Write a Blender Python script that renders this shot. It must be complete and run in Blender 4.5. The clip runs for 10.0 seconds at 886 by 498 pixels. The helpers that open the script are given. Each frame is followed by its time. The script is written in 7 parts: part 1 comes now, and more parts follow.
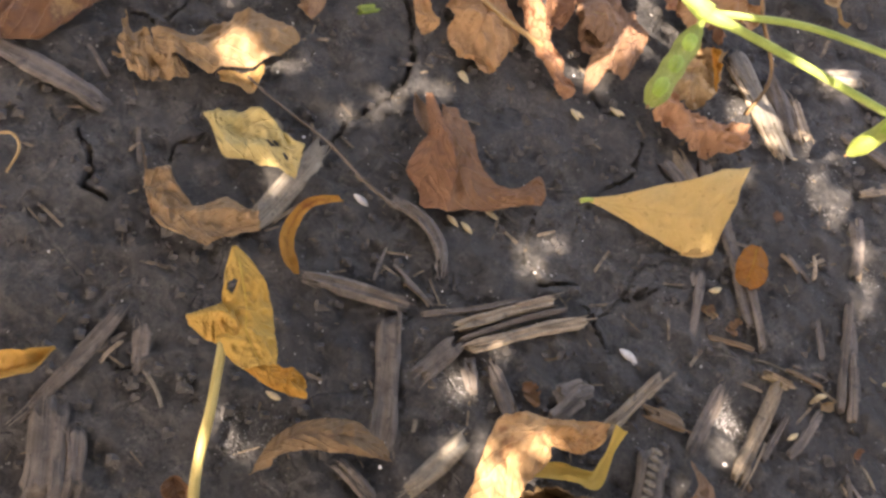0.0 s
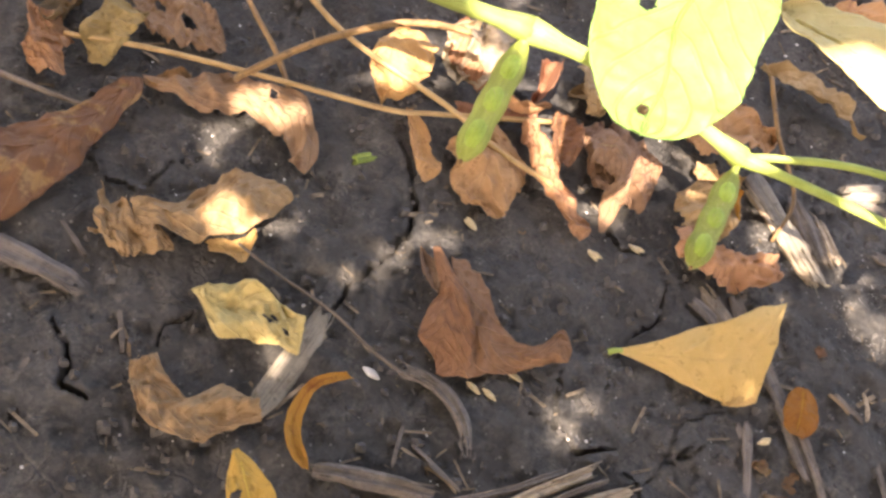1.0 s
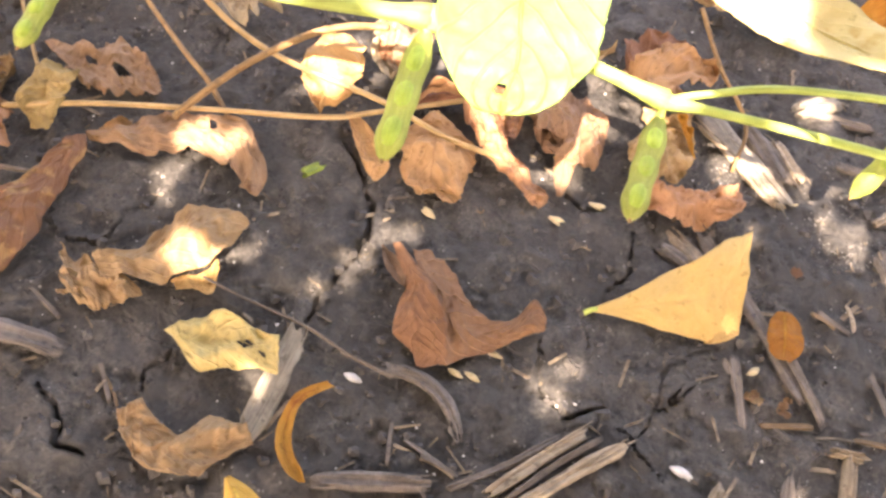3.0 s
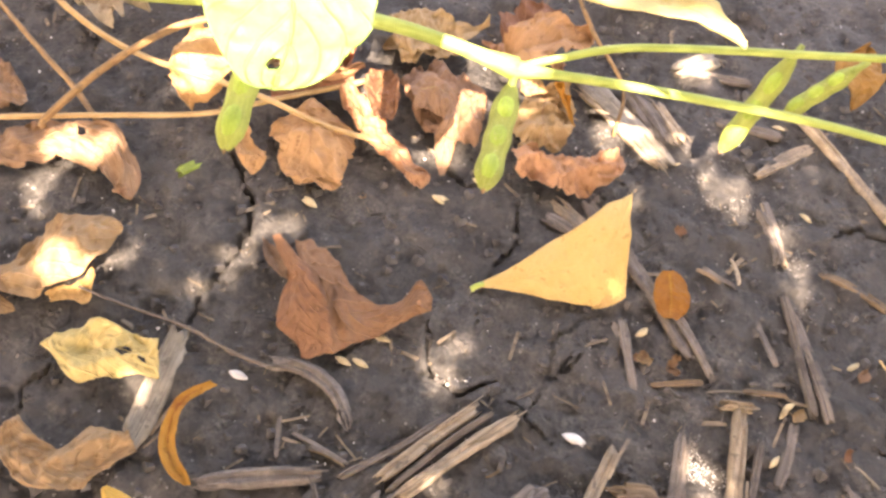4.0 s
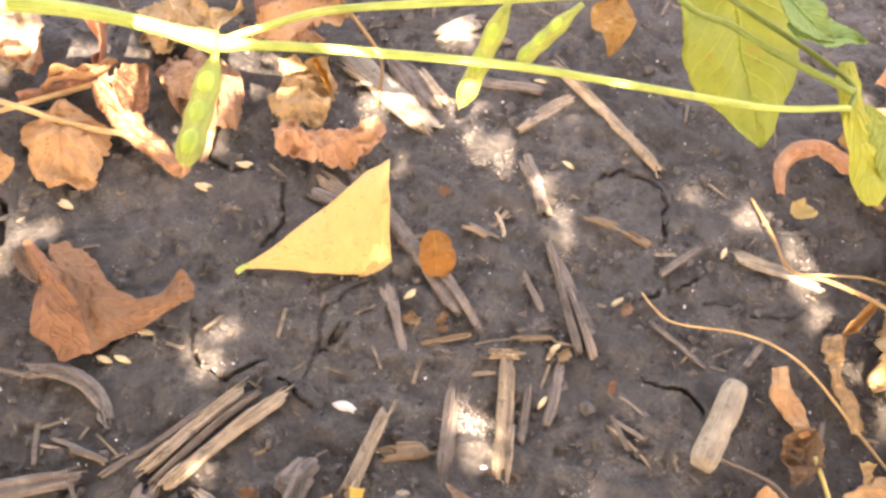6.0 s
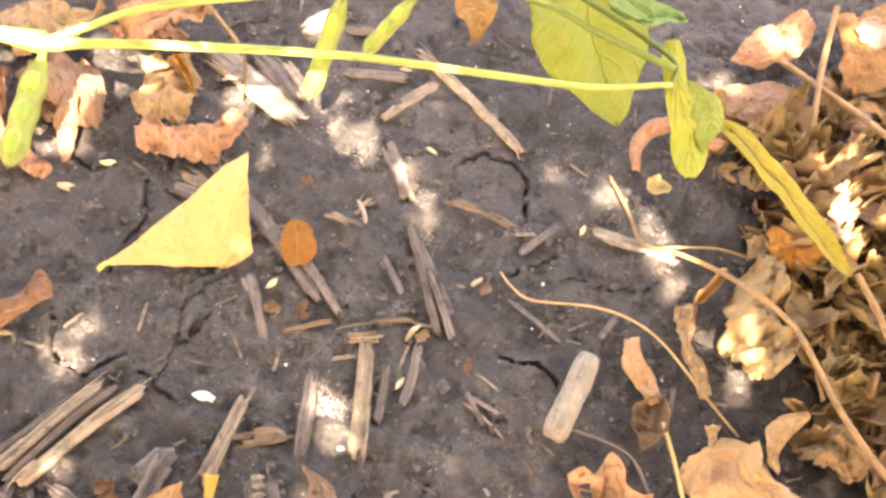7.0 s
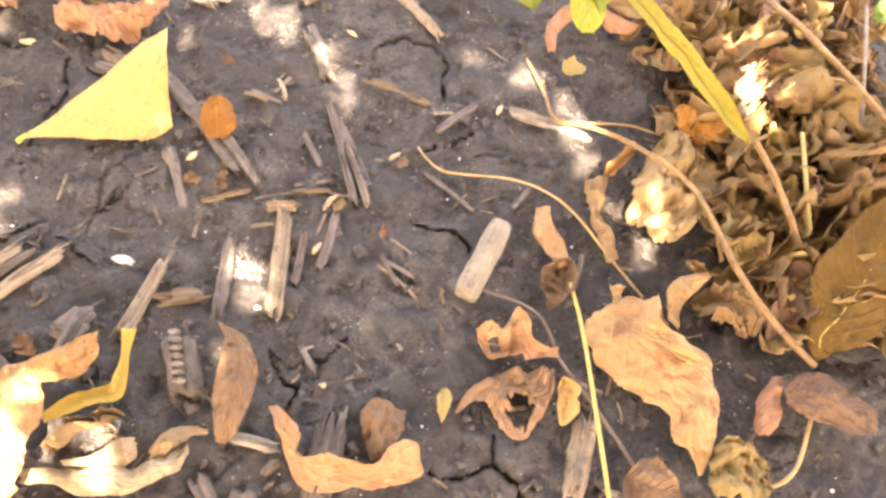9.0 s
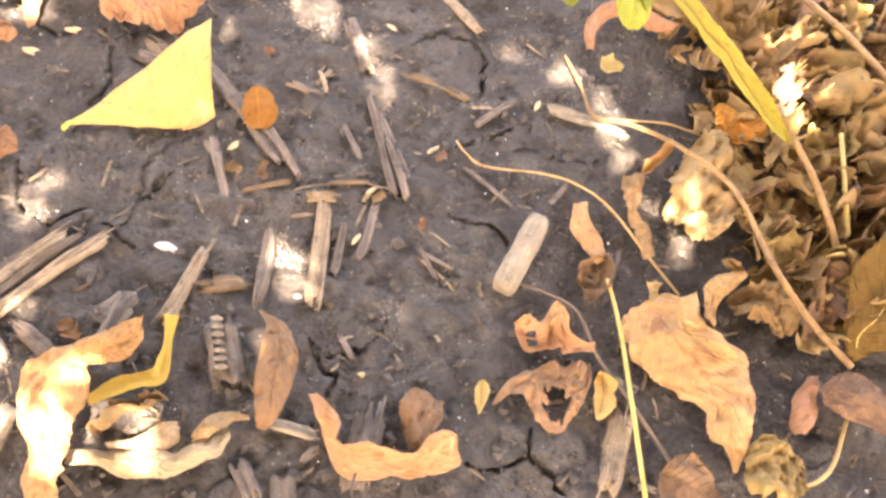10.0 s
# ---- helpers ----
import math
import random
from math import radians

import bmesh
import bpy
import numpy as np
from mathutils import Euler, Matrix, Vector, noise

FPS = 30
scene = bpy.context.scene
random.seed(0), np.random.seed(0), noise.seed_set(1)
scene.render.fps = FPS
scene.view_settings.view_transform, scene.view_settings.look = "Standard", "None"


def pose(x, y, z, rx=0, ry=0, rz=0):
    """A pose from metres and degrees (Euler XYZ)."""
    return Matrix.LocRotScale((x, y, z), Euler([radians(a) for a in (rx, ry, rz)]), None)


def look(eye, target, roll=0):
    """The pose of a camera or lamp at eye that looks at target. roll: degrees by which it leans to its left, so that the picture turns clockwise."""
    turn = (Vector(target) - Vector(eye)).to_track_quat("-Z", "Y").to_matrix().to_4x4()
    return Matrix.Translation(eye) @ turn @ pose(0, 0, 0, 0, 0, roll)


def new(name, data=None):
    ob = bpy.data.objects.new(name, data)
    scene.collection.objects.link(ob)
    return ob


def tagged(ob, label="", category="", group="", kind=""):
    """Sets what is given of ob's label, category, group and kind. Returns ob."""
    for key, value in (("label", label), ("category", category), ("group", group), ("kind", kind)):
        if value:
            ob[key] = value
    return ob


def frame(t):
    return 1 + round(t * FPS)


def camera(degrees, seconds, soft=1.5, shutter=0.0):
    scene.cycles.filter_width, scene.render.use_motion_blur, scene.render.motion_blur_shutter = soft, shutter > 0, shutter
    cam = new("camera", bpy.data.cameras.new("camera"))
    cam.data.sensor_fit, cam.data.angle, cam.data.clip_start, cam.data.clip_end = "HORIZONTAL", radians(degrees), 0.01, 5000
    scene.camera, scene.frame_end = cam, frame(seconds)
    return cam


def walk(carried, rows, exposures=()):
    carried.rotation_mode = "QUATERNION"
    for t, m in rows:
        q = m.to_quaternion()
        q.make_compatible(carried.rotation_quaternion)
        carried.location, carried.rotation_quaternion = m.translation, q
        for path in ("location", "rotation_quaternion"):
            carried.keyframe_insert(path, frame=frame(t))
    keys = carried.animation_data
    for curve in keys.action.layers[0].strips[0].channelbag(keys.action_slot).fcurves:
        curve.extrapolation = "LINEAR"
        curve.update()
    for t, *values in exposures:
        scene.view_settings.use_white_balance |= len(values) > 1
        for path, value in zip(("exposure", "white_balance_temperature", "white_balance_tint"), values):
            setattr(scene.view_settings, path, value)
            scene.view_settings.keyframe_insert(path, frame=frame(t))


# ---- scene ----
cam = camera(55.42, 10.0, soft=2.7)
PATH = [
    (0.0, (0.01315, -0.18999, 0.30346), (-0.03582, -0.03453, -0.06183), 26.906),
    (0.5, (-0.00909, -0.18366, 0.28678), (-0.07080, -0.00516, -0.06583), 22.277),
    (1.0, (-0.02336, -0.16579, 0.28683), (-0.08753, 0.02069, -0.06118), 21.846),
    (1.5, (-0.01922, -0.15937, 0.29393), (-0.09619, 0.03377, -0.04779), 15.883),
    (2.0, (-0.01221, -0.15507, 0.29531), (-0.08887, 0.03275, -0.04943), 12.698),
    (3.3, (0.00381, -0.14690, 0.29443), (-0.06364, 0.02530, -0.06026), 7.049),
    (3.5, (0.01099, -0.14347, 0.29191), (-0.04825, 0.03363, -0.06182), 8.571),
    (4.0, (0.02594, -0.13726, 0.29304), (-0.02817, 0.03945, -0.06171), 7.789),
    (4.5, (0.04610, -0.13391, 0.28991), (0.00197, 0.04723, -0.06398), 8.620),
    (5.0, (0.06383, -0.12733, 0.29068), (0.02741, 0.05424, -0.06387), 8.690),
    (5.5, (0.07889, -0.12639, 0.29197), (0.04697, 0.05971, -0.06066), 8.548),
    (6.8, (0.12080, -0.11956, 0.29953), (0.10930, 0.06840, -0.05337), 11.031),
    (7.0, (0.13332, -0.11915, 0.30217), (0.12380, 0.06852, -0.05094), 10.974),
    (7.5, (0.15130, -0.12132, 0.30656), (0.15299, 0.06637, -0.04667), 13.562),
    (8.0, (0.16155, -0.12866, 0.30658), (0.16874, 0.06014, -0.04598), 14.986),
    (8.5, (0.16388, -0.14148, 0.30116), (0.17440, 0.04263, -0.05380), 15.867),
    (9.0, (0.16274, -0.15324, 0.29549), (0.17063, 0.02524, -0.06240), 15.378),
    (9.5, (0.15781, -0.15497, 0.29531), (0.16210, 0.01940, -0.06466), 15.212),
    (10.0, (0.15300, -0.15858, 0.29519), (0.15593, 0.01862, -0.06340), 15.097),
]
# seconds, stops, kelvin, tint: the camera's own brightening and warming
EXPOSURES = [(0.0, 2.77, 7945, 20), (1.0, 3.01, 8247, 20), (2.0, 3.37, 8449, 22), (3.5, 3.66, 8996, 24), (5.5, 3.91, 9414, 25), (7.0, 4.19, 9857, 26), (8.0, 4.29, 10000, 27), (10.0, 4.34, 10000, 27)]
walk(cam, [(t, look(eye, target, roll)) for t, eye, target, roll in PATH], EXPOSURES)

# ---- world and light ----
SUN_ELEV, SUN_AZ = radians(58), radians(-82)  # azimuth is measured from +x towards +y
SUN_DIR = Vector((math.cos(SUN_ELEV) * math.cos(SUN_AZ), math.cos(SUN_ELEV) * math.sin(SUN_AZ), math.sin(SUN_ELEV)))
world = bpy.data.worlds.new("sky")
scene.world = world
world.use_nodes = True
wn = world.node_tree.nodes
sky = wn.new("ShaderNodeTexSky")
sky.sky_type = "NISHITA"
sky.sun_disc = False
sky.dust_density, sky.air_density = 6.0, 0.8
sky.sun_elevation = SUN_ELEV
sky.sun_rotation = math.pi / 2 - SUN_AZ
world.node_tree.links.new(sky.outputs[0], wn["Background"].inputs[0])
wn["Background"].inputs[1].default_value = 0.15
sun = new("sun", bpy.data.lights.new("sun", "SUN"))
sun.data.energy, sun.data.angle, sun.data.color = 2.8, radians(0.55), (1.0, 0.99, 0.975)
sun.matrix_world = look(SUN_DIR * 5, (0, 0, 0))


# ---- numeric helpers ----
TABLE = np.random.RandomState(7).rand(256, 256)


def vnoise(x, y, seed=0):
    """Smooth value noise in -1..1, on arrays or numbers."""
    x, y = np.asarray(x, float) + seed * 17.3, np.asarray(y, float) + seed * 9.1
    xi, yi = np.floor(x).astype(int), np.floor(y).astype(int)
    fx, fy = x - xi, y - yi
    fx, fy = fx * fx * (3 - 2 * fx), fy * fy * (3 - 2 * fy)
    a, b = TABLE[xi % 256, yi % 256], TABLE[(xi + 1) % 256, yi % 256]
    c, d = TABLE[xi % 256, (yi + 1) % 256], TABLE[(xi + 1) % 256, (yi + 1) % 256]
    return 2 * ((a * (1 - fx) + b * fx) * (1 - fy) + (c * (1 - fx) + d * fx) * fy) - 1


def fbm(x, y, seed=0, octaves=3):
    total, amp = 0.0, 1.0
    for k in range(octaves):
        total = total + amp * vnoise(np.asarray(x) * 2**k, np.asarray(y) * 2**k, seed + k * 3)
        amp *= 0.5
    return total


def swell(x, y):
    """The slow rise and fall of the soil, in metres."""
    return 0.0022 * vnoise(np.asarray(x) / 0.075, np.asarray(y) / 0.075, 3) + 0.0010 * vnoise(np.asarray(x) / 0.022, np.asarray(y) / 0.022, 5)


def mesh_from(name, verts, faces, uvs=None, smooth=True):
    me = bpy.data.meshes.new(name)
    me.from_pydata([tuple(v) for v in verts], [], faces)
    if uvs is not None:
        layer = me.uv_layers.new(name="UVMap")
        idx = np.empty(len(me.loops), dtype=np.int32)
        me.loops.foreach_get("vertex_index", idx)
        layer.data.foreach_set("uv", np.asarray(uvs, dtype=np.float32)[idx].ravel())
    if smooth:
        me.polygons.foreach_set("use_smooth", [True] * len(me.polygons))
    me.update()
    return me


def part(name, me, material, parent=None, label=""):
    ob = new(name, me)
    me.materials.append(material)
    if parent is not None:
        ob.parent = parent
    if label:
        tagged(ob, label)
    return ob


def root(name, at, label, category, group=""):
    ob = new(name)
    ob.location = at
    ob.empty_display_size = 0.01
    return tagged(ob, label, category, group)


# ---- materials ----
def nodes_of(name):
    m = bpy.data.materials.new(name)
    m.use_nodes = True
    return m, m.node_tree.nodes, m.node_tree.links, m.node_tree.nodes["Principled BSDF"]


def ramp(n, stops):
    r = n.new("ShaderNodeValToRGB")
    while len(r.color_ramp.elements) < len(stops):
        r.color_ramp.elements.new(0.5)
    for e, (p, c) in zip(r.color_ramp.elements, stops):
        e.position, e.color = p, (*c, 1)
    return r


def noise_tex(n, l, vec, scale, detail=4.0, rough=0.6):
    t = n.new("ShaderNodeTexNoise")
    t.inputs["Scale"].default_value, t.inputs["Detail"].default_value, t.inputs["Roughness"].default_value = scale, detail, rough
    l.new(vec, t.inputs["Vector"])
    return t.outputs["Fac"]


def mix(n, l, fac, a, b, kind="MIX"):
    m = n.new("ShaderNodeMix")
    m.data_type, m.blend_type = "RGBA", kind
    for sock, val in ((m.inputs["Factor"], fac), (m.inputs["A"], a), (m.inputs["B"], b)):
        if isinstance(val, (int, float)):
            sock.default_value = val
        elif isinstance(val, tuple):
            sock.default_value = (*val, 1)
        else:
            l.new(val, sock)
    return m.outputs["Result"]


def calc(n, l, op, a, b=0.0):
    m = n.new("ShaderNodeMath")
    m.operation = op
    for sock, val in zip(m.inputs, (a, b)):
        if isinstance(val, (int, float)):
            sock.default_value = val
        else:
            l.new(val, sock)
    return m.outputs[0]


def bump(n, l, height, bsdf, strength, dist):
    b = n.new("ShaderNodeBump")
    b.inputs["Strength"].default_value, b.inputs["Distance"].default_value = strength, dist
    l.new(height, b.inputs["Height"])
    l.new(b.outputs[0], bsdf.inputs["Normal"])


def soil_material():
    m, n, l, p = nodes_of("dark_cracked_soil")
    pos = n.new("ShaderNodeNewGeometry").outputs["Position"]
    coarse, mid, fine = noise_tex(n, l, pos, 18), noise_tex(n, l, pos, 110, 6, 0.7), noise_tex(n, l, pos, 600, 5, 0.75)
    base = ramp(n, [(0.39, (0.030, 0.0275, 0.0252)), (0.5, (0.069, 0.0625, 0.0550)), (0.61, (0.138, 0.1245, 0.108))])
    l.new(mix(n, l, 0.6, coarse, mid), base.inputs[0])
    grain_ramp = ramp(n, [(0.36, (0.38, 0.38, 0.38)), (0.64, (1.8, 1.8, 1.8))])
    l.new(fine, grain_ramp.inputs[0])
    col = mix(n, l, 1.0, base.outputs[0], grain_ramp.outputs[0], "MULTIPLY")
    clods = n.new("ShaderNodeTexVoronoi")
    clods.inputs["Scale"].default_value = 150
    clods.inputs["Randomness"].default_value = 1.0
    wobble = n.new("ShaderNodeVectorMath")
    wobble.operation = "ADD"
    warp = n.new("ShaderNodeTexNoise")
    warp.inputs["Scale"].default_value = 120
    l.new(pos, warp.inputs["Vector"])
    scaled = n.new("ShaderNodeVectorMath")
    scaled.operation = "SCALE"
    scaled.inputs["Scale"].default_value = 0.008
    l.new(warp.outputs["Color"], scaled.inputs[0])
    l.new(pos, wobble.inputs[0])
    l.new(scaled.outputs[0], wobble.inputs[1])
    l.new(wobble.outputs[0], clods.inputs["Vector"])
    tone = n.new("ShaderNodeSeparateColor")
    l.new(clods.outputs["Color"], tone.inputs[0])
    col = mix(n, l, calc(n, l, "MULTIPLY", tone.outputs[0], 0.45), col, (0.135, 0.120, 0.104))
    # pale mineral specks and dusty bloom
    v = n.new("ShaderNodeTexVoronoi")
    v.inputs["Scale"].default_value = 300
    l.new(pos, v.inputs["Vector"])
    speck = ramp(n, [(0.0, (1, 1, 1)), (0.13, (1, 1, 1)), (0.20, (0, 0, 0))])
    l.new(v.outputs["Distance"], speck.inputs[0])
    sparse = ramp(n, [(0.54, (0, 0, 0)), (0.62, (1, 1, 1))])
    l.new(noise_tex(n, l, pos, 55, 2), sparse.inputs[0])
    fac = mix(n, l, 1.0, speck.outputs[0], sparse.outputs[0], "MULTIPLY")
    col = mix(n, l, calc(n, l, "MULTIPLY", fac, 0.9), col, (0.36, 0.33, 0.30))
    dust = ramp(n, [(0.55, (0, 0, 0)), (0.75, (1, 1, 1))])
    l.new(noise_tex(n, l, pos, 24, 6, 0.7), dust.inputs[0])
    col = mix(n, l, calc(n, l, "MULTIPLY", dust.outputs[0], 0.45), col, (0.17, 0.155, 0.15))
    l.new(col, p.inputs["Base Color"])
    sheen = ramp(n, [(0.38, (0.32, 0.32, 0.32)), (0.58, (0.85, 0.85, 0.85))])
    l.new(mix(n, l, 0.5, mid, fine), sheen.inputs[0])
    l.new(sheen.outputs[0], p.inputs["Roughness"])
    p.inputs["Specular IOR Level"].default_value = 0.5
    # hairline drying cracks that come and go
    net = n.new("ShaderNodeTexVoronoi")
    net.feature = "DISTANCE_TO_EDGE"
    net.inputs["Scale"].default_value = 62
    l.new(wobble.outputs[0], net.inputs["Vector"])
    hair = ramp(n, [(0.0, (1, 1, 1)), (0.055, (0, 0, 0))])
    l.new(net.outputs["Distance"], hair.inputs[0])
    some = ramp(n, [(0.50, (0, 0, 0)), (0.58, (1, 1, 1))])
    l.new(noise_tex(n, l, pos, 40, 3), some.inputs[0])
    groove = calc(n, l, "MULTIPLY", calc(n, l, "MULTIPLY", hair.outputs[0], some.outputs[0]), 0.30)
    height = calc(n, l, "SUBTRACT", mix(n, l, 0.45, fine, mid), calc(n, l, "MULTIPLY", clods.outputs["Distance"], 0.25))
    bump(n, l, calc(n, l, "SUBTRACT", height, groove), p, 1.0, 0.0060)
    return m


def leaf_material(name, dark, light, blotch, trans=0.25, rough=0.62, blotch_at=0.60, vein=0.8):
    m, n, l, p = nodes_of(name)
    pos = n.new("ShaderNodeNewGeometry").outputs["Position"]
    info = n.new("ShaderNodeObjectInfo")
    uv = n.new("ShaderNodeUVMap")
    sep = n.new("ShaderNodeSeparateXYZ")
    l.new(uv.outputs[0], sep.inputs[0])
    big, fine = noise_tex(n, l, pos, 60, 4), noise_tex(n, l, pos, 420, 4, 0.7)
    shade = ramp(n, [(0.32, dark), (0.68, light)])
    l.new(mix(n, l, 0.35, big, fine), shade.inputs[0])
    col = shade.outputs[0]
    stain = ramp(n, [(blotch_at, (0, 0, 0)), (blotch_at + 0.10, (1, 1, 1))])
    l.new(noise_tex(n, l, pos, 95, 6, 0.65), stain.inputs[0])
    col = mix(n, l, calc(n, l, "MULTIPLY", stain.outputs[0], 0.85), col, blotch)
    flecks = ramp(n, [(0.62, (0, 0, 0)), (0.70, (1, 1, 1))])
    l.new(noise_tex(n, l, pos, 330, 3, 0.6), flecks.inputs[0])
    col = mix(n, l, calc(n, l, "MULTIPLY", flecks.outputs[0], 0.45), col, tuple(c * 0.55 for c in blotch))
    # side veins run from the midrib towards the tip
    across = calc(n, l, "ABSOLUTE", calc(n, l, "SUBTRACT", sep.outputs[1], 0.5))
    saw = calc(n, l, "FRACT", calc(n, l, "SUBTRACT", calc(n, l, "MULTIPLY", sep.outputs[0], 9.0), calc(n, l, "MULTIPLY", across, 5.0)))
    ridge = calc(n, l, "ABSOLUTE", calc(n, l, "SUBTRACT", saw, 0.5))
    line = ramp(n, [(0.0, (1, 1, 1)), (0.10, (0, 0, 0))])
    l.new(ridge, line.inputs[0])
    col = mix(n, l, calc(n, l, "MULTIPLY", line.outputs[0], 0.30 * vein), col, tuple(min(1, c * 1.5) for c in light))
    hsv = n.new("ShaderNodeHueSaturation")
    l.new(col, hsv.inputs["Color"])
    l.new(calc(n, l, "ADD", calc(n, l, "MULTIPLY", info.outputs["Random"], 0.35), 0.82), hsv.inputs["Value"])
    l.new(calc(n, l, "ADD", calc(n, l, "MULTIPLY", info.outputs["Random"], 0.03), 0.485), hsv.inputs["Hue"])
    col = hsv.outputs[0]
    l.new(col, p.inputs["Base Color"])
    p.inputs["Roughness"].default_value = rough
    p.inputs["Specular IOR Level"].default_value = 0.35
    bump(n, l, mix(n, l, 0.45 * min(1.0, vein), mix(n, l, 0.5, fine, big), line.outputs[0]), p, 0.85, 0.0013)
    tr = n.new("ShaderNodeBsdfTranslucent")
    l.new(col, tr.inputs["Color"])
    mx = n.new("ShaderNodeMixShader")
    mx.inputs[0].default_value = trans
    l.new(p.outputs[0], mx.inputs[1])
    l.new(tr.outputs[0], mx.inputs[2])
    l.new(mx.outputs[0], n["Material Output"].inputs[0])
    return m


def fibre_material(name, dark, light, rough=0.7, stretch=70.0, spots=0.0, spot_col=(0.05, 0.04, 0.03)):
    """Straw, bark and stems: streaks along the length, with stains."""
    m, n, l, p = nodes_of(name)
    uv = n.new("ShaderNodeUVMap")
    mp = n.new("ShaderNodeMapping")
    mp.inputs["Scale"].default_value = (3.0, stretch, 1.0)
    l.new(uv.outputs[0], mp.inputs["Vector"])
    info = n.new("ShaderNodeObjectInfo")
    l.new(info.outputs["Random"], mp.inputs["Location"])
    pos = n.new("ShaderNodeNewGeometry").outputs["Position"]
    streak, stain = noise_tex(n, l, mp.outputs[0], 1.0, 5, 0.7), noise_tex(n, l, pos, 130, 5, 0.65)
    shade = ramp(n, [(0.36, tuple(c * 0.8 for c in dark)), (0.62, tuple(c * 1.08 for c in light))])
    l.new(mix(n, l, 0.4, streak, stain), shade.inputs[0])
    col = shade.outputs[0]
    if spots:
        r = ramp(n, [(0.60, (0, 0, 0)), (0.68, (1, 1, 1))])
        l.new(noise_tex(n, l, pos, 210, 3), r.inputs[0])
        col = mix(n, l, calc(n, l, "MULTIPLY", r.outputs[0], spots), col, spot_col)
    if spots:
        crust = ramp(n, [(0.50, (0, 0, 0)), (0.60, (1, 1, 1))])
        l.new(noise_tex(n, l, pos, 70, 6, 0.72), crust.inputs[0])
        col = mix(n, l, calc(n, l, "MULTIPLY", crust.outputs[0], 0.75 * spots), col, (0.075, 0.067, 0.060))
    hsv = n.new("ShaderNodeHueSaturation")
    l.new(col, hsv.inputs["Color"])
    l.new(calc(n, l, "ADD", calc(n, l, "MULTIPLY", info.outputs["Random"], 0.4), 0.8), hsv.inputs["Value"])
    l.new(hsv.outputs[0], p.inputs["Base Color"])
    p.inputs["Roughness"].default_value = rough
    p.inputs["Specular IOR Level"].default_value = 0.3
    bump(n, l, streak, p, 0.5, 0.0008)
    return m


SOIL = soil_material()
YELLOW = leaf_material("yellow_leaf", (0.555, 0.343, 0.115), (0.645, 0.415, 0.165), (0.50, 0.24, 0.06), 0.2, blotch_at=0.68, vein=0.12)
LEMON = leaf_material("pale_lemon_leaf", (0.57, 0.43, 0.16), (0.69, 0.54, 0.25), (0.42, 0.24, 0.07), 0.2)
BUTTER = leaf_material("pale_yellow_leaflet", (0.62, 0.49, 0.22), (0.74, 0.60, 0.30), (0.55, 0.33, 0.10), 0.2, vein=0.4)
EGG = leaf_material("egg_yellow_leaf", (0.59, 0.36, 0.07), (0.71, 0.45, 0.11), (0.46, 0.21, 0.03), 0.2, blotch_at=0.64, vein=0.2)
AMBER = leaf_material("amber_leaf", (0.47, 0.19, 0.028), (0.64, 0.33, 0.06), (0.36, 0.12, 0.02), 0.25)
OCHRE = leaf_material("ochre_leaf", (0.31, 0.135, 0.012), (0.42, 0.205, 0.025), (0.22, 0.09, 0.012), 0.15, vein=0.1)
CANOPY = leaf_material("crop_canopy_leaf", (0.24, 0.215, 0.10), (0.34, 0.30, 0.15), (0.36, 0.27, 0.12), 0.35)
STRAP = leaf_material("yellowing_strap_leaf", (0.34, 0.27, 0.03), (0.45, 0.355, 0.05), (0.36, 0.22, 0.03), 0.3)
MOTTLED = leaf_material("mottled_brown_leaf", (0.15, 0.068, 0.030), (0.25, 0.125, 0.055), (0.40, 0.24, 0.09), 0.12, blotch_at=0.53)
GOLD = leaf_material("golden_dry_leaf", (0.45, 0.235, 0.085), (0.62, 0.375, 0.165), (0.34, 0.15, 0.05), 0.2, blotch_at=0.57, vein=0.6)
APRICOT = leaf_material("apricot_dry_leaf", (0.47, 0.25, 0.115), (0.62, 0.375, 0.20), (0.36, 0.165, 0.07), 0.2, vein=0.6)
UMBER = leaf_material("umber_dry_leaf", (0.22, 0.125, 0.06), (0.35, 0.215, 0.12), (0.15, 0.08, 0.04), 0.15)
GILT = leaf_material("mottled_golden_brown_leaf", (0.26, 0.135, 0.03), (0.42, 0.24, 0.065), (0.55, 0.36, 0.13), 0.2, blotch_at=0.55)
HONEY = leaf_material("honey_dry_leaf", (0.49, 0.295, 0.125), (0.65, 0.42, 0.195), (0.37, 0.18, 0.07), 0.2, blotch_at=0.56, vein=0.7)
SALMON = leaf_material("salmon_dry_leaf", (0.34, 0.155, 0.075), (0.49, 0.265, 0.145), (0.23, 0.095, 0.045), 0.2)
TAN = leaf_material("tan_dry_leaf", (0.30, 0.175, 0.085), (0.44, 0.285, 0.155), (0.20, 0.105, 0.05), 0.18)
RUSSET = leaf_material("russet_dry_leaf", (0.19, 0.088, 0.04), (0.35, 0.18, 0.09), (0.15, 0.068, 0.033), 0.18, vein=1.2)
BROWN = leaf_material("brown_dry_leaf", (0.165, 0.095, 0.048), (0.27, 0.17, 0.092), (0.10, 0.058, 0.032), 0.12)
LITTER = leaf_material("weathered_olive_brown_leaf", (0.225, 0.143, 0.06), (0.43, 0.292, 0.133), (0.13, 0.08, 0.034), 0.2, 0.8, vein=0.3)
OLIVE = leaf_material("olive_brown_leaf", (0.14, 0.080, 0.012), (0.22, 0.135, 0.024), (0.10, 0.052, 0.010), 0.3)
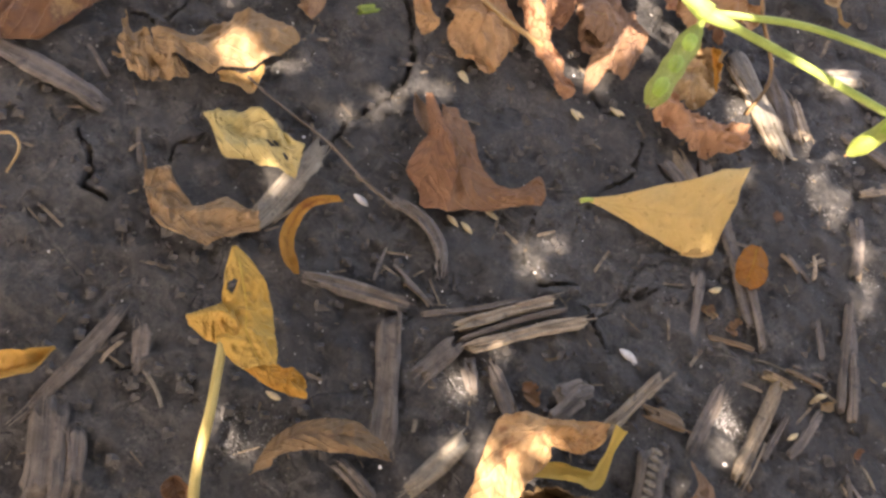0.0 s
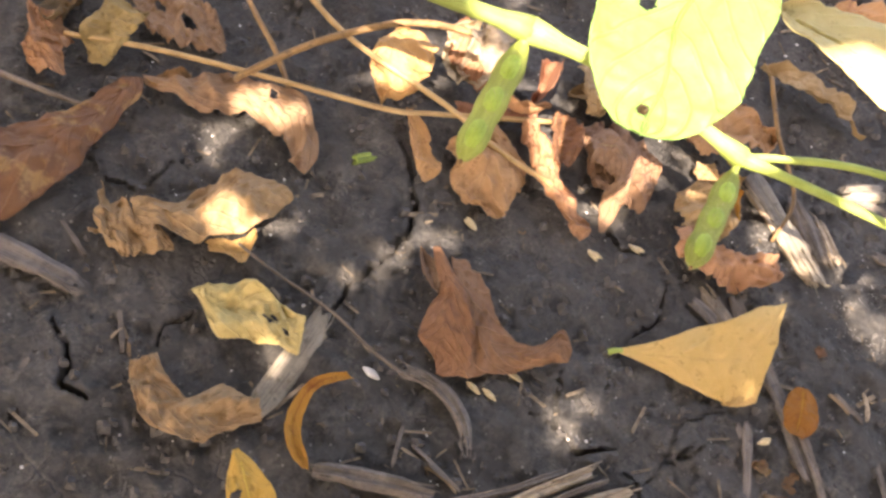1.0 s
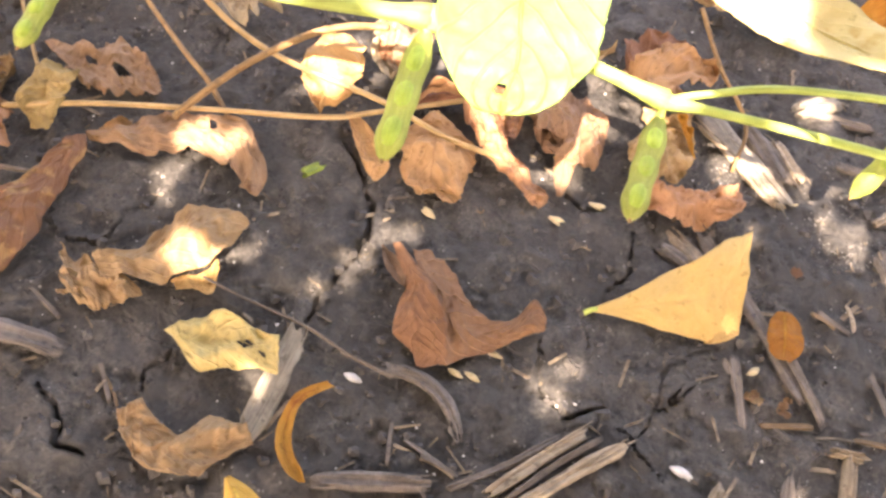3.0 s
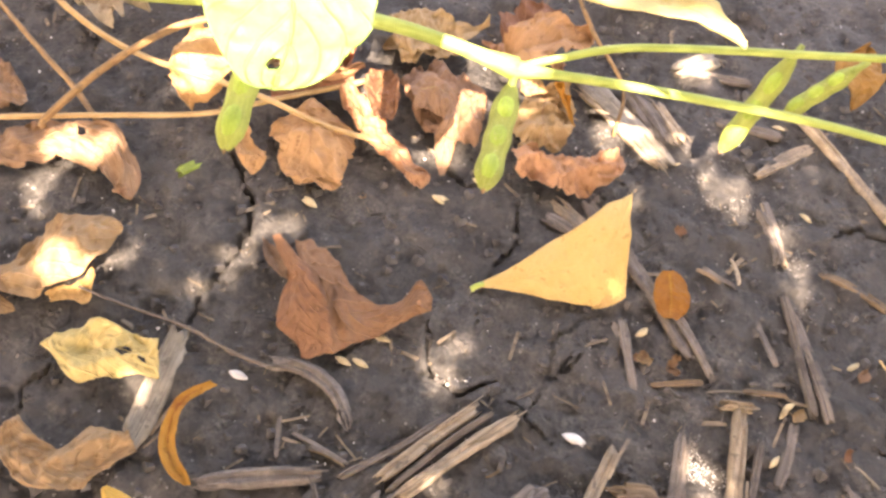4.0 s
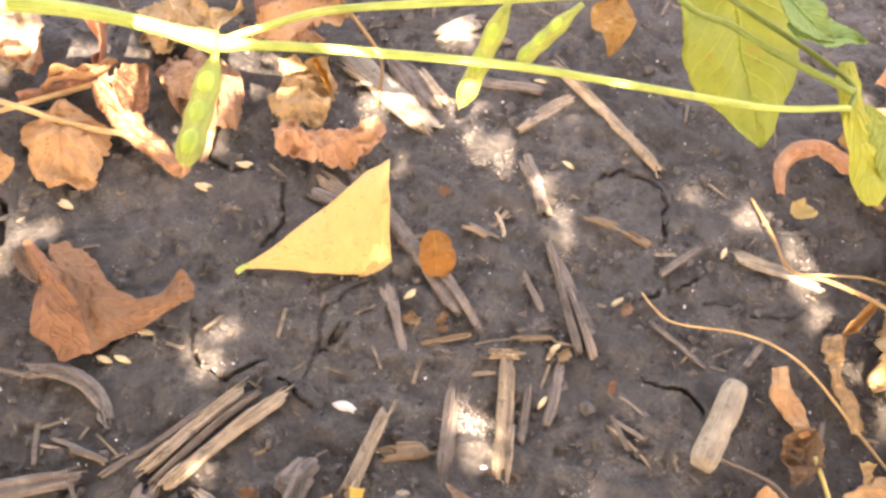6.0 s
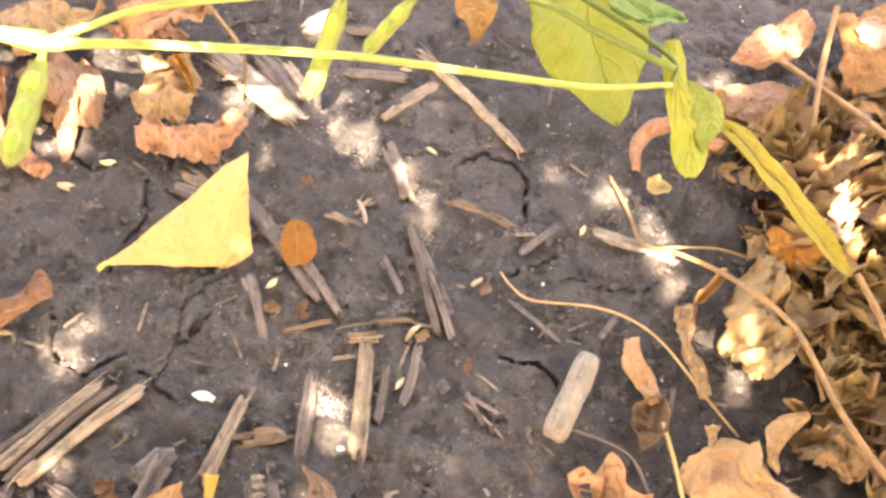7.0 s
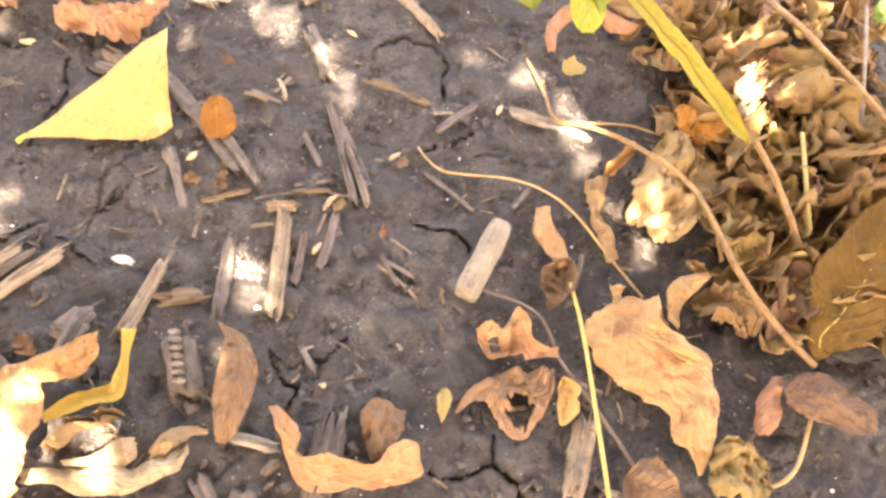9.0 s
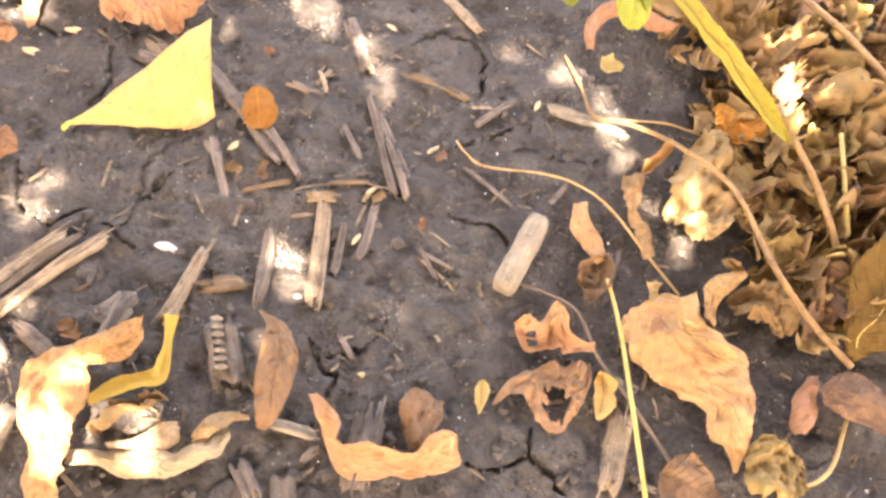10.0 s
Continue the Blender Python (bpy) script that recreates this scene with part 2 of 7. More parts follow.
PALE = leaf_material("bleached_dry_leaf", (0.36, 0.265, 0.165), (0.51, 0.40, 0.27), (0.28, 0.18, 0.10), 0.2)
GREEN = leaf_material("green_leaf", (0.21, 0.35, 0.085), (0.31, 0.46, 0.14), (0.33, 0.43, 0.12), 0.35, 0.5, 0.62)
LIME = leaf_material("yellow_green_leaf", (0.42, 0.41, 0.035), (0.55, 0.52, 0.06), (0.50, 0.42, 0.05), 0.35, 0.5)
FRESH = leaf_material("light_green_leaf", (0.33, 0.40, 0.05), (0.44, 0.50, 0.08), (0.46, 0.46, 0.06), 0.35, 0.5)
OLDGREEN = leaf_material("fading_green_leaf", (0.21, 0.27, 0.030), (0.31, 0.36, 0.05), (0.42, 0.20, 0.04), 0.3, 0.55, 0.64)
GREY_STRAW = fibre_material("grey_weathered_stalk", (0.10, 0.081, 0.065), (0.24, 0.20, 0.165), spots=0.7, spot_col=(0.075, 0.066, 0.062))
TAN_STRAW = fibre_material("tan_straw", (0.22, 0.165, 0.11), (0.47, 0.365, 0.25), spots=0.6, spot_col=(0.085, 0.072, 0.062))
PALE_STRAW = fibre_material("pale_straw", (0.20, 0.165, 0.12), (0.37, 0.32, 0.245), spots=0.5)
BARK = fibre_material("brown_bark", (0.13, 0.088, 0.05), (0.27, 0.185, 0.11))
TUBE = fibre_material("pale_stem_rind", (0.22, 0.18, 0.125), (0.36, 0.30, 0.215), spots=0.4)
TAN_STEM = fibre_material("tan_dry_stem", (0.33, 0.20, 0.08), (0.52, 0.35, 0.16), 0.55, 12)
BROWN_STEM = fibre_material("brown_dry_stem", (0.22, 0.125, 0.05), (0.38, 0.23, 0.10), 0.55, 12, 0.5)
GREY_TWIG = fibre_material("grey_twig", (0.11, 0.083, 0.06), (0.23, 0.18, 0.135), 0.7, 10)
YELLOW_STEM = fibre_material("yellow_stem", (0.44, 0.33, 0.10), (0.58, 0.46, 0.17), 0.5, 10)
GREEN_STEM = fibre_material("green_stem", (0.28, 0.36, 0.07), (0.40, 0.47, 0.13), 0.5, 10)
DARK_STEM = fibre_material("dull_green_stem", (0.12, 0.17, 0.03), (0.21, 0.27, 0.055), 0.5, 10)
POD_SKIN = fibre_material("olive_green_pod_rim", (0.24, 0.28, 0.055), (0.32, 0.36, 0.08), 0.55, 10)
POD_SEED = fibre_material("plump_green_pod", (0.27, 0.38, 0.05), (0.36, 0.47, 0.08), 0.45, 8)
HULL = fibre_material("straw_coloured_hull", (0.42, 0.31, 0.15), (0.62, 0.50, 0.30), 0.5, 14)
CHALK = fibre_material("chalky_white_fragment", (0.55, 0.52, 0.47), (0.75, 0.72, 0.68), 0.8, 8)
# pale grains, coloured to heighten the sun flecks on the soil
FLECK_GRIT = fibre_material("pale_fleck_grit", (0.20, 0.19, 0.18), (0.38, 0.36, 0.34), 0.9, 4)
FUZZ = fibre_material("pale_fuzz", (0.40, 0.38, 0.18), (0.5, 0.48, 0.25), 0.6, 2)
CRUMB = fibre_material("soil_crumb", (0.040, 0.036, 0.033), (0.105, 0.095, 0.085), 0.95, 3)
CHIPS = fibre_material("mixed_chaff", (0.065, 0.052, 0.04), (0.24, 0.185, 0.125), 0.8, 5)


# ---- builders ----
def frame_of(a, b):
    ax = (b - a)
    length = np.linalg.norm(ax)
    ax = ax / length
    side = np.cross((0, 0, 1.0), ax)
    side /= np.linalg.norm(side)
    return ax, side, np.cross(ax, side), length


def outline(kind, u):
    if kind == "ovate":
        return np.clip(np.sin(math.pi * u**0.72), 0, 1) ** 0.8
    if kind == "round":
        return np.clip(1 - (2 * u - 1) ** 2, 0, 1) ** 0.5
    if kind == "lance":
        return np.clip(np.sin(math.pi * u), 0, 1) ** 1.1
    if kind == "strap":
        return np.clip(np.minimum(u * 6, (1 - u) * 5), 0, 1) ** 0.6
    if kind == "fan":
        return (0.48 + 0.52 * u) * np.clip(np.minimum(u * 9, (1 - u) * 6), 0, 1) ** 0.5
    if kind == "wedge":
        return np.clip(u, 0, 1) ** 0.95 * np.clip((1 - u) * 22 + 0.72, 0, 1)
    return np.clip(np.minimum(u * 4, (1 - u) * 3.5), 0, 1) ** 0.5  # "block"


def blade_mesh(a, b, width, lift=0.0, bend=0.0, fold=0.0, curl=0.0, roll=0.0, twist=0.0, crumple=0.002, ragged=0.06, holes=(), shape="ovate",
               left=1.0, right=1.0, curl_end=0.0, skew=0.0, seed=1, nu=44, nv=20, thick=0.00028):
    """A leaf blade from a to b, as a thin closed shell. bend: sideways bow to the left; lift: upward bow; fold and curl: degrees by
    which the halves rise from the midrib and roll in; roll, twist: degrees about the midrib; curl_end: degrees by which the far end turns up."""
    a, b = np.array(a, float), np.array(b, float)
    ax, side, up, length = frame_of(a, b)
    u, v = np.meshgrid(np.linspace(0.0, 1, nu), np.linspace(-1, 1, nv), indexing="ij")
    lobe = vnoise(u * 5.5, np.sign(v) * 3.3, seed)
    tooth = np.abs(np.mod(u * 13 + 1.5 * vnoise(u * 4, np.sign(v) * 2.2, seed + 4), 1) - 0.5) * 4 - 1
    edge = 1 + ragged * (1.9 * lobe + 0.9 * vnoise(u * 15, np.sign(v) * 5.1, seed + 1) + 0.3 * tooth + 0.5 * vnoise(u * 40, np.sign(v) * 1.7, seed + 2))
    if ragged > 0.04:
        edge = edge - 0.55 * np.clip(vnoise(u * 17, np.sign(v) * 7.7, seed + 21) - 0.45, 0, 1) - 0.02 * vnoise(u * 60, np.sign(v) * 3.1, seed + 22)
    half = np.maximum(width / 2 * outline(shape, u) * edge, 0.0002) * np.where(v > 0, left, right)
    f, c = np.radians(fold), np.radians(curl)
    s = np.abs(v)
    if abs(c) > 1e-3:
        across, rise = (np.sin(f + c * s) - np.sin(f)) / c, (np.cos(f) - np.cos(f + c * s)) / c
    else:
        across, rise = s * np.cos(f), s * np.sin(f)
    across, rise = np.sign(v) * half * across, half * rise
    r = np.radians(roll + twist * (u - 0.5))
    along = u * length
    w = 4 * u * (1 - u)
    slope = bend * 4 * (1 - 2 * u)
    y, z = across * np.cos(r) - rise * np.sin(r), across * np.sin(r) + rise * np.cos(r)
    along = along + skew * across
    along = along - y * slope / np.sqrt(1 + slope**2)
    y = y / np.sqrt(1 + slope**2) + bend * length * w
    z = z + lift * w
    if curl_end:
        k = np.radians(curl_end)
        t = np.clip((u - 0.55) / 0.45, 0, 1)
        z = z + 0.45 * length * (1 - np.cos(k * t)) / max(abs(k), 0.01) * np.sign(k)
        along = along - 0.45 * length * (t - np.sin(k * t) / k)
    g1, g2 = along / 0.016, y / 0.016
    crease = 1 - 2 * np.abs(vnoise(g1 * 0.9, g2 * 0.9, seed + 6)) + 0.5 * (1 - 2 * np.abs(vnoise(g1 * 2.3, g2 * 2.3, seed + 7)))
    z = z + crumple * (0.9 * fbm(g1, g2, seed + 5, 3) + 0.7 * crease) - 0.0004 * np.exp(-((v / 0.06) ** 2))
    z = z + min(crumple, 0.004) * 0.22 * (1 - 2 * np.abs(vnoise(g1 * 5.1, g2 * 5.1, seed + 17)))
    z = z + 1.1 * crumple * s**5 * (0.6 + vnoise(u * 7, np.sign(v) * 2.7, seed + 14))
    vein = np.abs(np.mod(u * 9 - s * 2.5, 1) - 0.5)
    z = z + 0.00025 * np.exp(-((vein / 0.12) ** 2)) * (s < 0.95)
    along = along + 0.9 * crumple * vnoise(g1 * 1.3, g2 * 1.3, seed + 9)
    y = y + 0.9 * crumple * vnoise(g1 * 1.3, g2 * 1.3, seed + 12)
    pts = along[..., None] * ax + y[..., None] * side + z[..., None] * up
    du, dv = np.gradient(pts, axis=0), np.gradient(pts, axis=1)
    nrm = np.cross(du, dv)
    nrm /= np.linalg.norm(nrm, axis=2, keepdims=True) + 1e-12
    top, low = pts + nrm * thick / 2, pts - nrm * thick / 2
    verts = np.concatenate([top.reshape(-1, 3), low.reshape(-1, 3)])
    uvs = np.stack([u.ravel(), v.ravel() / 2 + 0.5], 1)
    uvs = np.concatenate([uvs, uvs])
    n = nu * nv
    keep = np.ones((nu - 1, nv - 1), bool)
    for hu, hv, hr in holes:
        cu, cv = (u[:-1, :-1] + u[1:, 1:]) / 2, (v[:-1, :-1] + v[1:, 1:]) / 2
        d = np.hypot((cu - hu) * length, (cv - hv) * half[:-1, :-1])
        keep &= d > hr * (1 + 0.35 * vnoise(cu * 25, cv * 6, seed + 2))
    faces, rim = [], []
    for i in range(nu - 1):
        for j in range(nv - 1):
            if not keep[i, j]:
                continue
            p, q, s2, t2 = i * nv + j, (i + 1) * nv + j, (i + 1) * nv + j + 1, i * nv + j + 1
            faces += [(p, q, s2, t2), (n + t2, n + s2, n + q, n + p)]
            if j == 0 or not keep[i, j - 1]:
                rim.append((q, p, n + p, n + q))
            if j == nv - 2 or not keep[i, j + 1]:
                rim.append((t2, s2, n + s2, n + t2))
            if i == 0 or not keep[i - 1, j]:
                rim.append((p, t2, n + t2, n + p))
            if i == nu - 2 or not keep[i + 1, j]:
                rim.append((s2, q, n + q, n + s2))
    mid = (top[:, nv // 2 - 1] + top[:, nv // 2]) / 2
    return mesh_from("blade", verts, faces + rim, uvs), mid


def smooth_path(points, per=8):
    p = np.array(points, float)
    if len(p) < 3:
        return np.linspace(p[0], p[-1], per + 1)
    q = np.concatenate([[2 * p[0] - p[1]], p, [2 * p[-1] - p[-2]]])
    out = []
    for i in range(len(p) - 1):
        for t in np.linspace(0, 1, per, endpoint=False):
            a, b, c, d = q[i], q[i + 1], q[i + 2], q[i + 3]
            out.append(0.5 * (2 * b + (c - a) * t + (2 * a - 5 * b + 4 * c - d) * t * t + (3 * b - a - 3 * c + d) * t**3))
    return np.array(out + [p[-1]])


def tube_mesh(path, radii, sides=9, wobble=0.06, flat=1.0, seed=0):
    """A closed tube along a path, with a radius a point; flat squeezes it upright."""
    path, m = np.array(path, float), len(path)
    radii = np.full(m, radii) if np.isscalar(radii) else np.array(radii)
    tang = np.gradient(path, axis=0)
    tang /= np.linalg.norm(tang, axis=1, keepdims=True) + 1e-12
    verts, uvs = [], []
    ang = np.arange(sides) / sides * 2 * math.pi
    for i in range(m):
        sd = np.cross((0.03, 0.02, 1.0), tang[i])
        sd /= np.linalg.norm(sd) + 1e-12
        upv = np.cross(tang[i], sd)
        rr = radii[i] * (1 + wobble * vnoise(ang * 2, np.full(sides, i * 0.35), seed))
        verts.append(path[i] + (np.cos(ang) * rr)[:, None] * sd + (np.sin(ang) * rr * flat)[:, None] * upv)
        uvs.append(np.stack([np.full(sides, i / m), ang / (2 * math.pi)], 1))
    faces = [(i * sides + j, i * sides + (j + 1) % sides, (i + 1) * sides + (j + 1) % sides, (i + 1) * sides + j) for i in range(m - 1) for j in range(sides)]
    faces += [tuple(range(sides))[::-1], tuple((m - 1) * sides + j for j in range(sides))]
    return mesh_from("tube", np.concatenate(verts), faces, np.concatenate(uvs))


def rest(p, dz=0.0):
    """A plan point set on the soil, dz above it."""
    return np.array((p[0], p[1], p[2] + float(swell(p[0], p[1])) + dz))


def leaf(name, a, b, width, mat, label, category="dry leaf", group="", lobes=(), stalk=(), stalk_mat=None, stalk_r=0.0012, parent=None, rib=True, **shape):
    a, b = rest(a, 0.0015), rest(b, 0.0015)
    me, mid = blade_mesh(a, b, width, **{"nu": 64, "nv": 28, **shape})
    if parent is None:
        thing = root(name, a, label, category, group)
        blade = part("blade", me, mat, thing)
        holder = thing
    else:
        blade = part(name, me, mat, parent, label)
        blade.location = Vector(a) - parent.location
        holder = blade
    if rib:
        skip = len(mid) // 12
        path = mid[skip: -skip - 1: 2]
        rm = tube_mesh(path, np.linspace(0.0005, 0.00018, len(path)) * min(1.0, width / 0.03), 6)
        part("midrib", rm, mat, holder)
    for la, lb, lw, lmat, more in lobes:
        la, lb = rest(la, 0.002), rest(lb, 0.002)
        lobe = part("lobe", blade_mesh(la, lb, lw, **more)[0], lmat, holder)
        lobe.location = Vector(la) - Vector(a)
    if len(stalk):
        pts = smooth_path([np.array(rest(q, stalk_r)) - a for q in stalk])
        part("petiole", tube_mesh(pts, np.linspace(stalk_r, stalk_r * 1.2, len(pts))), stalk_mat, holder)
    return holder


def loft_mesh(stations, curl=-20, crumple=0.002, ragged=0.05, holes=(), seed=1, nu=84, nv=32, thick=0.00028):
    """A leaf blade lofted along its length. Each station: x, y, z of its middle, half its width, and the turn and tilt of that width in
    degrees. curl: degrees by which both edges bend up (+) or down (-); the edge is ragged and the face crumpled by noise."""
    s = np.array(stations, float)
    ragged, crumple = ragged * 1.35, crumple * 1.2
    s[:, 2] += swell(s[:, 0], s[:, 1])
    per = max(6, nu // (len(s) - 1))
    g = smooth_path(s, per)
    nu = len(g)
    centre, half = g[:, :3], np.maximum(g[:, 3], 0.0003)
    turn, tilt = np.radians(g[:, 4]), np.radians(g[:, 5])
    cross = np.stack([np.cos(turn) * np.cos(tilt), np.sin(turn) * np.cos(tilt), np.sin(tilt)], 1)
    tang = np.gradient(centre, axis=0)
    step = np.linalg.norm(tang, axis=1)
    tang /= step[:, None] + 1e-12
    up = np.cross(cross, tang)
    up /= np.linalg.norm(up, axis=1, keepdims=True) + 1e-12
    up *= np.where(up[:, 2] < 0, -1.0, 1.0)[:, None]
    arc = np.cumsum(step)
    length = arc[-1]
    u, v = np.meshgrid(np.linspace(0, 1, nu), np.linspace(-1, 1, nv), indexing="ij")
    along = arc[:, None] + 0 * v
    side = np.sign(v) * 3.7
    notch = np.clip(vnoise(along / 0.0042, side, seed + 21) - 0.35, 0, 1)
    edge = 1 + ragged * (1.3 * vnoise(along / 0.009, side, seed) + 0.8 * vnoise(along / 0.003, side, seed + 1) + 0.5 * vnoise(along / 0.0012, side, seed + 2) - 2.6 * notch)
    wide = half[:, None] * edge
    c = np.radians(curl) if abs(curl) > 1 else 0.02
    a = np.sin(abs(c) * np.abs(v)) / np.sin(abs(c)) * np.sign(v)
    rise = (1 - np.cos(c * v)) / np.sin(abs(c)) * np.sign(c)
    rise = rise - rise.mean()
    pts = centre[:, None, :] + cross[:, None, :] * (wide * a)[..., None] + up[:, None, :] * (wide * rise)[..., None]
    # torn ends
    near_end = np.clip(1 - u * 9, 0, 1) - np.clip(1 - (1 - u) * 9, 0, 1)
    pts = pts + tang[:, None, :] * (near_end * 2.2 * ragged * half[:, None] * vnoise(v * 3.3, np.sign(near_end) * 2.0, seed + 8))[..., None]
    g1, g2 = along / 0.014, wide * a / 0.014
    fold = lambda f, k: 1 - 2 * np.abs(vnoise(g1 * f, g2 * f, seed + k))
    bumps = 0.8 * fbm(g1, g2, seed + 5, 3) + 0.8 * fold(1.1, 6) + 0.45 * fold(2.6, 7) + 0.26 * fold(5.5, 17) + 0.12 * fold(11.0, 19)
    bumps = bumps + 1.2 * np.abs(v) ** 5 * vnoise(along / 0.006, side, seed + 14)
    ridge = np.abs(np.mod(u * 9 - np.abs(v) * 2.5, 1) - 0.5)
    lift = crumple * bumps + 0.00022 * np.exp(-((ridge / 0.12) ** 2)) - 0.0004 * np.exp(-((v / 0.05) ** 2))
    calm = np.clip(half / 0.006, 0.15, 1)[:, None]
    pts = pts + up[:, None, :] * (lift * calm)[..., None]
    pts = pts + cross[:, None, :] * (0.5 * crumple * calm * vnoise(g1 * 1.3, g2 * 1.3, seed + 9))[..., None]
    floor_z = swell(pts[..., 0], pts[..., 1]) + 0.0016
    over = (pts[..., 2] - floor_z) / 0.0015
    pts[..., 2] = floor_z + 0.0015 * np.where(over > 6, over, np.log1p(np.exp(np.clip(over, -30, 6))))
    org = pts[0, nv // 2].copy()
    pts = pts - org
    nrm = np.cross(np.gradient(pts, axis=0), np.gradient(pts, axis=1))
    nrm /= np.linalg.norm(nrm, axis=2, keepdims=True) + 1e-12
    top, low = pts + nrm * thick / 2, pts - nrm * thick / 2
    uvs = np.stack([u.ravel(), v.ravel() / 2 + 0.5], 1)
    n = nu * nv
    cu, cv = (u[:-1, :-1] + u[1:, 1:]) / 2, (v[:-1, :-1] + v[1:, 1:]) / 2
    keep = np.ones((nu - 1, nv - 1), bool)
    for hu, hv, hr in holes:
        keep &= np.hypot((cu - hu) * length, (cv - hv) * half[:-1, None]) > hr * (1 + 0.4 * vnoise(cu * 25, cv * 6, seed + 2))
    faces = []
    for i in range(nu - 1):
        for j in range(nv - 1):
            if not keep[i, j]:
                continue
            p, q, r2, t2 = i * nv + j, (i + 1) * nv + j, (i + 1) * nv + j + 1, i * nv + j + 1
            faces += [(p, q, r2, t2), (n + t2, n + r2, n + q, n + p)]
            if j == 0 or not keep[i, j - 1]:
                faces.append((q, p, n + p, n + q))
            if j == nv - 2 or not keep[i, j + 1]:
                faces.append((t2, r2, n + r2, n + t2))
            if i == 0 or not keep[i - 1, j]:
                faces.append((p, t2, n + t2, n + p))
            if i == nu - 2 or not keep[i + 1, j]:
                faces.append((r2, q, n + q, n + r2))
    verts = np.concatenate([top.reshape(-1, 3), low.reshape(-1, 3)])
    return mesh_from("blade", verts, faces, np.concatenate([uvs, uvs])), (top[:, nv // 2 - 1] + top[:, nv // 2]) / 2, org


def loft_leaf(name, stations, mat, label, category="dry leaf", group="", lobes=(), stalk=(), stalk_mat=None, stalk_r=0.0012, rib=True, rib_mat=None, **shape):
    """A fallen leaf of one lofted blade, with further lobes of the same kind, a midrib and a stalk."""
    me, mid, org = loft_mesh(stations, **shape)
    thing = root(name, org, label, category, group)
    part("blade", me, mat, thing)
    if rib:
        skip = len(mid) // 10
        path = mid[skip: -skip: 2]
        part("midrib", tube_mesh(path, np.linspace(0.00045, 0.00015, len(path)), 6), rib_mat or mat, thing)
    for more, lobe_mat, opts in lobes:
        lobe_me, _, lobe_org = loft_mesh(more, **opts)
        lobe = part("lobe", lobe_me, lobe_mat, thing)
        lobe.location = Vector(lobe_org) - Vector(org)
    if len(stalk):
        pts = smooth_path([rest(q, stalk_r) - org for q in stalk])
        part("petiole", tube_mesh(pts, np.linspace(stalk_r, stalk_r * 1.2, len(pts))), stalk_mat, thing)
    return thing



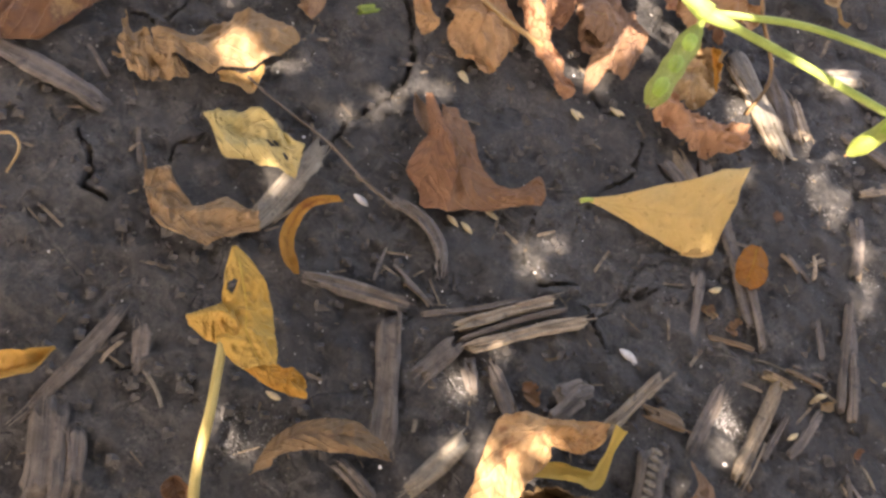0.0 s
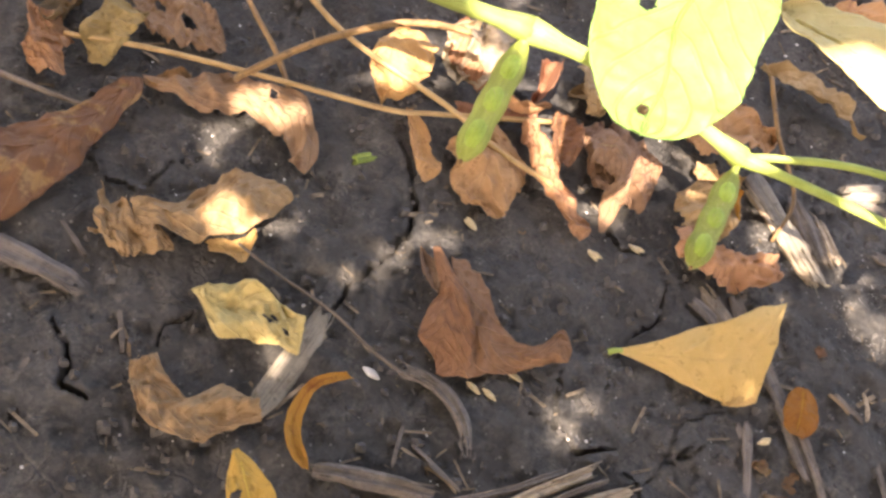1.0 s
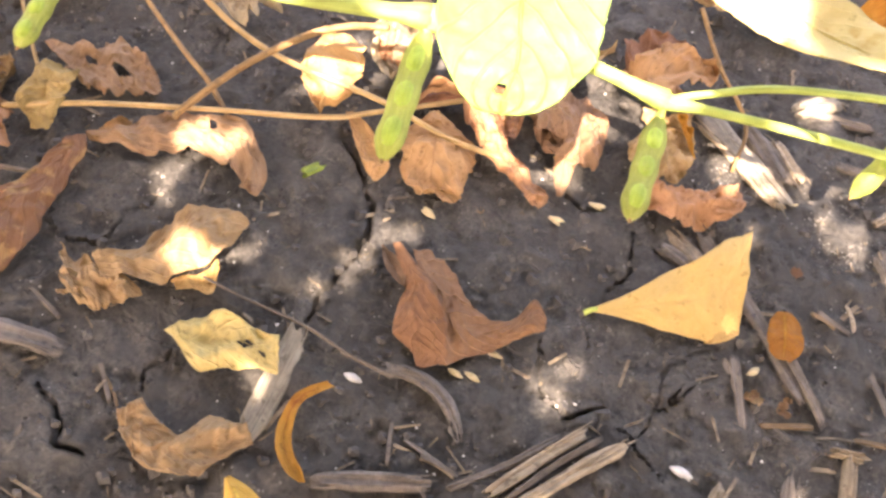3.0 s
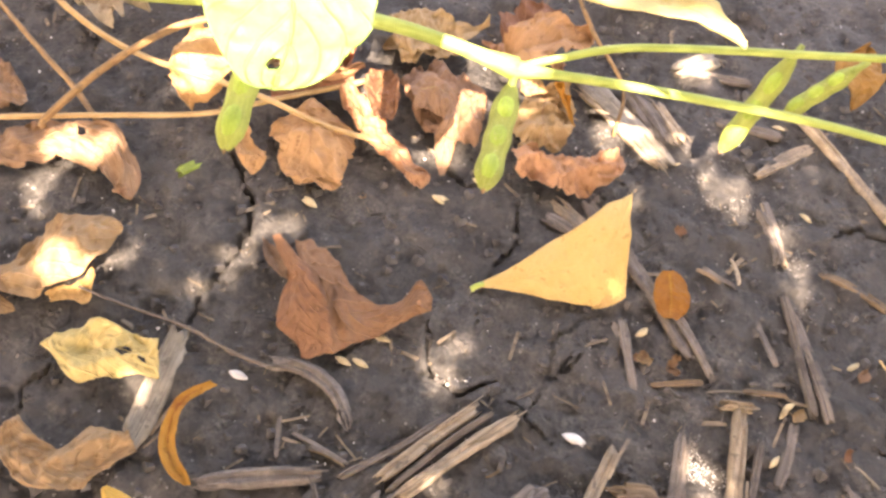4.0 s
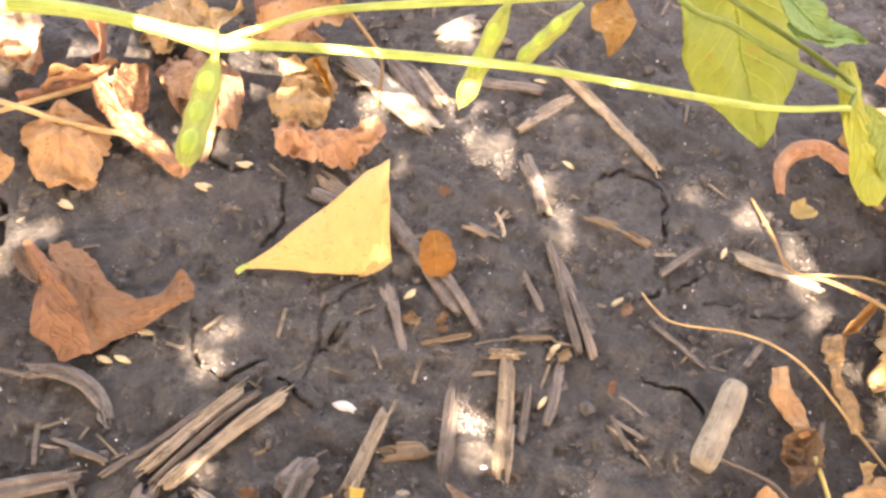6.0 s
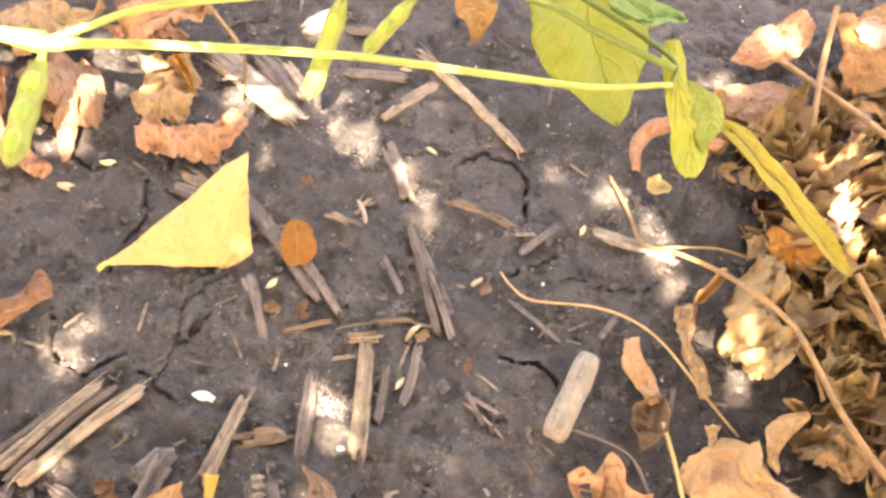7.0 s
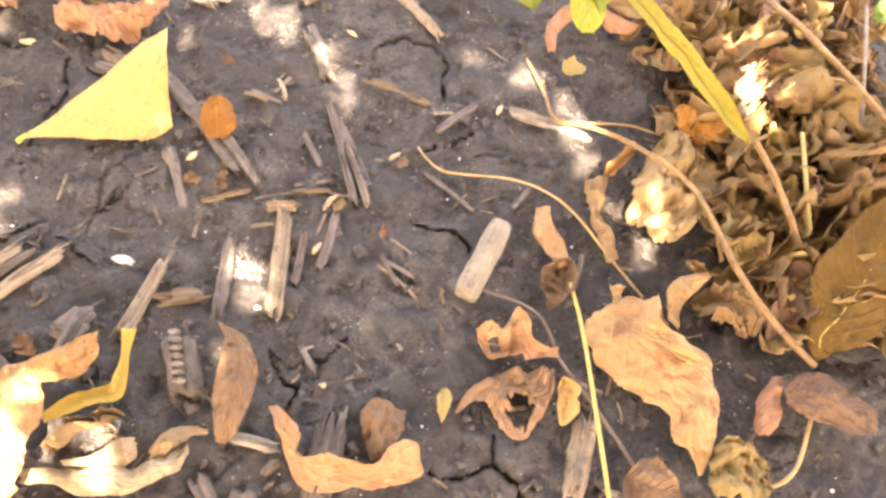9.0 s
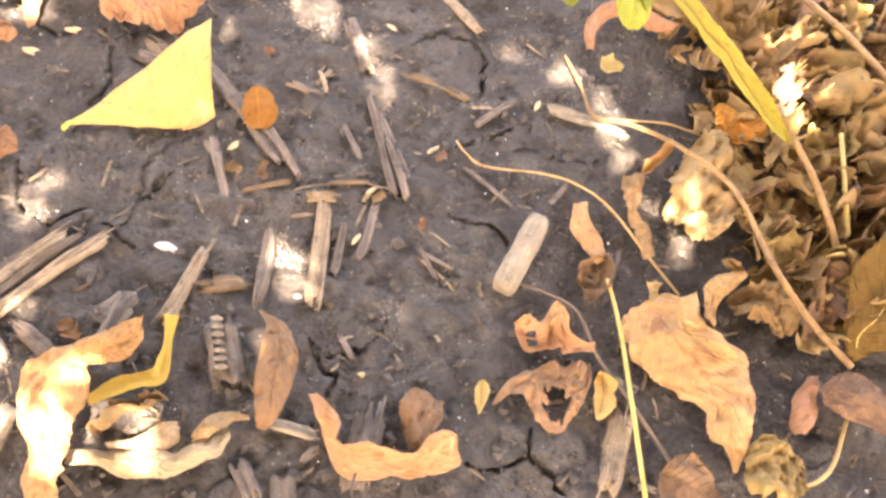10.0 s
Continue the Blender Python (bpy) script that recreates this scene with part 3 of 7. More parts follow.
def straw(name, a, b, width, mat, label, height=None, bow=0.012, split=0.3, category="crop residue", group="stalk pieces on the soil", seed=1, dz=0.0):
    """A flattened, fluted stalk piece with torn ends and a warped back, bedded in the soil."""
    height = height or min(0.006, width * 0.35)
    a, b = rest(a, height * 0.12 + 0.0009 + dz), rest(b, height * 0.12 + 0.0009 + dz)
    ax, side, up, length = frame_of(a, b)
    nl, nr = max(18, int(length / 0.0018)), 30
    ang = np.arange(nr) / nr * 2 * math.pi
    t, g = np.meshgrid(np.linspace(0, 1, nl), ang, indexing="ij")
    x = t * length
    flute = 1 + 0.06 * np.sin(g * 11 + seed) + 0.05 * vnoise(g * 4, x / 0.02, seed) + 0.05 * vnoise(g * 7, x / 0.006, seed + 1)
    # each end is torn in long fibres of its own
    torn = lambda k: np.clip(0.45 + 0.9 * vnoise(np.cos(g) * 2.6 + k, np.sin(g) * 1.3, seed + k) + 0.35 * vnoise(np.cos(g) * 9, np.sin(g) * 4 + k, seed + k), 0, 1.6)
    reach = min(0.28 * length, width * (0.35 + 1.3 * split))
    x = x + reach * (torn(3) * np.clip(1 - t * 5, 0, 1) - torn(7) * np.clip(1 - (1 - t) * 5, 0, 1))
    girth = 0.94 + 0.13 * vnoise(x / 0.016, 0 * x + 1.0, seed) + 0.06 * vnoise(x / 0.005, 0 * x + 2.0, seed) - 0.25 * np.abs(2 * t - 1) ** 8
    y = np.cos(g) * width / 2 * flute * girth + (bow * 4 * t * (1 - t) + 0.012 * vnoise(x / 0.02, 0 * x, seed + 5)) * length
    groove = 0.55 * np.exp(-((np.cos(g) - 0.25 * math.sin(seed)) / 0.38) ** 2) * (np.sin(g) > 0)
    z = np.sin(g) * height / 2 * flute * girth * (1 - groove) + 0.0009 * vnoise(x / 0.014, 0 * x + 4.0, seed) + 0.12 * height * np.cos(g) * math.sin(seed * 2.3)
    verts = x[..., None] * ax + y[..., None] * side + z[..., None] * up
    uvs = np.stack([x / 0.05, g / (2 * math.pi)], -1).reshape(-1, 2)
    faces = [(i * nr + j, i * nr + (j + 1) % nr, (i + 1) * nr + (j + 1) % nr, (i + 1) * nr + j) for i in range(nl - 1) for j in range(nr)]
    faces += [tuple(range(nr))[::-1], tuple((nl - 1) * nr + j for j in range(nr))]
    me = mesh_from(name, verts.reshape(-1, 3), faces, uvs)
    ob = part(name, me, mat)
    ob.location = a
    if width > 0.0045 and length > 0.018:
        # loose splinters that lift off the torn ends
        rs = np.random.RandomState(seed * 7 + 1)
        for end in (0, 1, 1, 0):
            y0, long = (rs.rand() - 0.5) * width * 0.9, length * rs.uniform(0.15, 0.45)
            s0 = 0.0 if end == 0 else length
            d = 1 if end == 0 else -1
            pts = [(s0 + d * long, y0, height * 0.42), (s0 + d * long * 0.4, y0 * 1.05, height * 0.48), (s0 - d * 0.003 * rs.rand(), y0 * 1.15 + 0.001 * rs.randn(), height * rs.uniform(0.2, 0.6))]
            path = smooth_path([q * ax + (w + bow * 4 * (q / length) * (1 - q / length) * length) * side + h * up for q, w, h in pts], 4)
            part("splinter", tube_mesh(path, np.linspace(0.0005, 0.0002, len(path)) * rs.uniform(0.7, 1.4), 5, flat=0.6), mat, ob)
    return tagged(ob, label, category, group)


def stem(name, points, r0, r1, mat, label, category="twig", group="fallen stalks and twigs", parent=None, per=8, nodes=(), sink=0.0):
    pts = np.array([rest(q, min(r0, r1) * 0.8 - sink) for q in points])
    path = smooth_path(pts, per)
    radii = np.linspace(r0, r1, len(path)) * 0.86
    for k in nodes:
        radii = radii * (1 + 0.5 * np.exp(-((np.arange(len(path)) - k * (len(path) - 1)) / 1.5) ** 2))
    org = path[0].copy()
    ob = part(name, tube_mesh(path - org, radii, 10, 0.08, seed=len(points)), mat, parent, "" if parent is None else label)
    ob.location = Vector(org) - (parent.location if parent else Vector((0, 0, 0)))
    return ob if parent else tagged(ob, label, category, group)


def fuzz_mesh(path, radii, count, length, seed):
    rng = np.random.RandomState(seed)
    verts, faces = [], []
    tang = np.gradient(path, axis=0)
    for k in range(count):
        f = rng.rand() * (len(path) - 1)
        i = int(f)
        j = min(i + 1, len(path) - 1)
        c = path[i] * (1 - f + i) + path[j] * (f - i)
        r = radii[i] * (1 - f + i) + radii[j] * (f - i)
        d = rng.randn(3)
        t = tang[i] / (np.linalg.norm(tang[i]) + 1e-12)
        d = d - t * (d @ t)
        d /= np.linalg.norm(d) + 1e-12
        s = np.cross(d, t) * 0.00006
        tip = c + d * (r + length * (0.6 + 0.6 * rng.rand())) + t * length * rng.randn() * 0.4
        n = len(verts)
        verts += [c + d * r * 0.9 - s, c + d * r * 0.9 + s, tip]
        faces.append((n, n + 1, n + 2))
    return mesh_from("fuzz", verts, faces, smooth=False)


def pod(parent, top, tip, width, label="", sag=0.0, seeds=3, seed=1):
    """A soybean pod: a flattened shell that swells at each seed, with a short stalk, a beak and fuzz."""
    top, tip = np.array(top, float), np.array(tip, float)
    length = np.linalg.norm(tip - top)
    t = 1 - np.linspace(1, 0, 40) ** 1.35
    mid = np.cross(tip - top, (0, 0, 1.0))
    path = np.outer(1 - t, top * 0) + np.outer(t, tip - top) + np.outer(4 * t * (1 - t) * sag * length, mid / (np.linalg.norm(mid) + 1e-9))
    env = np.clip(np.minimum(t * 5.0, (1 - t) * 8.0), 0, 1) ** 0.5
    rad = width / 2 * (env * (0.94 + 0.05 * np.cos(((t - 0.14) / 0.80 - 0.5 / seeds) * seeds * 2 * math.pi)) + 0.07)
    shell = part("pod", tube_mesh(path, rad, 14, 0.02, 0.70, seed), POD_SKIN, parent, label)
    shell.location = Vector(top) - parent.location
    part("fuzz", fuzz_mesh(path, rad * 0.9, 420, 0.0011, seed), FUZZ, shell)
    for k in range(seeds):
        c, h = 0.14 + 0.80 * (k + 0.5) / seeds, 0.80 / seeds * 0.52
        q = np.sin(np.linspace(-1, 1, 13) * math.pi / 2)
        ids = np.array([np.interp(c + h * q, t, path[:, m]) for m in range(3)]).T
        part("seed_bulge", tube_mesh(ids, width / 2 * 0.84 * np.sqrt(np.maximum(1 - q**2, 0.0)) ** 0.85 + 0.00002, 14, 0.01, 1.08, seed + k), POD_SEED, shell)
    d = (path[-1] - path[-3]) / np.linalg.norm(path[-1] - path[-3])
    part("beak", tube_mesh(np.array([path[-1] - d * 0.001, path[-1] + d * 0.0006, path[-1] + d * 0.0012]), [0.0008, 0.0005, 0.0002], 6), BROWN_STEM, shell)
    d0 = (path[2] - path[0]) / np.linalg.norm(path[2] - path[0])
    part("pod_stalk", tube_mesh(np.array([path[0] - d0 * 0.004, path[0], path[0] + d0 * 0.003]), [0.0011, 0.0014, 0.0018], 8), GREEN_STEM, shell)
    return shell


def grain(at, turn, length=0.0062, mat=None, name="grain_hull", label="small straw-coloured grain hull lying on dark soil", width=0.36):
    t = np.linspace(0, 1, 9)
    path = np.stack([(t - 0.5) * length * math.cos(turn), (t - 0.5) * length * math.sin(turn), 0.0004 * np.sin(t * math.pi)], 1)
    rad = np.maximum(0.0001, length * width / 2 * np.sin(math.pi * np.clip(t, 0.02, 0.98)) ** 0.7)
    ob = part(name, tube_mesh(path, rad, 8, 0.08, 0.7), mat or HULL)
    ob.location = rest(at, length * width * 0.3)
    return tagged(ob, label, "grain", "grain hulls on the soil")


# ---- the soil ----
CRACKS = []


def crack(points, width=0.0022, depth=0.0045):
    CRACKS.append((np.array([(x, y) for x, y, z in points]), width * 0.31, depth * 0.9))


crack([(-0.1220, 0.0140, 0.0000), (-0.1090, 0.0070, 0.0000), (-0.0970, -0.0030, 0.0000), (-0.0900, -0.0180, 0.0000), (-0.0920, -0.0430, 0.0000), (-0.0910, -0.0600, 0.0000)], 0.0030, 0.010)
crack([(-0.2000, -0.0770, 0.0000), (-0.1870, -0.0780, 0.0000), (-0.1750, -0.0730, 0.0000), (-0.1750, -0.0550, 0.0000), (-0.1670, -0.0410, 0.0000)], 0.0022)
crack([(0.0050, -0.0160, 0.0000), (0.0010, 0.0000, 0.0000), (0.0010, 0.0120, 0.0000), (0.0060, 0.0240, 0.0000), (-0.0000, 0.0440, 0.0000)], 0.0017)
crack([(-0.0100, -0.0210, 0.0000), (-0.0070, -0.0320, 0.0000), (0.0000, -0.0400, 0.0000), (0.0090, -0.0430, 0.0000), (0.0200, -0.0330, 0.0000)], 0.0028, 0.008)
crack([(-0.0110, -0.0430, 0.0000), (0.0000, -0.0400, 0.0000)], 0.0015)
crack([(-0.1570, -0.1280, 0.0000), (-0.1460, -0.1320, 0.0000), (-0.1380, -0.1400, 0.0000), (-0.1260, -0.1390, 0.0000)], 0.0034, 0.010)
crack([(-0.1270, -0.0950, 0.0000), (-0.1290, -0.1050, 0.0000), (-0.1250, -0.1110, 0.0000)], 0.0022)
crack([(0.1530, 0.0020, 0.0000), (0.1600, 0.0010, 0.0000), (0.1700, 0.0020, 0.0000), (0.1800, -0.0040, 0.0000)], 0.0030, 0.008)
crack([(0.1210, 0.0800, 0.0000), (0.1310, 0.0920, 0.0000), (0.1440, 0.0910, 0.0000), (0.1540, 0.0810, 0.0000), (0.1560, 0.0610, 0.0000)], 0.0024)
crack([(0.1490, 0.0350, 0.0000), (0.1640, 0.0420, 0.0000), (0.1710, 0.0500, 0.0000)], 0.0022)
crack([(0.1800, -0.0930, 0.0000), (0.1910, -0.0910, 0.0000), (0.2020, -0.0850, 0.0000), (0.2140, -0.0890, 0.0000), (0.2200, -0.0980, 0.0000)], 0.0022)
crack([(0.1160, -0.0620, 0.0000), (0.1210, -0.0690, 0.0000), (0.1280, -0.0730, 0.0000), (0.1290, -0.0840, 0.0000)], 0.0022)
crack([(0.2010, -0.0740, 0.0000), (0.2010, -0.0860, 0.0000)], 0.0016)
crack([(-0.0360, 0.0460, 0.0000), (-0.0260, 0.0420, 0.0000), (-0.0130, 0.0440, 0.0000)], 0.0024)
crack([(0.0270, -0.0350, 0.0000), (0.0380, -0.0420, 0.0000), (0.0500, -0.0480, 0.0000)], 0.0014)
crack([(0.0400, -0.0230, 0.0000), (0.0450, -0.0090, 0.0000)], 0.0013)
crack([(0.0390, -0.0240, 0.0000), (0.0420, -0.0100, 0.0000)], 0.0013)

# finer drying cracks wander at random between the large ones
rc = np.random.RandomState(31)
for _ in range(22):
    x, y, d = rc.uniform(-0.30, 0.42), rc.uniform(-0.22, 0.28), rc.rand() * 6.3
    pts = []
    for _ in range(rc.randint(3, 7)):
        pts.append((x, y, 0))
        x, y, d = x + 0.011 * math.cos(d), y + 0.011 * math.sin(d), d + rc.randn() * 0.7
    crack(pts, rc.uniform(0.0014, 0.0022), rc.uniform(0.0015, 0.003))


def axis(lo, hi, step):
    """Even steps over the near soil, growing outwards to the horizon."""
    core = np.arange(lo, hi, step)
    grow = np.concatenate([np.cumsum(step * 1.35 ** np.arange(1, 40))])
    grow = grow[grow < 400]
    return np.concatenate([(lo - grow)[::-1], core, core[-1] + grow])


gx, gy = axis(-0.33, 0.44, 0.00088), axis(-0.23, 0.32, 0.00088)
GX, GY = np.meshgrid(gx, gy, indexing="ij")
near = np.exp(-np.clip(np.hypot(np.clip(np.abs(GX - 0.07) - 0.45, 0, None), np.clip(np.abs(GY - 0.05) - 0.34, 0, None)), 0, 60) / 0.5)
GZ = swell(GX, GY) + near * (0.0017 * vnoise(GX / 0.0085, GY / 0.0085, 8) + 0.0009 * vnoise(GX / 0.0038, GY / 0.0038, 11) + 0.0005 * vnoise(GX / 0.0019, GY / 0.0019, 13))
clod = np.clip(vnoise(GX / 0.013, GY / 0.013, 21) - 0.35, 0, 1)
GZ += near * 0.0030 * clod
jx, jy = 0.0016 * fbm(GX / 0.007, GY / 0.007, 31), 0.0016 * fbm(GX / 0.007, GY / 0.007, 41)
for line, width, depth in CRACKS:
    lo, hi = line.min(0) - 0.012, line.max(0) + 0.012
    ii = np.where((gx > lo[0]) & (gx < hi[0]))[0]
    jj = np.where((gy > lo[1]) & (gy < hi[1]))[0]
    if not len(ii) or not len(jj):
        continue
    sl = np.ix_(ii, jj)
    X, Y = GX[sl] + jx[sl], GY[sl] + jy[sl]
    best, along = np.full(X.shape, 9.0), np.zeros(X.shape)
    for k in range(len(line) - 1):
        p, q = line[k], line[k + 1]
        d = q - p
        t = np.clip(((X - p[0]) * d[0] + (Y - p[1]) * d[1]) / (d @ d + 1e-12), 0, 1)
        dist = np.hypot(X - p[0] - t * d[0], Y - p[1] - t * d[1])
        along = np.where(dist < best, (k + t) / (len(line) - 1), along)
        best = np.minimum(best, dist)
    wide = width * (0.30 + 0.75 * np.sin(math.pi * np.clip(along, 0.06, 0.94)) ** 0.6) * (1 + 0.5 * vnoise(X / 0.008, Y / 0.008, 6))
    GZ[sl] -= depth * np.clip(1 - (best / np.maximum(wide, 1e-4)) ** 2, 0, 1) ** 0.7
    GZ[sl] += 0.0008 * np.exp(-((best - wide * 1.4) / 0.003) ** 2)
nx, ny = GX.shape
verts = np.stack([GX.ravel(), GY.ravel(), GZ.ravel()], 1)
idx = np.arange(nx * ny).reshape(nx, ny)
quads = np.stack([idx[:-1, :-1], idx[1:, :-1], idx[1:, 1:], idx[:-1, 1:]], -1).reshape(-1, 4)
gm = bpy.data.meshes.new("ground")
gm.vertices.add(len(verts))
gm.vertices.foreach_set("co", verts.ravel())
gm.loops.add(quads.size)
gm.loops.foreach_set("vertex_index", quads.ravel().astype(np.int32))
gm.polygons.add(len(quads))
gm.polygons.foreach_set("loop_start", np.arange(0, quads.size, 4, dtype=np.int32))
gm.polygons.foreach_set("use_smooth", np.ones(len(quads), bool))
gm.update(calc_edges=True)
tagged(part("ground", gm, SOIL), "dark grey-brown field soil with drying cracks and crumbs", "soil", kind="structure")

# ---- the folded yellow leaf and the russet leaf ----
loft_leaf("fallen_leaf", [(0.0005, 0.0001, 0.0030, 0.0008, -60, 0), (0.0128, 0.0081, 0.0045, 0.0054, -60, -16), (0.0223, 0.0152, 0.0065, 0.0111, -66, -18), (0.0311, 0.0207, 0.0080, 0.0149, -66, -20), (0.0386, 0.0277, 0.0095, 0.0196, -70, -19), (0.0433, 0.0322, 0.0100, 0.0207, -71, -20), (0.0467, 0.0369, 0.0110, 0.0205, -71, -20)], YELLOW, "bright yellow folded leaf lying on dark soil", "leaf", curl=-14, crumple=0.0006, ragged=0.012, seed=4,
          stalk=[(0.0020, 0.0010, 0.0025), (-0.0000, 0.0000, 0.0020), (-0.0020, -0.0020, 0.0005)], stalk_mat=GREEN_STEM, stalk_r=0.0010,
          lobes=[([(0.0467, 0.0233, 0.0060, 0.0054, -120, -11), (0.0477, 0.0191, 0.0045, 0.0057, -124, -5), (0.0488, 0.0147, 0.0035, 0.0056, -136, -5), (0.0464, 0.0122, 0.0030, 0.0049, -140, 0)], YELLOW, dict(curl=-20, crumple=0.0006, ragged=0.02, seed=5))])
loft_leaf("dry_leaf", [(-0.0658, -0.0216, 0.0060, 0.0092, -52, 19), (-0.0561, -0.0260, 0.0060, 0.0166, -65, 10), (-0.0459, -0.0322, 0.0035, 0.0186, -68, 2), (-0.0365, -0.0329, 0.0035, 0.0111, -67, -3), (-0.0275, -0.0300, 0.0040, 0.0061, -62, -9), (-0.0214, -0.0227, 0.0040, 0.0050, -67, -12), (-0.0180, -0.0158, 0.0055, 0.0068, -68, -22), (-0.0125, -0.0160, 0.0050, 0.0023, -72, -26)], RUSSET, "russet brown curled leaf with pointed ends on soil", "dry leaf", curl=-22, crumple=0.0013, ragged=0.04, seed=8,
          lobes=[([(-0.0770, -0.0174, 0.0085, 0.0015, 32, 19), (-0.0678, -0.0241, 0.0080, 0.0034, 39, 36), (-0.0605, -0.0295, 0.0085, 0.0063, 17, 34), (-0.0546, -0.0396, 0.0080, 0.0096, 22, 25), (-0.0510, -0.0456, 0.0060, 0.0106, 20, 16), (-0.0450, -0.0492, 0.0040, 0.0067, 15, 9), (-0.0451, -0.0549, 0.0030, 0.0014, 14, 0)], RUSSET, dict(curl=-16, crumple=0.0010, ragged=0.04, seed=9))])
leaf("dry_leaf", (-0.0830, -0.0180, 0.0010), (-0.0650, -0.0310, 0.0040), 0.0071, BROWN, "narrow grey-brown leaf scrap beside a russet leaf", shape="lance", fold=25, crumple=0.001, seed=3)
loft_leaf("fallen_leaf", [(0.0649, 0.0360, 0.0040, 0.0027, 25, 0), (0.0670, 0.0322, 0.0040, 0.0062, 22, 0), (0.0691, 0.0266, 0.0040, 0.0072, 21, 0), (0.0708, 0.0213, 0.0040, 0.0059, 19, 0), (0.0713, 0.0177, 0.0040, 0.0028, 14, 0)], OCHRE, "small orange-brown oval leaf lying flat on soil", "leaf", curl=-25, crumple=0.0010, ragged=0.04, seed=6)

# ---- leaves round the yellow stalked leaf ----
loft_leaf("fallen_leaf", [(-0.0763, -0.1235, 0.0220, 0.0008, 62, 0), (-0.0696, -0.1270, 0.0220, 0.0050, 55, 0), (-0.0635, -0.1306, 0.0220, 0.0076, 54, 0), (-0.0570, -0.1363, 0.0220, 0.0084, 42, 0), (-0.0508, -0.1420, 0.0220, 0.0098, 45, 0), (-0.0442, -0.1447, 0.0220, 0.0083, 47, 0), (-0.0389, -0.1466, 0.0220, 0.0054, 55, 0)], EGG, "yellow leaf with orange edge and long yellow stalk", "leaf", curl=-26, crumple=0.0016, ragged=0.03, holes=[(0.33, -0.55, 0.0022)], seed=10,
          stalk=[(-0.0540, -0.1490, 0.0200), (-0.0410, -0.1660, 0.0180), (-0.0280, -0.1850, 0.0120), (-0.0100, -0.2030, 0.0020)], stalk_mat=YELLOW_STEM, stalk_r=0.0016,
          lobes=[([(-0.0679, -0.1520, 0.0200, 0.0018, -24, 0), (-0.0637, -0.1494, 0.0200, 0.0045, -36, 0), (-0.0592, -0.1447, 0.0200, 0.0075, -39, 0), (-0.0531, -0.1434, 0.0200, 0.0099, -43, 0)], EGG, dict(curl=-30, crumple=0.0018, ragged=0.04, seed=11)),
                 ([(-0.0469, -0.1466, 0.0180, 0.0033, 102, 0), (-0.0404, -0.1457, 0.0180, 0.0044, 118, 0), (-0.0348, -0.1439, 0.0140, 0.0042, 109, 14), (-0.0309, -0.1410, 0.0110, 0.0051, 125, 11), (-0.0258, -0.1384, 0.0085, 0.0037, 144, 8)], AMBER, dict(curl=-40, crumple=0.0022, ragged=0.05, seed=12))])
loft_leaf("fallen_leaf", [(-0.1299, -0.0904, 0.0060, 0.0009, -9, 0), (-0.1261, -0.0898, 0.0060, 0.0043, -39, 0), (-0.1201, -0.0890, 0.0060, 0.0098, -46, 0), (-0.1135, -0.0846, 0.0060, 0.0107, -47, 0), (-0.1074, -0.0819, 0.0060, 0.0103, -50, 0), (-0.0996, -0.0797, 0.0060, 0.0086, -48, 0), (-0.0931, -0.0783, 0.0060, 0.0082, -41, 0), (-0.0915, -0.0750, 0.0060, 0.0045, -57, 0)], LEMON, "pale lemon leaf with a torn hole", "leaf", curl=-18, crumple=0.0020, ragged=0.02, holes=[(0.66, 0.1, 0.0020), (0.78, 0.25, 0.0010)], seed=14)
loft_leaf("dry_leaf", [(-0.1241, -0.1176, 0.0050, 0.0040, 65, 0), (-0.1160, -0.1225, 0.0050, 0.0063, 51, 0), (-0.1080, -0.1249, 0.0050, 0.0074, 58, 0), (-0.1003, -0.1229, 0.0050, 0.0079, 108, 0), (-0.0942, -0.1170, 0.0050, 0.0099, 116, 0), (-0.0880, -0.1112, 0.0050, 0.0062, 113, 0), (-0.0827, -0.1058, 0.0050, 0.0039, 144, 0)], TAN, "tan crescent-shaped crumpled leaf on soil", "dry leaf", curl=-30, crumple=0.0028, ragged=0.05, seed=16)
loft_leaf("dry_leaf", [(-0.0684, -0.0771, 0.0050, 0.0018, -7, 0), (-0.0743, -0.0849, 0.0050, 0.0020, -23, 0), (-0.0752, -0.0918, 0.0050, 0.0023, 1, 0), (-0.0726, -0.1001, 0.0050, 0.0027, 34, 0), (-0.0673, -0.1061, 0.0050, 0.0027, 34, 0), (-0.0622, -0.1094, 0.0050, 0.0025, 41, 0), (-0.0582, -0.1109, 0.0050, 0.0011, 28, 0)], AMBER, "narrow orange curled leaf strip", "dry leaf", curl=45, crumple=0.0012, ragged=0.04, seed=18)
loft_leaf("dry_leaf", [(-0.1671, -0.0834, 0.0070, 0.0052, -35, 0), (-0.1603, -0.0778, 0.0070, 0.0061, -39, 0), (-0.1523, -0.0736, 0.0070, 0.0089, -44, 0), (-0.1483, -0.0651, 0.0070, 0.0122, -44, 0), (-0.1444, -0.0546, 0.0070, 0.0130, -42, 0), (-0.1383, -0.0464, 0.0070, 0.0102, -42, 0), (-0.1339, -0.0408, 0.0070, 0.0051, -45, 0), (-0.1306, -0.0387, 0.0070, 0.0013, -32, 0)], TAN, "salmon tan crumpled leaf in a patch of sun", "dry leaf", curl=-28, crumple=0.0020, ragged=0.025, seed=20)
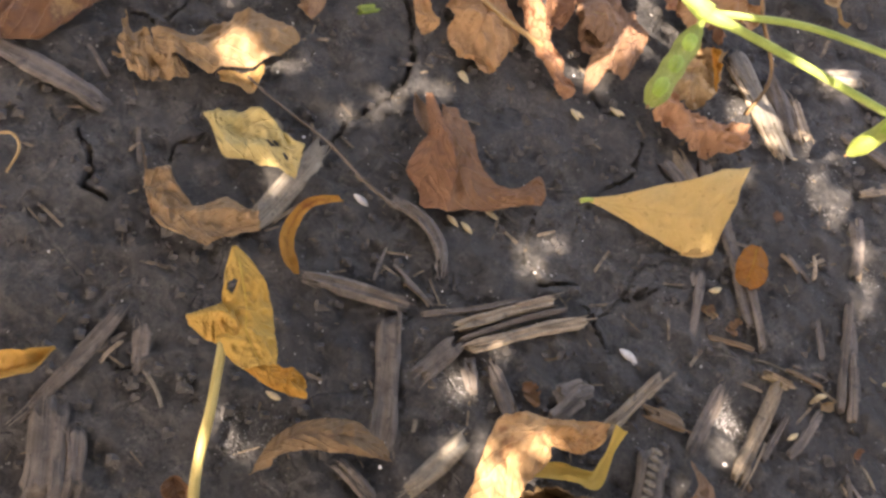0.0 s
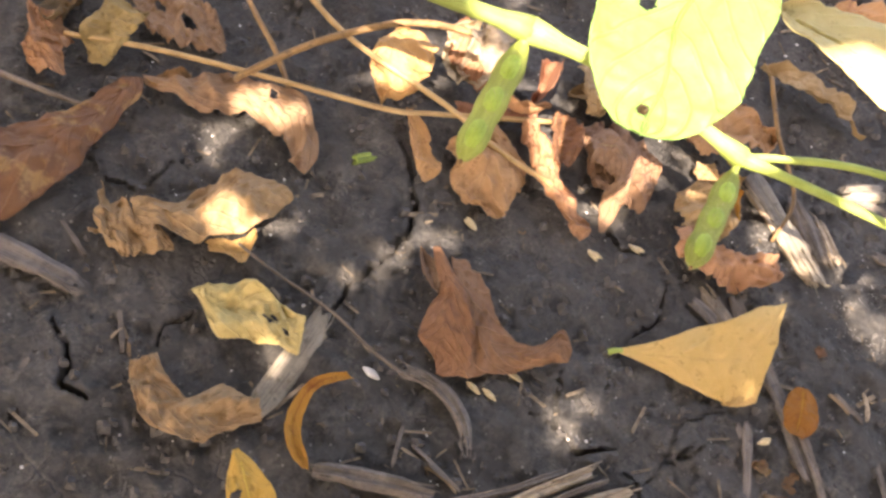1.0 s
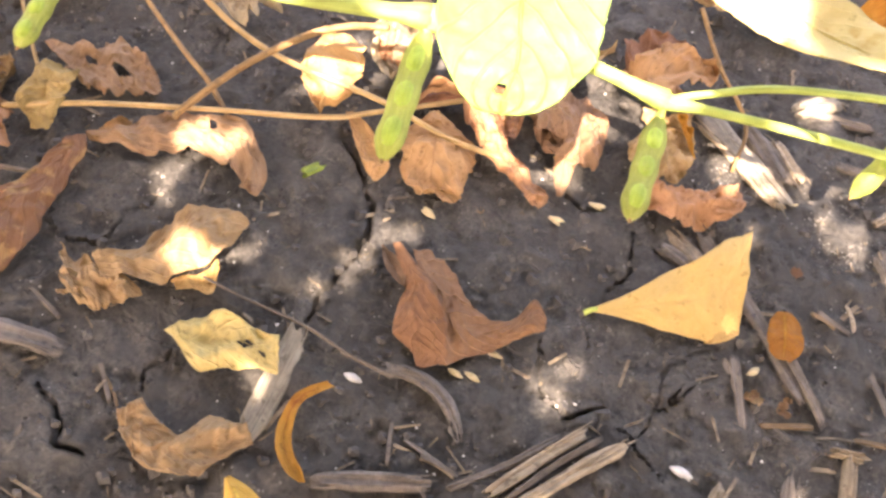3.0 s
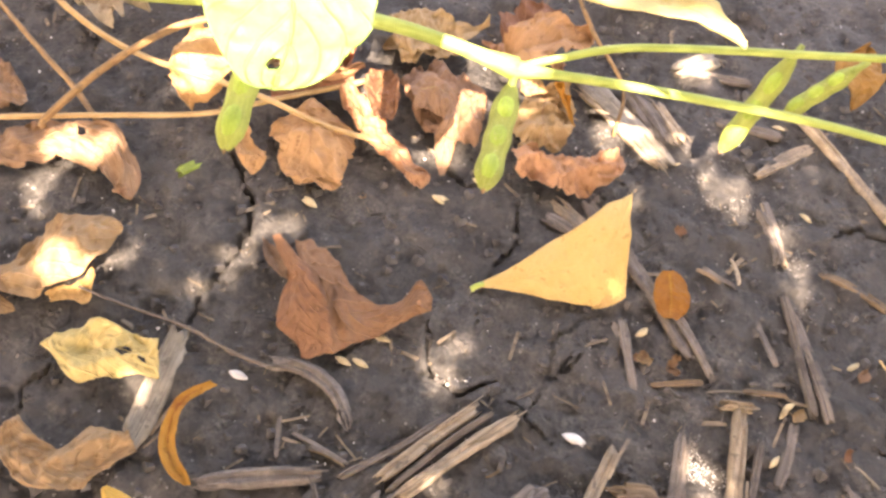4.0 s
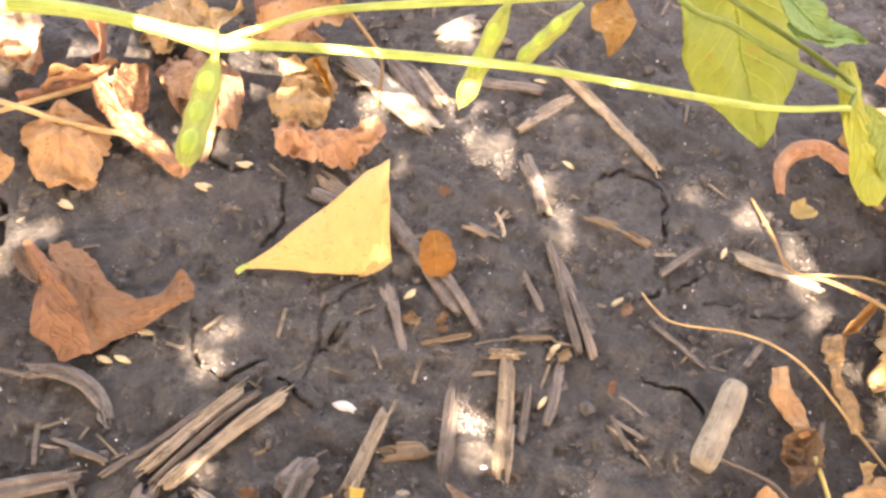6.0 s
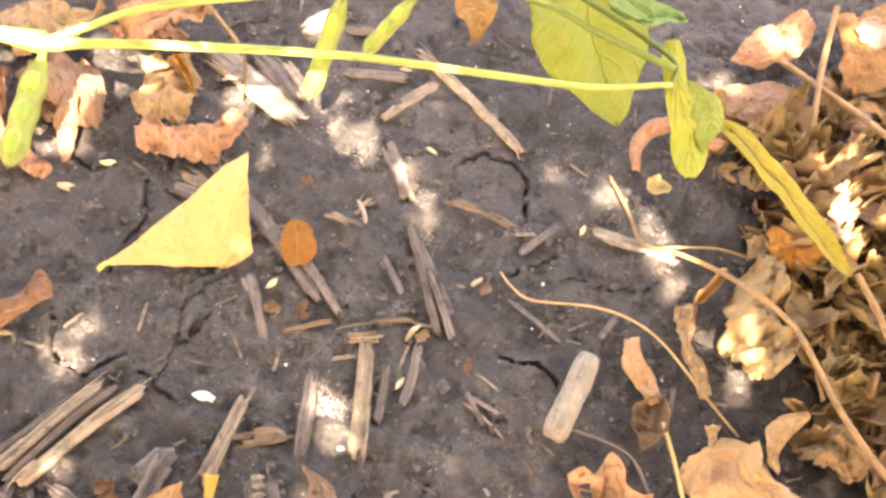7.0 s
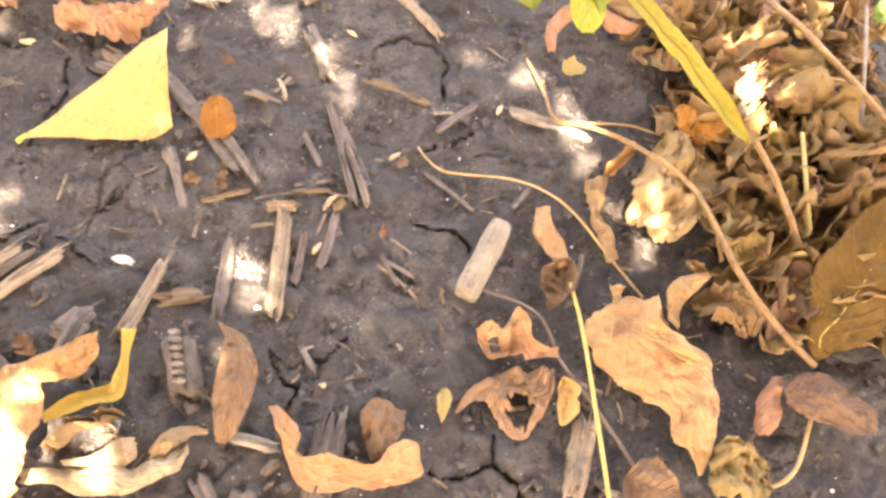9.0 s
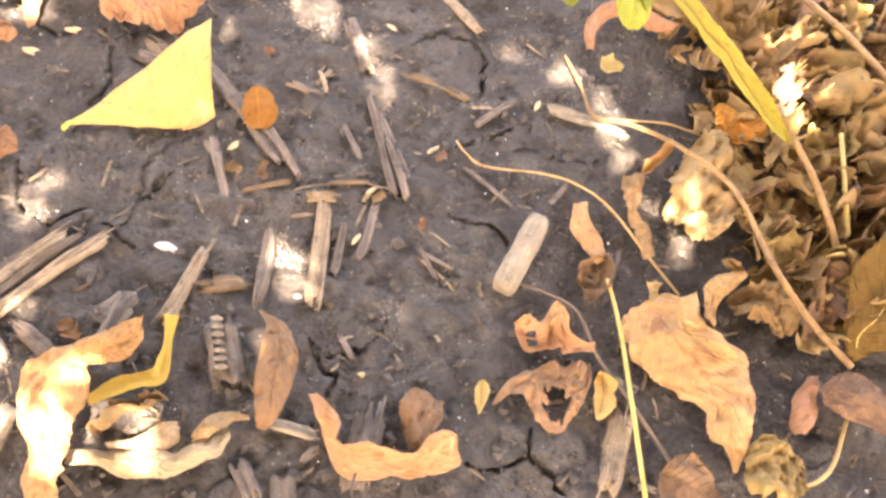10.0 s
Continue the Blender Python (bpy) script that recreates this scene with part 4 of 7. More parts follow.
loft_leaf("dry_leaf", [(-0.1775, -0.0918, 0.0050, 0.0114, -48, 0), (-0.1706, -0.0912, 0.0050, 0.0118, -43, 0), (-0.1656, -0.0890, 0.0050, 0.0116, -42, 0), (-0.1583, -0.0875, 0.0050, 0.0060, -37, 0), (-0.1543, -0.0838, 0.0050, 0.0053, -42, 0), (-0.1476, -0.0827, 0.0050, 0.0013, -43, 0)], TAN, "tan brittle leaf with ragged rim", "dry leaf", curl=-20, crumple=0.0035, ragged=0.10, seed=22)
loft_leaf("dry_leaf", [(-0.1392, -0.0740, 0.0040, 0.0022, -29, 0), (-0.1345, -0.0695, 0.0040, 0.0036, -38, 0), (-0.1297, -0.0662, 0.0040, 0.0050, -46, 0), (-0.1296, -0.0593, 0.0040, 0.0023, -47, 0)], GOLD, "small golden leaf scrap on soil", "dry leaf", curl=30, crumple=0.002, ragged=0.10, seed=24)
loft_leaf("dry_leaf", [(-0.2134, -0.0411, 0.0060, 0.0038, 38, 0), (-0.2102, -0.0495, 0.0060, 0.0072, 21, 0), (-0.2096, -0.0617, 0.0060, 0.0084, 9, 0), (-0.2104, -0.0740, 0.0060, 0.0109, 9, 0), (-0.2114, -0.0850, 0.0060, 0.0158, 6, 0), (-0.2131, -0.0971, 0.0060, 0.0182, -2, 0), (-0.2141, -0.1104, 0.0060, 0.0173, -12, 0), (-0.2109, -0.1226, 0.0060, 0.0067, -21, 0)], MOTTLED, "large brown mottled leaf with golden patches", "dry leaf", curl=-18, crumple=0.0016, ragged=0.015, seed=26)
loft_leaf("dry_leaf", [(-0.2111, -0.0382, 0.0030, 0.0025, -34, 0), (-0.1975, -0.0334, 0.0070, 0.0051, -38, 0), (-0.1892, -0.0278, 0.0070, 0.0086, -42, 0), (-0.1811, -0.0206, 0.0070, 0.0093, -45, 0), (-0.1716, -0.0153, 0.0070, 0.0095, -50, 0), (-0.1608, -0.0133, 0.0070, 0.0108, -53, 0), (-0.1526, -0.0126, 0.0070, 0.0105, -74, -5), (-0.1442, -0.0175, 0.0050, 0.0091, -78, 0), (-0.1371, -0.0271, 0.0030, 0.0014, -178, 0)], TAN, "pinkish tan arched leaf with a small hole", "dry leaf", curl=-30, crumple=0.0018, ragged=0.05, holes=[(0.58, -0.35, 0.0020)], seed=28)
leaf("dry_leaf", (-0.2100, -0.0380, 0.0030), (-0.1970, -0.0250, 0.0030), 0.0069, RUSSET, "red-brown leaf scrap between larger leaves", crumple=0.002, shape="block", seed=30)
loft_leaf("dry_leaf", [(-0.0184, -0.1676, 0.0040, 0.0044, 116, 0), (-0.0178, -0.1601, 0.0090, 0.0043, 124, 0), (-0.0153, -0.1534, 0.0090, 0.0046, 124, 0), (-0.0106, -0.1466, 0.0090, 0.0053, 130, 0), (-0.0034, -0.1406, 0.0090, 0.0056, 133, 0), (0.0043, -0.1369, 0.0090, 0.0044, 128, 0), (0.0111, -0.1340, 0.0040, 0.0035, 150, 0)], BROWN, "brown arched leaf over stalk pieces", "dry leaf", curl=-42, crumple=0.0016, ragged=0.03, seed=32)
leaf("fallen_leaf", (-0.1060, -0.2080, 0.0020), (-0.0940, -0.1880, 0.0060), 0.0138, EGG, "yellow curled leaf with brown underside", "leaf", fold=30, curl=30, crumple=0.002, bend=-0.1, seed=34)
leaf("dry_leaf", (-0.0350, -0.1900, 0.0020), (-0.0220, -0.1970, 0.0040), 0.0089, RUSSET, "small russet leaf scrap on soil", crumple=0.002, fold=20, seed=36)

# ---- dry leaves under the green plant ----
UNDER = "dry leaves under the plant"
loft_leaf("dry_leaf", [(-0.0949, 0.0447, 0.0090, 0.0017, 39, 0), (-0.0933, 0.0386, 0.0070, 0.0096, 27, 0), (-0.0892, 0.0328, 0.0060, 0.0162, 25, 0), (-0.0834, 0.0236, 0.0060, 0.0142, 24, 0), (-0.0788, 0.0146, 0.0050, 0.0127, 24, 0), (-0.0744, 0.0140, 0.0030, 0.0075, 21, 0), (-0.0708, 0.0112, 0.0030, 0.0017, 15, 0)], SALMON, "salmon dry leaf with jagged edge", "dry leaf", group=UNDER, curl=-14, crumple=0.0026, ragged=0.08, seed=40)
loft_leaf("dry_leaf", [(-0.0859, 0.0574, 0.0080, 0.0034, 65, 0), (-0.0769, 0.0519, 0.0080, 0.0062, 60, 0), (-0.0675, 0.0443, 0.0080, 0.0058, 38, 0), (-0.0583, 0.0408, 0.0080, 0.0052, 56, 0), (-0.0490, 0.0352, 0.0060, 0.0051, 32, 0), (-0.0411, 0.0328, 0.0040, 0.0057, 31, 0), (-0.0384, 0.0288, 0.0030, 0.0021, 6, 0)], SALMON, "rolled salmon dry leaf", "dry leaf", group=UNDER, curl=-50, crumple=0.0032, ragged=0.07, seed=42)
loft_leaf("dry_leaf", [(-0.0589, 0.0648, 0.0100, 0.0068, -52, 0), (-0.0538, 0.0701, 0.0100, 0.0093, -64, 0), (-0.0484, 0.0718, 0.0100, 0.0102, -73, 0), (-0.0413, 0.0673, 0.0100, 0.0084, -95, 0), (-0.0386, 0.0589, 0.0100, 0.0056, -125, 0), (-0.0361, 0.0489, 0.0055, 0.0042, -151, -7), (-0.0328, 0.0391, 0.0030, 0.0012, -143, 0)], TAN, "tan arched leaf with a pointed end", "dry leaf", group=UNDER, curl=-50, crumple=0.0018, ragged=0.04, seed=44)
loft_leaf("dry_leaf", [(-0.0100, 0.0957, 0.0090, 0.0097, 20, 0), (-0.0063, 0.0851, 0.0090, 0.0128, 19, 0), (-0.0028, 0.0747, 0.0090, 0.0122, 22, 0), (-0.0005, 0.0646, 0.0090, 0.0082, 17, 0)], TAN, "brown crumpled leaf in shade", "dry leaf", group=UNDER, curl=-30, crumple=0.003, ragged=0.08, seed=46)
loft_leaf("dry_leaf", [(-0.0085, 0.0557, 0.0060, 0.0048, -65, 0), (0.0018, 0.0575, 0.0060, 0.0082, -69, 0), (0.0131, 0.0588, 0.0060, 0.0083, -65, 0), (0.0223, 0.0657, 0.0060, 0.0096, -70, 0), (0.0299, 0.0705, 0.0060, 0.0075, -67, 0), (0.0326, 0.0758, 0.0060, 0.0028, -66, 0)], APRICOT, "wrinkled salmon leaf roll on soil", "dry leaf", group=UNDER, curl=-45, crumple=0.0042, ragged=0.07, seed=48, rib=False)
leaf("dry_leaf", (-0.0070, 0.0970, 0.0100), (0.0070, 0.0830, 0.0060), 0.0071, AMBER, "small amber curled leaf flap", group=UNDER, fold=40, curl=50, crumple=0.003, seed=49)
leaf("dry_leaf", (-0.1480, 0.0520, 0.0080), (-0.1320, 0.0140, 0.0050), 0.0221, GOLD, "golden tan dry leaf in sun", group=UNDER, lift=0.006, fold=15, curl=-40, crumple=0.005, ragged=0.1, seed=50)
loft_leaf("dry_leaf", [(-0.1261, 0.0263, 0.0040, 0.0014, 43, 0), (-0.1175, 0.0215, 0.0040, 0.0037, 40, 0), (-0.1095, 0.0142, 0.0040, 0.0041, 34, 0), (-0.1014, 0.0086, 0.0040, 0.0048, 45, 0), (-0.0997, 0.0036, 0.0040, 0.0008, 14, 0)], GOLD, "narrow golden leaf scrap", "dry leaf", group=UNDER, curl=30, crumple=0.002, ragged=0.09, seed=52)
leaf("dry_leaf", (-0.0300, 0.0980, 0.0080), (0.0010, 0.1200, 0.0120), 0.0242, SALMON, "salmon dry leaf lying under a stem", group=UNDER, lift=0.008, fold=10, curl=-20, crumple=0.004, ragged=0.12, seed=54)
leaf("dry_leaf", (-0.1270, 0.0870, 0.0120), (-0.1120, 0.0520, 0.0050), 0.0242, PALE, "pale striped dry leaf in sun", group=UNDER, lift=0.008, fold=25, curl=-40, crumple=0.005, ragged=0.12, seed=56)
loft_leaf("dry_leaf", [(-0.1131, 0.0414, 0.0060, 0.0033, -51, 0), (-0.1041, 0.0471, 0.0060, 0.0031, -45, 0), (-0.0936, 0.0574, 0.0060, 0.0040, -46, 0), (-0.0868, 0.0666, 0.0060, 0.0035, -50, 0)], SALMON, "rolled pinkish leaf strip", "dry leaf", group=UNDER, curl=-70, crumple=0.002, ragged=0.05, seed=58)
leaf("dry_leaf", (-0.0900, 0.0680, 0.0060), (-0.0890, 0.0860, 0.0120), 0.0136, SALMON, "pale pink crumpled leaf scrap", group=UNDER, fold=30, curl=30, crumple=0.005, shape="block", seed=60)
leaf("dry_leaf", (-0.0800, 0.0860, 0.0060), (-0.0450, 0.1100, 0.0100), 0.0242, TAN, "tan olive dry leaf behind the stem", group=UNDER, fold=10, curl=-25, crumple=0.005, ragged=0.1, seed=62)
loft_leaf("dry_leaf", [(-0.0756, 0.0709, 0.0110, 0.0042, 35, 0), (-0.0716, 0.0645, 0.0110, 0.0075, 42, 0), (-0.0668, 0.0539, 0.0110, 0.0069, 30, 0), (-0.0629, 0.0457, 0.0110, 0.0045, 33, 0)], RUSSET, "brown curled leaf behind a pod", "dry leaf", group=UNDER, curl=50, crumple=0.003, ragged=0.06, seed=64)
leaf("dry_leaf", (-0.1040, 0.0470, 0.0040), (-0.0810, 0.0710, 0.0060), 0.0088, SALMON, "rolled tan leaf under a pod", group=UNDER, fold=50, curl=60, crumple=0.003, shape="strap", seed=66)
leaf("dry_leaf", (-0.1390, 0.0780, 0.0100), (-0.1170, 0.0520, 0.0040), 0.0231, PALE, "bleached dry leaf in full sun", group=UNDER, fold=20, curl=-30, crumple=0.006, ragged=0.1, seed=68)
loft_leaf("dry_leaf", [(-0.2620, -0.0426, 0.0070, 0.0070, 26, 0), (-0.2519, -0.0498, 0.0070, 0.0081, 38, 0), (-0.2426, -0.0579, 0.0070, 0.0066, 32, 0), (-0.2344, -0.0625, 0.0070, 0.0047, 26, 0)], SALMON, "pinkish tan crumpled leaf", "dry leaf", group=UNDER, curl=-30, crumple=0.0035, ragged=0.09, seed=70)
leaf("dry_leaf", (-0.3060, -0.0240, 0.0060), (-0.2810, -0.0100, 0.0060), 0.0207, GOLD, "tan dry leaf with torn tip", group=UNDER, fold=15, curl=20, crumple=0.006, ragged=0.14, shape="block", seed=72)
loft_leaf("dry_leaf", [(-0.2363, -0.0188, 0.0120, 0.0076, 9, 0), (-0.2347, -0.0291, 0.0120, 0.0093, 25, 0), (-0.2331, -0.0359, 0.0080, 0.0083, 38, 0), (-0.2290, -0.0453, 0.0030, 0.0031, 25, 0)], LITTER, "olive tan leaf standing on edge", "dry leaf", group=UNDER, curl=-25, crumple=0.002, ragged=0.08, seed=74)
loft_leaf("dry_leaf", [(-0.2401, -0.0168, 0.0040, 0.0122, -18, 0), (-0.2330, -0.0110, 0.0040, 0.0137, -37, 0), (-0.2233, -0.0051, 0.0040, 0.0150, -45, 0), (-0.2125, -0.0006, 0.0040, 0.0117, -48, 0), (-0.2027, -0.0019, 0.0040, 0.0047, -41, 0)], TAN, "flat mottled brown leaf with lacy edge", "dry leaf", group=UNDER, curl=-8, crumple=0.0025, ragged=0.14, holes=[(0.55, 0.2, 0.003), (0.3, -0.3, 0.0022)], seed=76)
leaf("dry_leaf", (-0.2750, -0.0280, 0.0040), (-0.2490, -0.0370, 0.0030), 0.0184, BROWN, "dull brown crumpled leaf in shade", group=UNDER, fold=15, curl=25, crumple=0.006, ragged=0.15, shape="block", seed=78)
leaf("dry_leaf", (-0.2080, 0.0910, 0.0060), (-0.1840, 0.0740, 0.0060), 0.0143, AMBER, "orange dry leaf scrap in sun", group=UNDER, fold=20, curl=25, crumple=0.005, shape="block", seed=80)
leaf("dry_leaf", (-0.2070, 0.0490, 0.0040), (-0.1780, 0.0540, 0.0040), 0.0161, PALE, "bleached leaf fragment on bright soil", group=UNDER, fold=10, curl=20, crumple=0.006, ragged=0.3, shape="block", seed=82)
leaf("dry_leaf", (-0.0300, 0.1060, 0.0060), (-0.0200, 0.1410, 0.0060), 0.0254, RUSSET, "reddish brown leaf under the stem node", group=UNDER, fold=10, curl=-20, crumple=0.004, seed=84)
leaf("dry_leaf", (-0.0140, 0.2200, 0.0120), (0.0400, 0.2200, 0.0080), 0.0299, GOLD, "golden brown leaf in the deeper litter", group=UNDER, fold=15, curl=-20, crumple=0.005, seed=86)
leaf("dry_leaf", (0.0430, 0.1860, 0.0100), (0.0700, 0.1930, 0.0120), 0.0177, AMBER, "amber crumpled leaf in the litter", group=UNDER, fold=20, curl=30, crumple=0.005, shape="block", seed=88)
leaf("dry_leaf", (-0.0230, 0.1680, 0.0040), (0.0350, 0.1660, 0.0040), 0.0207, TAN, "long tan leaf with rolled rim", group=UNDER, fold=20, curl=-40, crumple=0.004, bend=0.08, shape="lance", seed=90)
leaf("dry_leaf", (0.1120, 0.1760, 0.0100), (0.1150, 0.1450, 0.0040), 0.0189, GILT, "amber mottled leaf hanging near the soil", group=UNDER, fold=12, curl=-20, crumple=0.003, ragged=0.04, seed=92)
leaf("dry_leaf", (-0.1430, 0.1460, 0.0080), (-0.1120, 0.1380, 0.0050), 0.0207, GOLD, "pale golden leaf behind the green leaf", group=UNDER, fold=12, curl=-20, crumple=0.004, seed=94)

loft_leaf("dry_leaf", [(-0.0614, 0.0663, 0.0070, 0.0063, -44, 0), (-0.0545, 0.0678, 0.0070, 0.0147, -62, 0), (-0.0422, 0.0686, 0.0070, 0.0196, -64, 0), (-0.0324, 0.0708, 0.0070, 0.0154, -65, 0), (-0.0274, 0.0692, 0.0070, 0.0059, -71, 0)], UMBER, "mid-brown crumpled leaf lying behind a pod", "dry leaf", group=UNDER, curl=-28, crumple=0.0030, ragged=0.07, seed=65)
loft_leaf("dry_leaf", [(-0.1400, 0.0747, 0.0080, 0.0035, 86, 0), (-0.1300, 0.0668, 0.0080, 0.0088, 83, 0), (-0.1191, 0.0611, 0.0080, 0.0093, 76, 0), (-0.1099, 0.0551, 0.0080, 0.0046, 86, 0)], SALMON, "pale pink folded leaf in full sun", "dry leaf", group=UNDER, curl=-40, crumple=0.0030, ragged=0.07, seed=67)
loft_leaf("dry_leaf", [(-0.0826, 0.0917, 0.0080, 0.0084, -53, 0), (-0.0732, 0.0941, 0.0080, 0.0134, -58, 0), (-0.0645, 0.1013, 0.0080, 0.0106, -63, 0), (-0.0578, 0.1055, 0.0080, 0.0057, -67, 0)], TAN, "tan leaf with a curled rim under the stem", "dry leaf", group=UNDER, curl=-35, crumple=0.0030, ragged=0.07, seed=69)
loft_leaf("dry_leaf", [(-0.0396, 0.1030, 0.0080, 0.0054, -41, 0), (-0.0285, 0.1064, 0.0080, 0.0075, -55, 0), (-0.0180, 0.1095, 0.0080, 0.0064, -64, 0), (-0.0060, 0.1089, 0.0080, 0.0033, -81, 0)], APRICOT, "rolled apricot leaf behind the stem", "dry leaf", group=UNDER, curl=-45, crumple=0.0030, ragged=0.07, seed=71)

# ---- stalk pieces and straw ----
straw("stalk_piece", (-0.0910, -0.0620, 0.0000), (-0.0850, -0.1090, 0.0000), 0.0107, PALE_STRAW, "flat pale husk strip under a lemon leaf", height=0.0035, seed=2)
straw("stalk_piece", (-0.0572, -0.1084, 0.0), (-0.0203, -0.0895, 0.0), 0.0068, GREY_STRAW, "grey weathered stalk piece lying on soil", height=0.006, seed=3)
straw("stalk_piece", (-0.0238, -0.0952, 0.0), (0.0089, -0.1352, 0.0), 0.0104, GREY_STRAW, "grey flattened stalk piece with lengthwise ridges", height=0.006, seed=4)
straw("stalk_piece", (-0.0570, -0.0610, 0.0000), (-0.0190, -0.0700, 0.0000), 0.0060, GREY_STRAW, "bent grey stalk sliver", bow=0.17, height=0.005, seed=5)
straw("stalk_piece", (-0.0919, -0.1608, 0.0), (-0.0853, -0.2118, 0.0), 0.0060, GREY_STRAW, "long dark grey stalk half buried in soil", height=0.004, seed=6)
straw("stalk_piece", (-0.0852, -0.1986, 0.0), (-0.0595, -0.2232, 0.0), 0.0130, GREY_STRAW, "split grey stalk end", height=0.005, seed=7)
straw("stalk_piece", (-0.0700, -0.1995, 0.0), (-0.0534, -0.2163, 0.0), 0.0071, GREY_STRAW, "grey straw sliver beside a stalk end", height=0.004, seed=8)
straw("stalk_piece", (-0.0841, -0.1600, 0.0), (-0.0705, -0.1745, 0.0), 0.0063, GREY_STRAW, "pale grey splintered stalk bit", height=0.003, split=0.6, seed=9)
straw("stalk_piece", (-0.2160, -0.1290, 0.0000), (-0.1580, -0.1130, 0.0000), 0.0093, GREY_STRAW, "broad grey-brown stalk lying flat", height=0.005, seed=10)
straw("stalk_piece", (0.0280, -0.1100, 0.0), (0.0250, -0.1398, 0.0), 0.0078, PALE_STRAW, "grey husk piece in dappled light", height=0.004, seed=11)
straw("stalk_piece", (0.0000, -0.1478, 0.0), (0.0185, -0.1485, 0.0), 0.0053, GREY_STRAW, "grey stalk piece with broken end", height=0.005, seed=12)
straw("stalk_piece", (0.0020, -0.0841, 0.0), (0.0000, -0.1072, 0.0), 0.0076, GREY_STRAW, "pale splinter of stalk in sun", height=0.004, seed=13)
straw("stalk_piece", (0.0166, -0.0833, 0.0), (0.0378, -0.0934, 0.0), 0.0064, GREY_STRAW, "dark grey bark slab on soil", height=0.003, seed=14)
straw("stalk_piece", (-0.0031, -0.0833, 0.0), (0.0190, -0.0435, 0.0), 0.0049, TAN_STRAW, "tan straw stem in a loose bundle", height=0.006, seed=15)
straw("stalk_piece", (0.0064, -0.0854, 0.0), (0.0331, -0.0405, 0.0), 0.0055, TAN_STRAW, "tan grooved straw stem in a loose bundle", height=0.006, seed=16)
straw("stalk_piece", (0.0022, -0.0858, 0.0), (0.0243, -0.0434, 0.0), 0.0024, GREY_STRAW, "thin dark straw between thicker stems", height=0.004, seed=17, dz=0.002)
straw("stalk_piece", (0.0110, -0.0510, 0.0000), (-0.0150, -0.0880, 0.0000), 0.0027, GREY_STRAW, "thin straw splinter in a bundle", height=0.003, seed=18)
straw("stalk_piece", (0.0688, -0.0350, 0.0), (0.0644, -0.0713, 0.0), 0.0056, TAN_STRAW, "brown tan stalk piece with a joint", height=0.007, seed=19)
straw("stalk_piece", (0.0498, -0.0639, 0.0), (0.0471, -0.0857, 0.0), 0.0022, GREY_STRAW, "grey tan stalk stub", height=0.006, seed=20)
straw("stalk_piece", (0.1056, -0.0047, 0.0), (0.1137, -0.0503, 0.0), 0.0074, TAN_STRAW, "tan stalk with a knobbed joint", height=0.009, seed=21)
straw("stalk_piece", (0.0983, -0.0058, 0.0), (0.1117, -0.0022, 0.0), 0.0034, TAN_STRAW, "frayed joint at the end of a stalk", height=0.010, seed=22, split=0.6)
straw("stalk_piece", (0.0890, -0.0212, 0.0), (0.0944, -0.0546, 0.0), 0.0053, GREY_STRAW, "grey straw lying beside a tan stalk", height=0.005, seed=23)
straw("stalk_piece", (0.1158, -0.0126, 0.0), (0.1178, -0.0357, 0.0), 0.0037, GREY_STRAW, "dull straw sliver in soil", height=0.003, seed=24)
straw("stalk_piece", (0.1254, -0.0003, 0.0), (0.1249, -0.0270, 0.0), 0.0042, GREY_STRAW, "brownish straw sliver pressed in soil", height=0.003, seed=25)
straw("stalk_piece", (0.1050, 0.0030, 0.0000), (0.1210, 0.0080, 0.0000), 0.0020, BARK, "short thin twig fragment", height=0.002, seed=26)
straw("stalk_piece", (0.0235, 0.0547, 0.0), (0.0855, 0.0074, 0.0), 0.0075, GREY_STRAW, "flat grey stalk lying under the yellow leaf", height=0.004, seed=27)
straw("stalk_piece", (0.0120, 0.0400, 0.0000), (0.0270, 0.0370, 0.0000), 0.0049, GREY_STRAW, "grey stalk fragment near a yellow leaf", height=0.003, seed=28)
straw("stalk_piece", (0.0541, 0.0114, 0.0), (0.0696, -0.0169, 0.0), 0.0042, GREY_STRAW, "thin dark bark strip pressed into soil", height=0.002, seed=29)
straw("stalk_piece", (0.1095, 0.0477, 0.0), (0.1316, 0.0030, 0.0), 0.0037, GREY_STRAW, "slim grey straw lying beside another", height=0.005, seed=30)
straw("stalk_piece", (0.1218, 0.0299, 0.0), (0.1369, 0.0036, 0.0), 0.0031, GREY_STRAW, "slim straw with a yellowish joint", height=0.005, seed=31)
straw("stalk_piece", (0.1200, 0.0630, 0.0000), (0.1520, 0.0590, 0.0000), 0.0044, BARK, "curved chestnut bark sliver", bow=0.07, height=0.003, seed=32)
straw("stalk_piece", (0.0917, 0.1375, 0.0), (0.1485, 0.0964, 0.0), 0.0051, TAN_STRAW, "straight tan straw lying on soil", height=0.005, seed=33)
straw("stalk_piece", (0.1560, 0.0470, 0.0000), (0.1700, 0.0650, 0.0000), 0.0034, GREY_STRAW, "short thin grey straw", height=0.003, seed=34)
straw("stalk_piece", (0.0020, 0.1140, 0.0000), (0.0520, 0.0840, 0.0000), 0.0115, PALE_STRAW, "pale bark slab bleached by the sun", height=0.005, seed=35)
straw("stalk_piece", (0.0210, 0.1160, 0.0000), (0.0460, 0.0940, 0.0000), 0.0071, GREY_STRAW, "grey stalk piece behind a bark slab", height=0.006, seed=36)
straw("stalk_piece", (0.0350, 0.1150, 0.0000), (0.0530, 0.0980, 0.0000), 0.0058, TAN_STRAW, "tan straw behind a bark slab", height=0.006, seed=37)
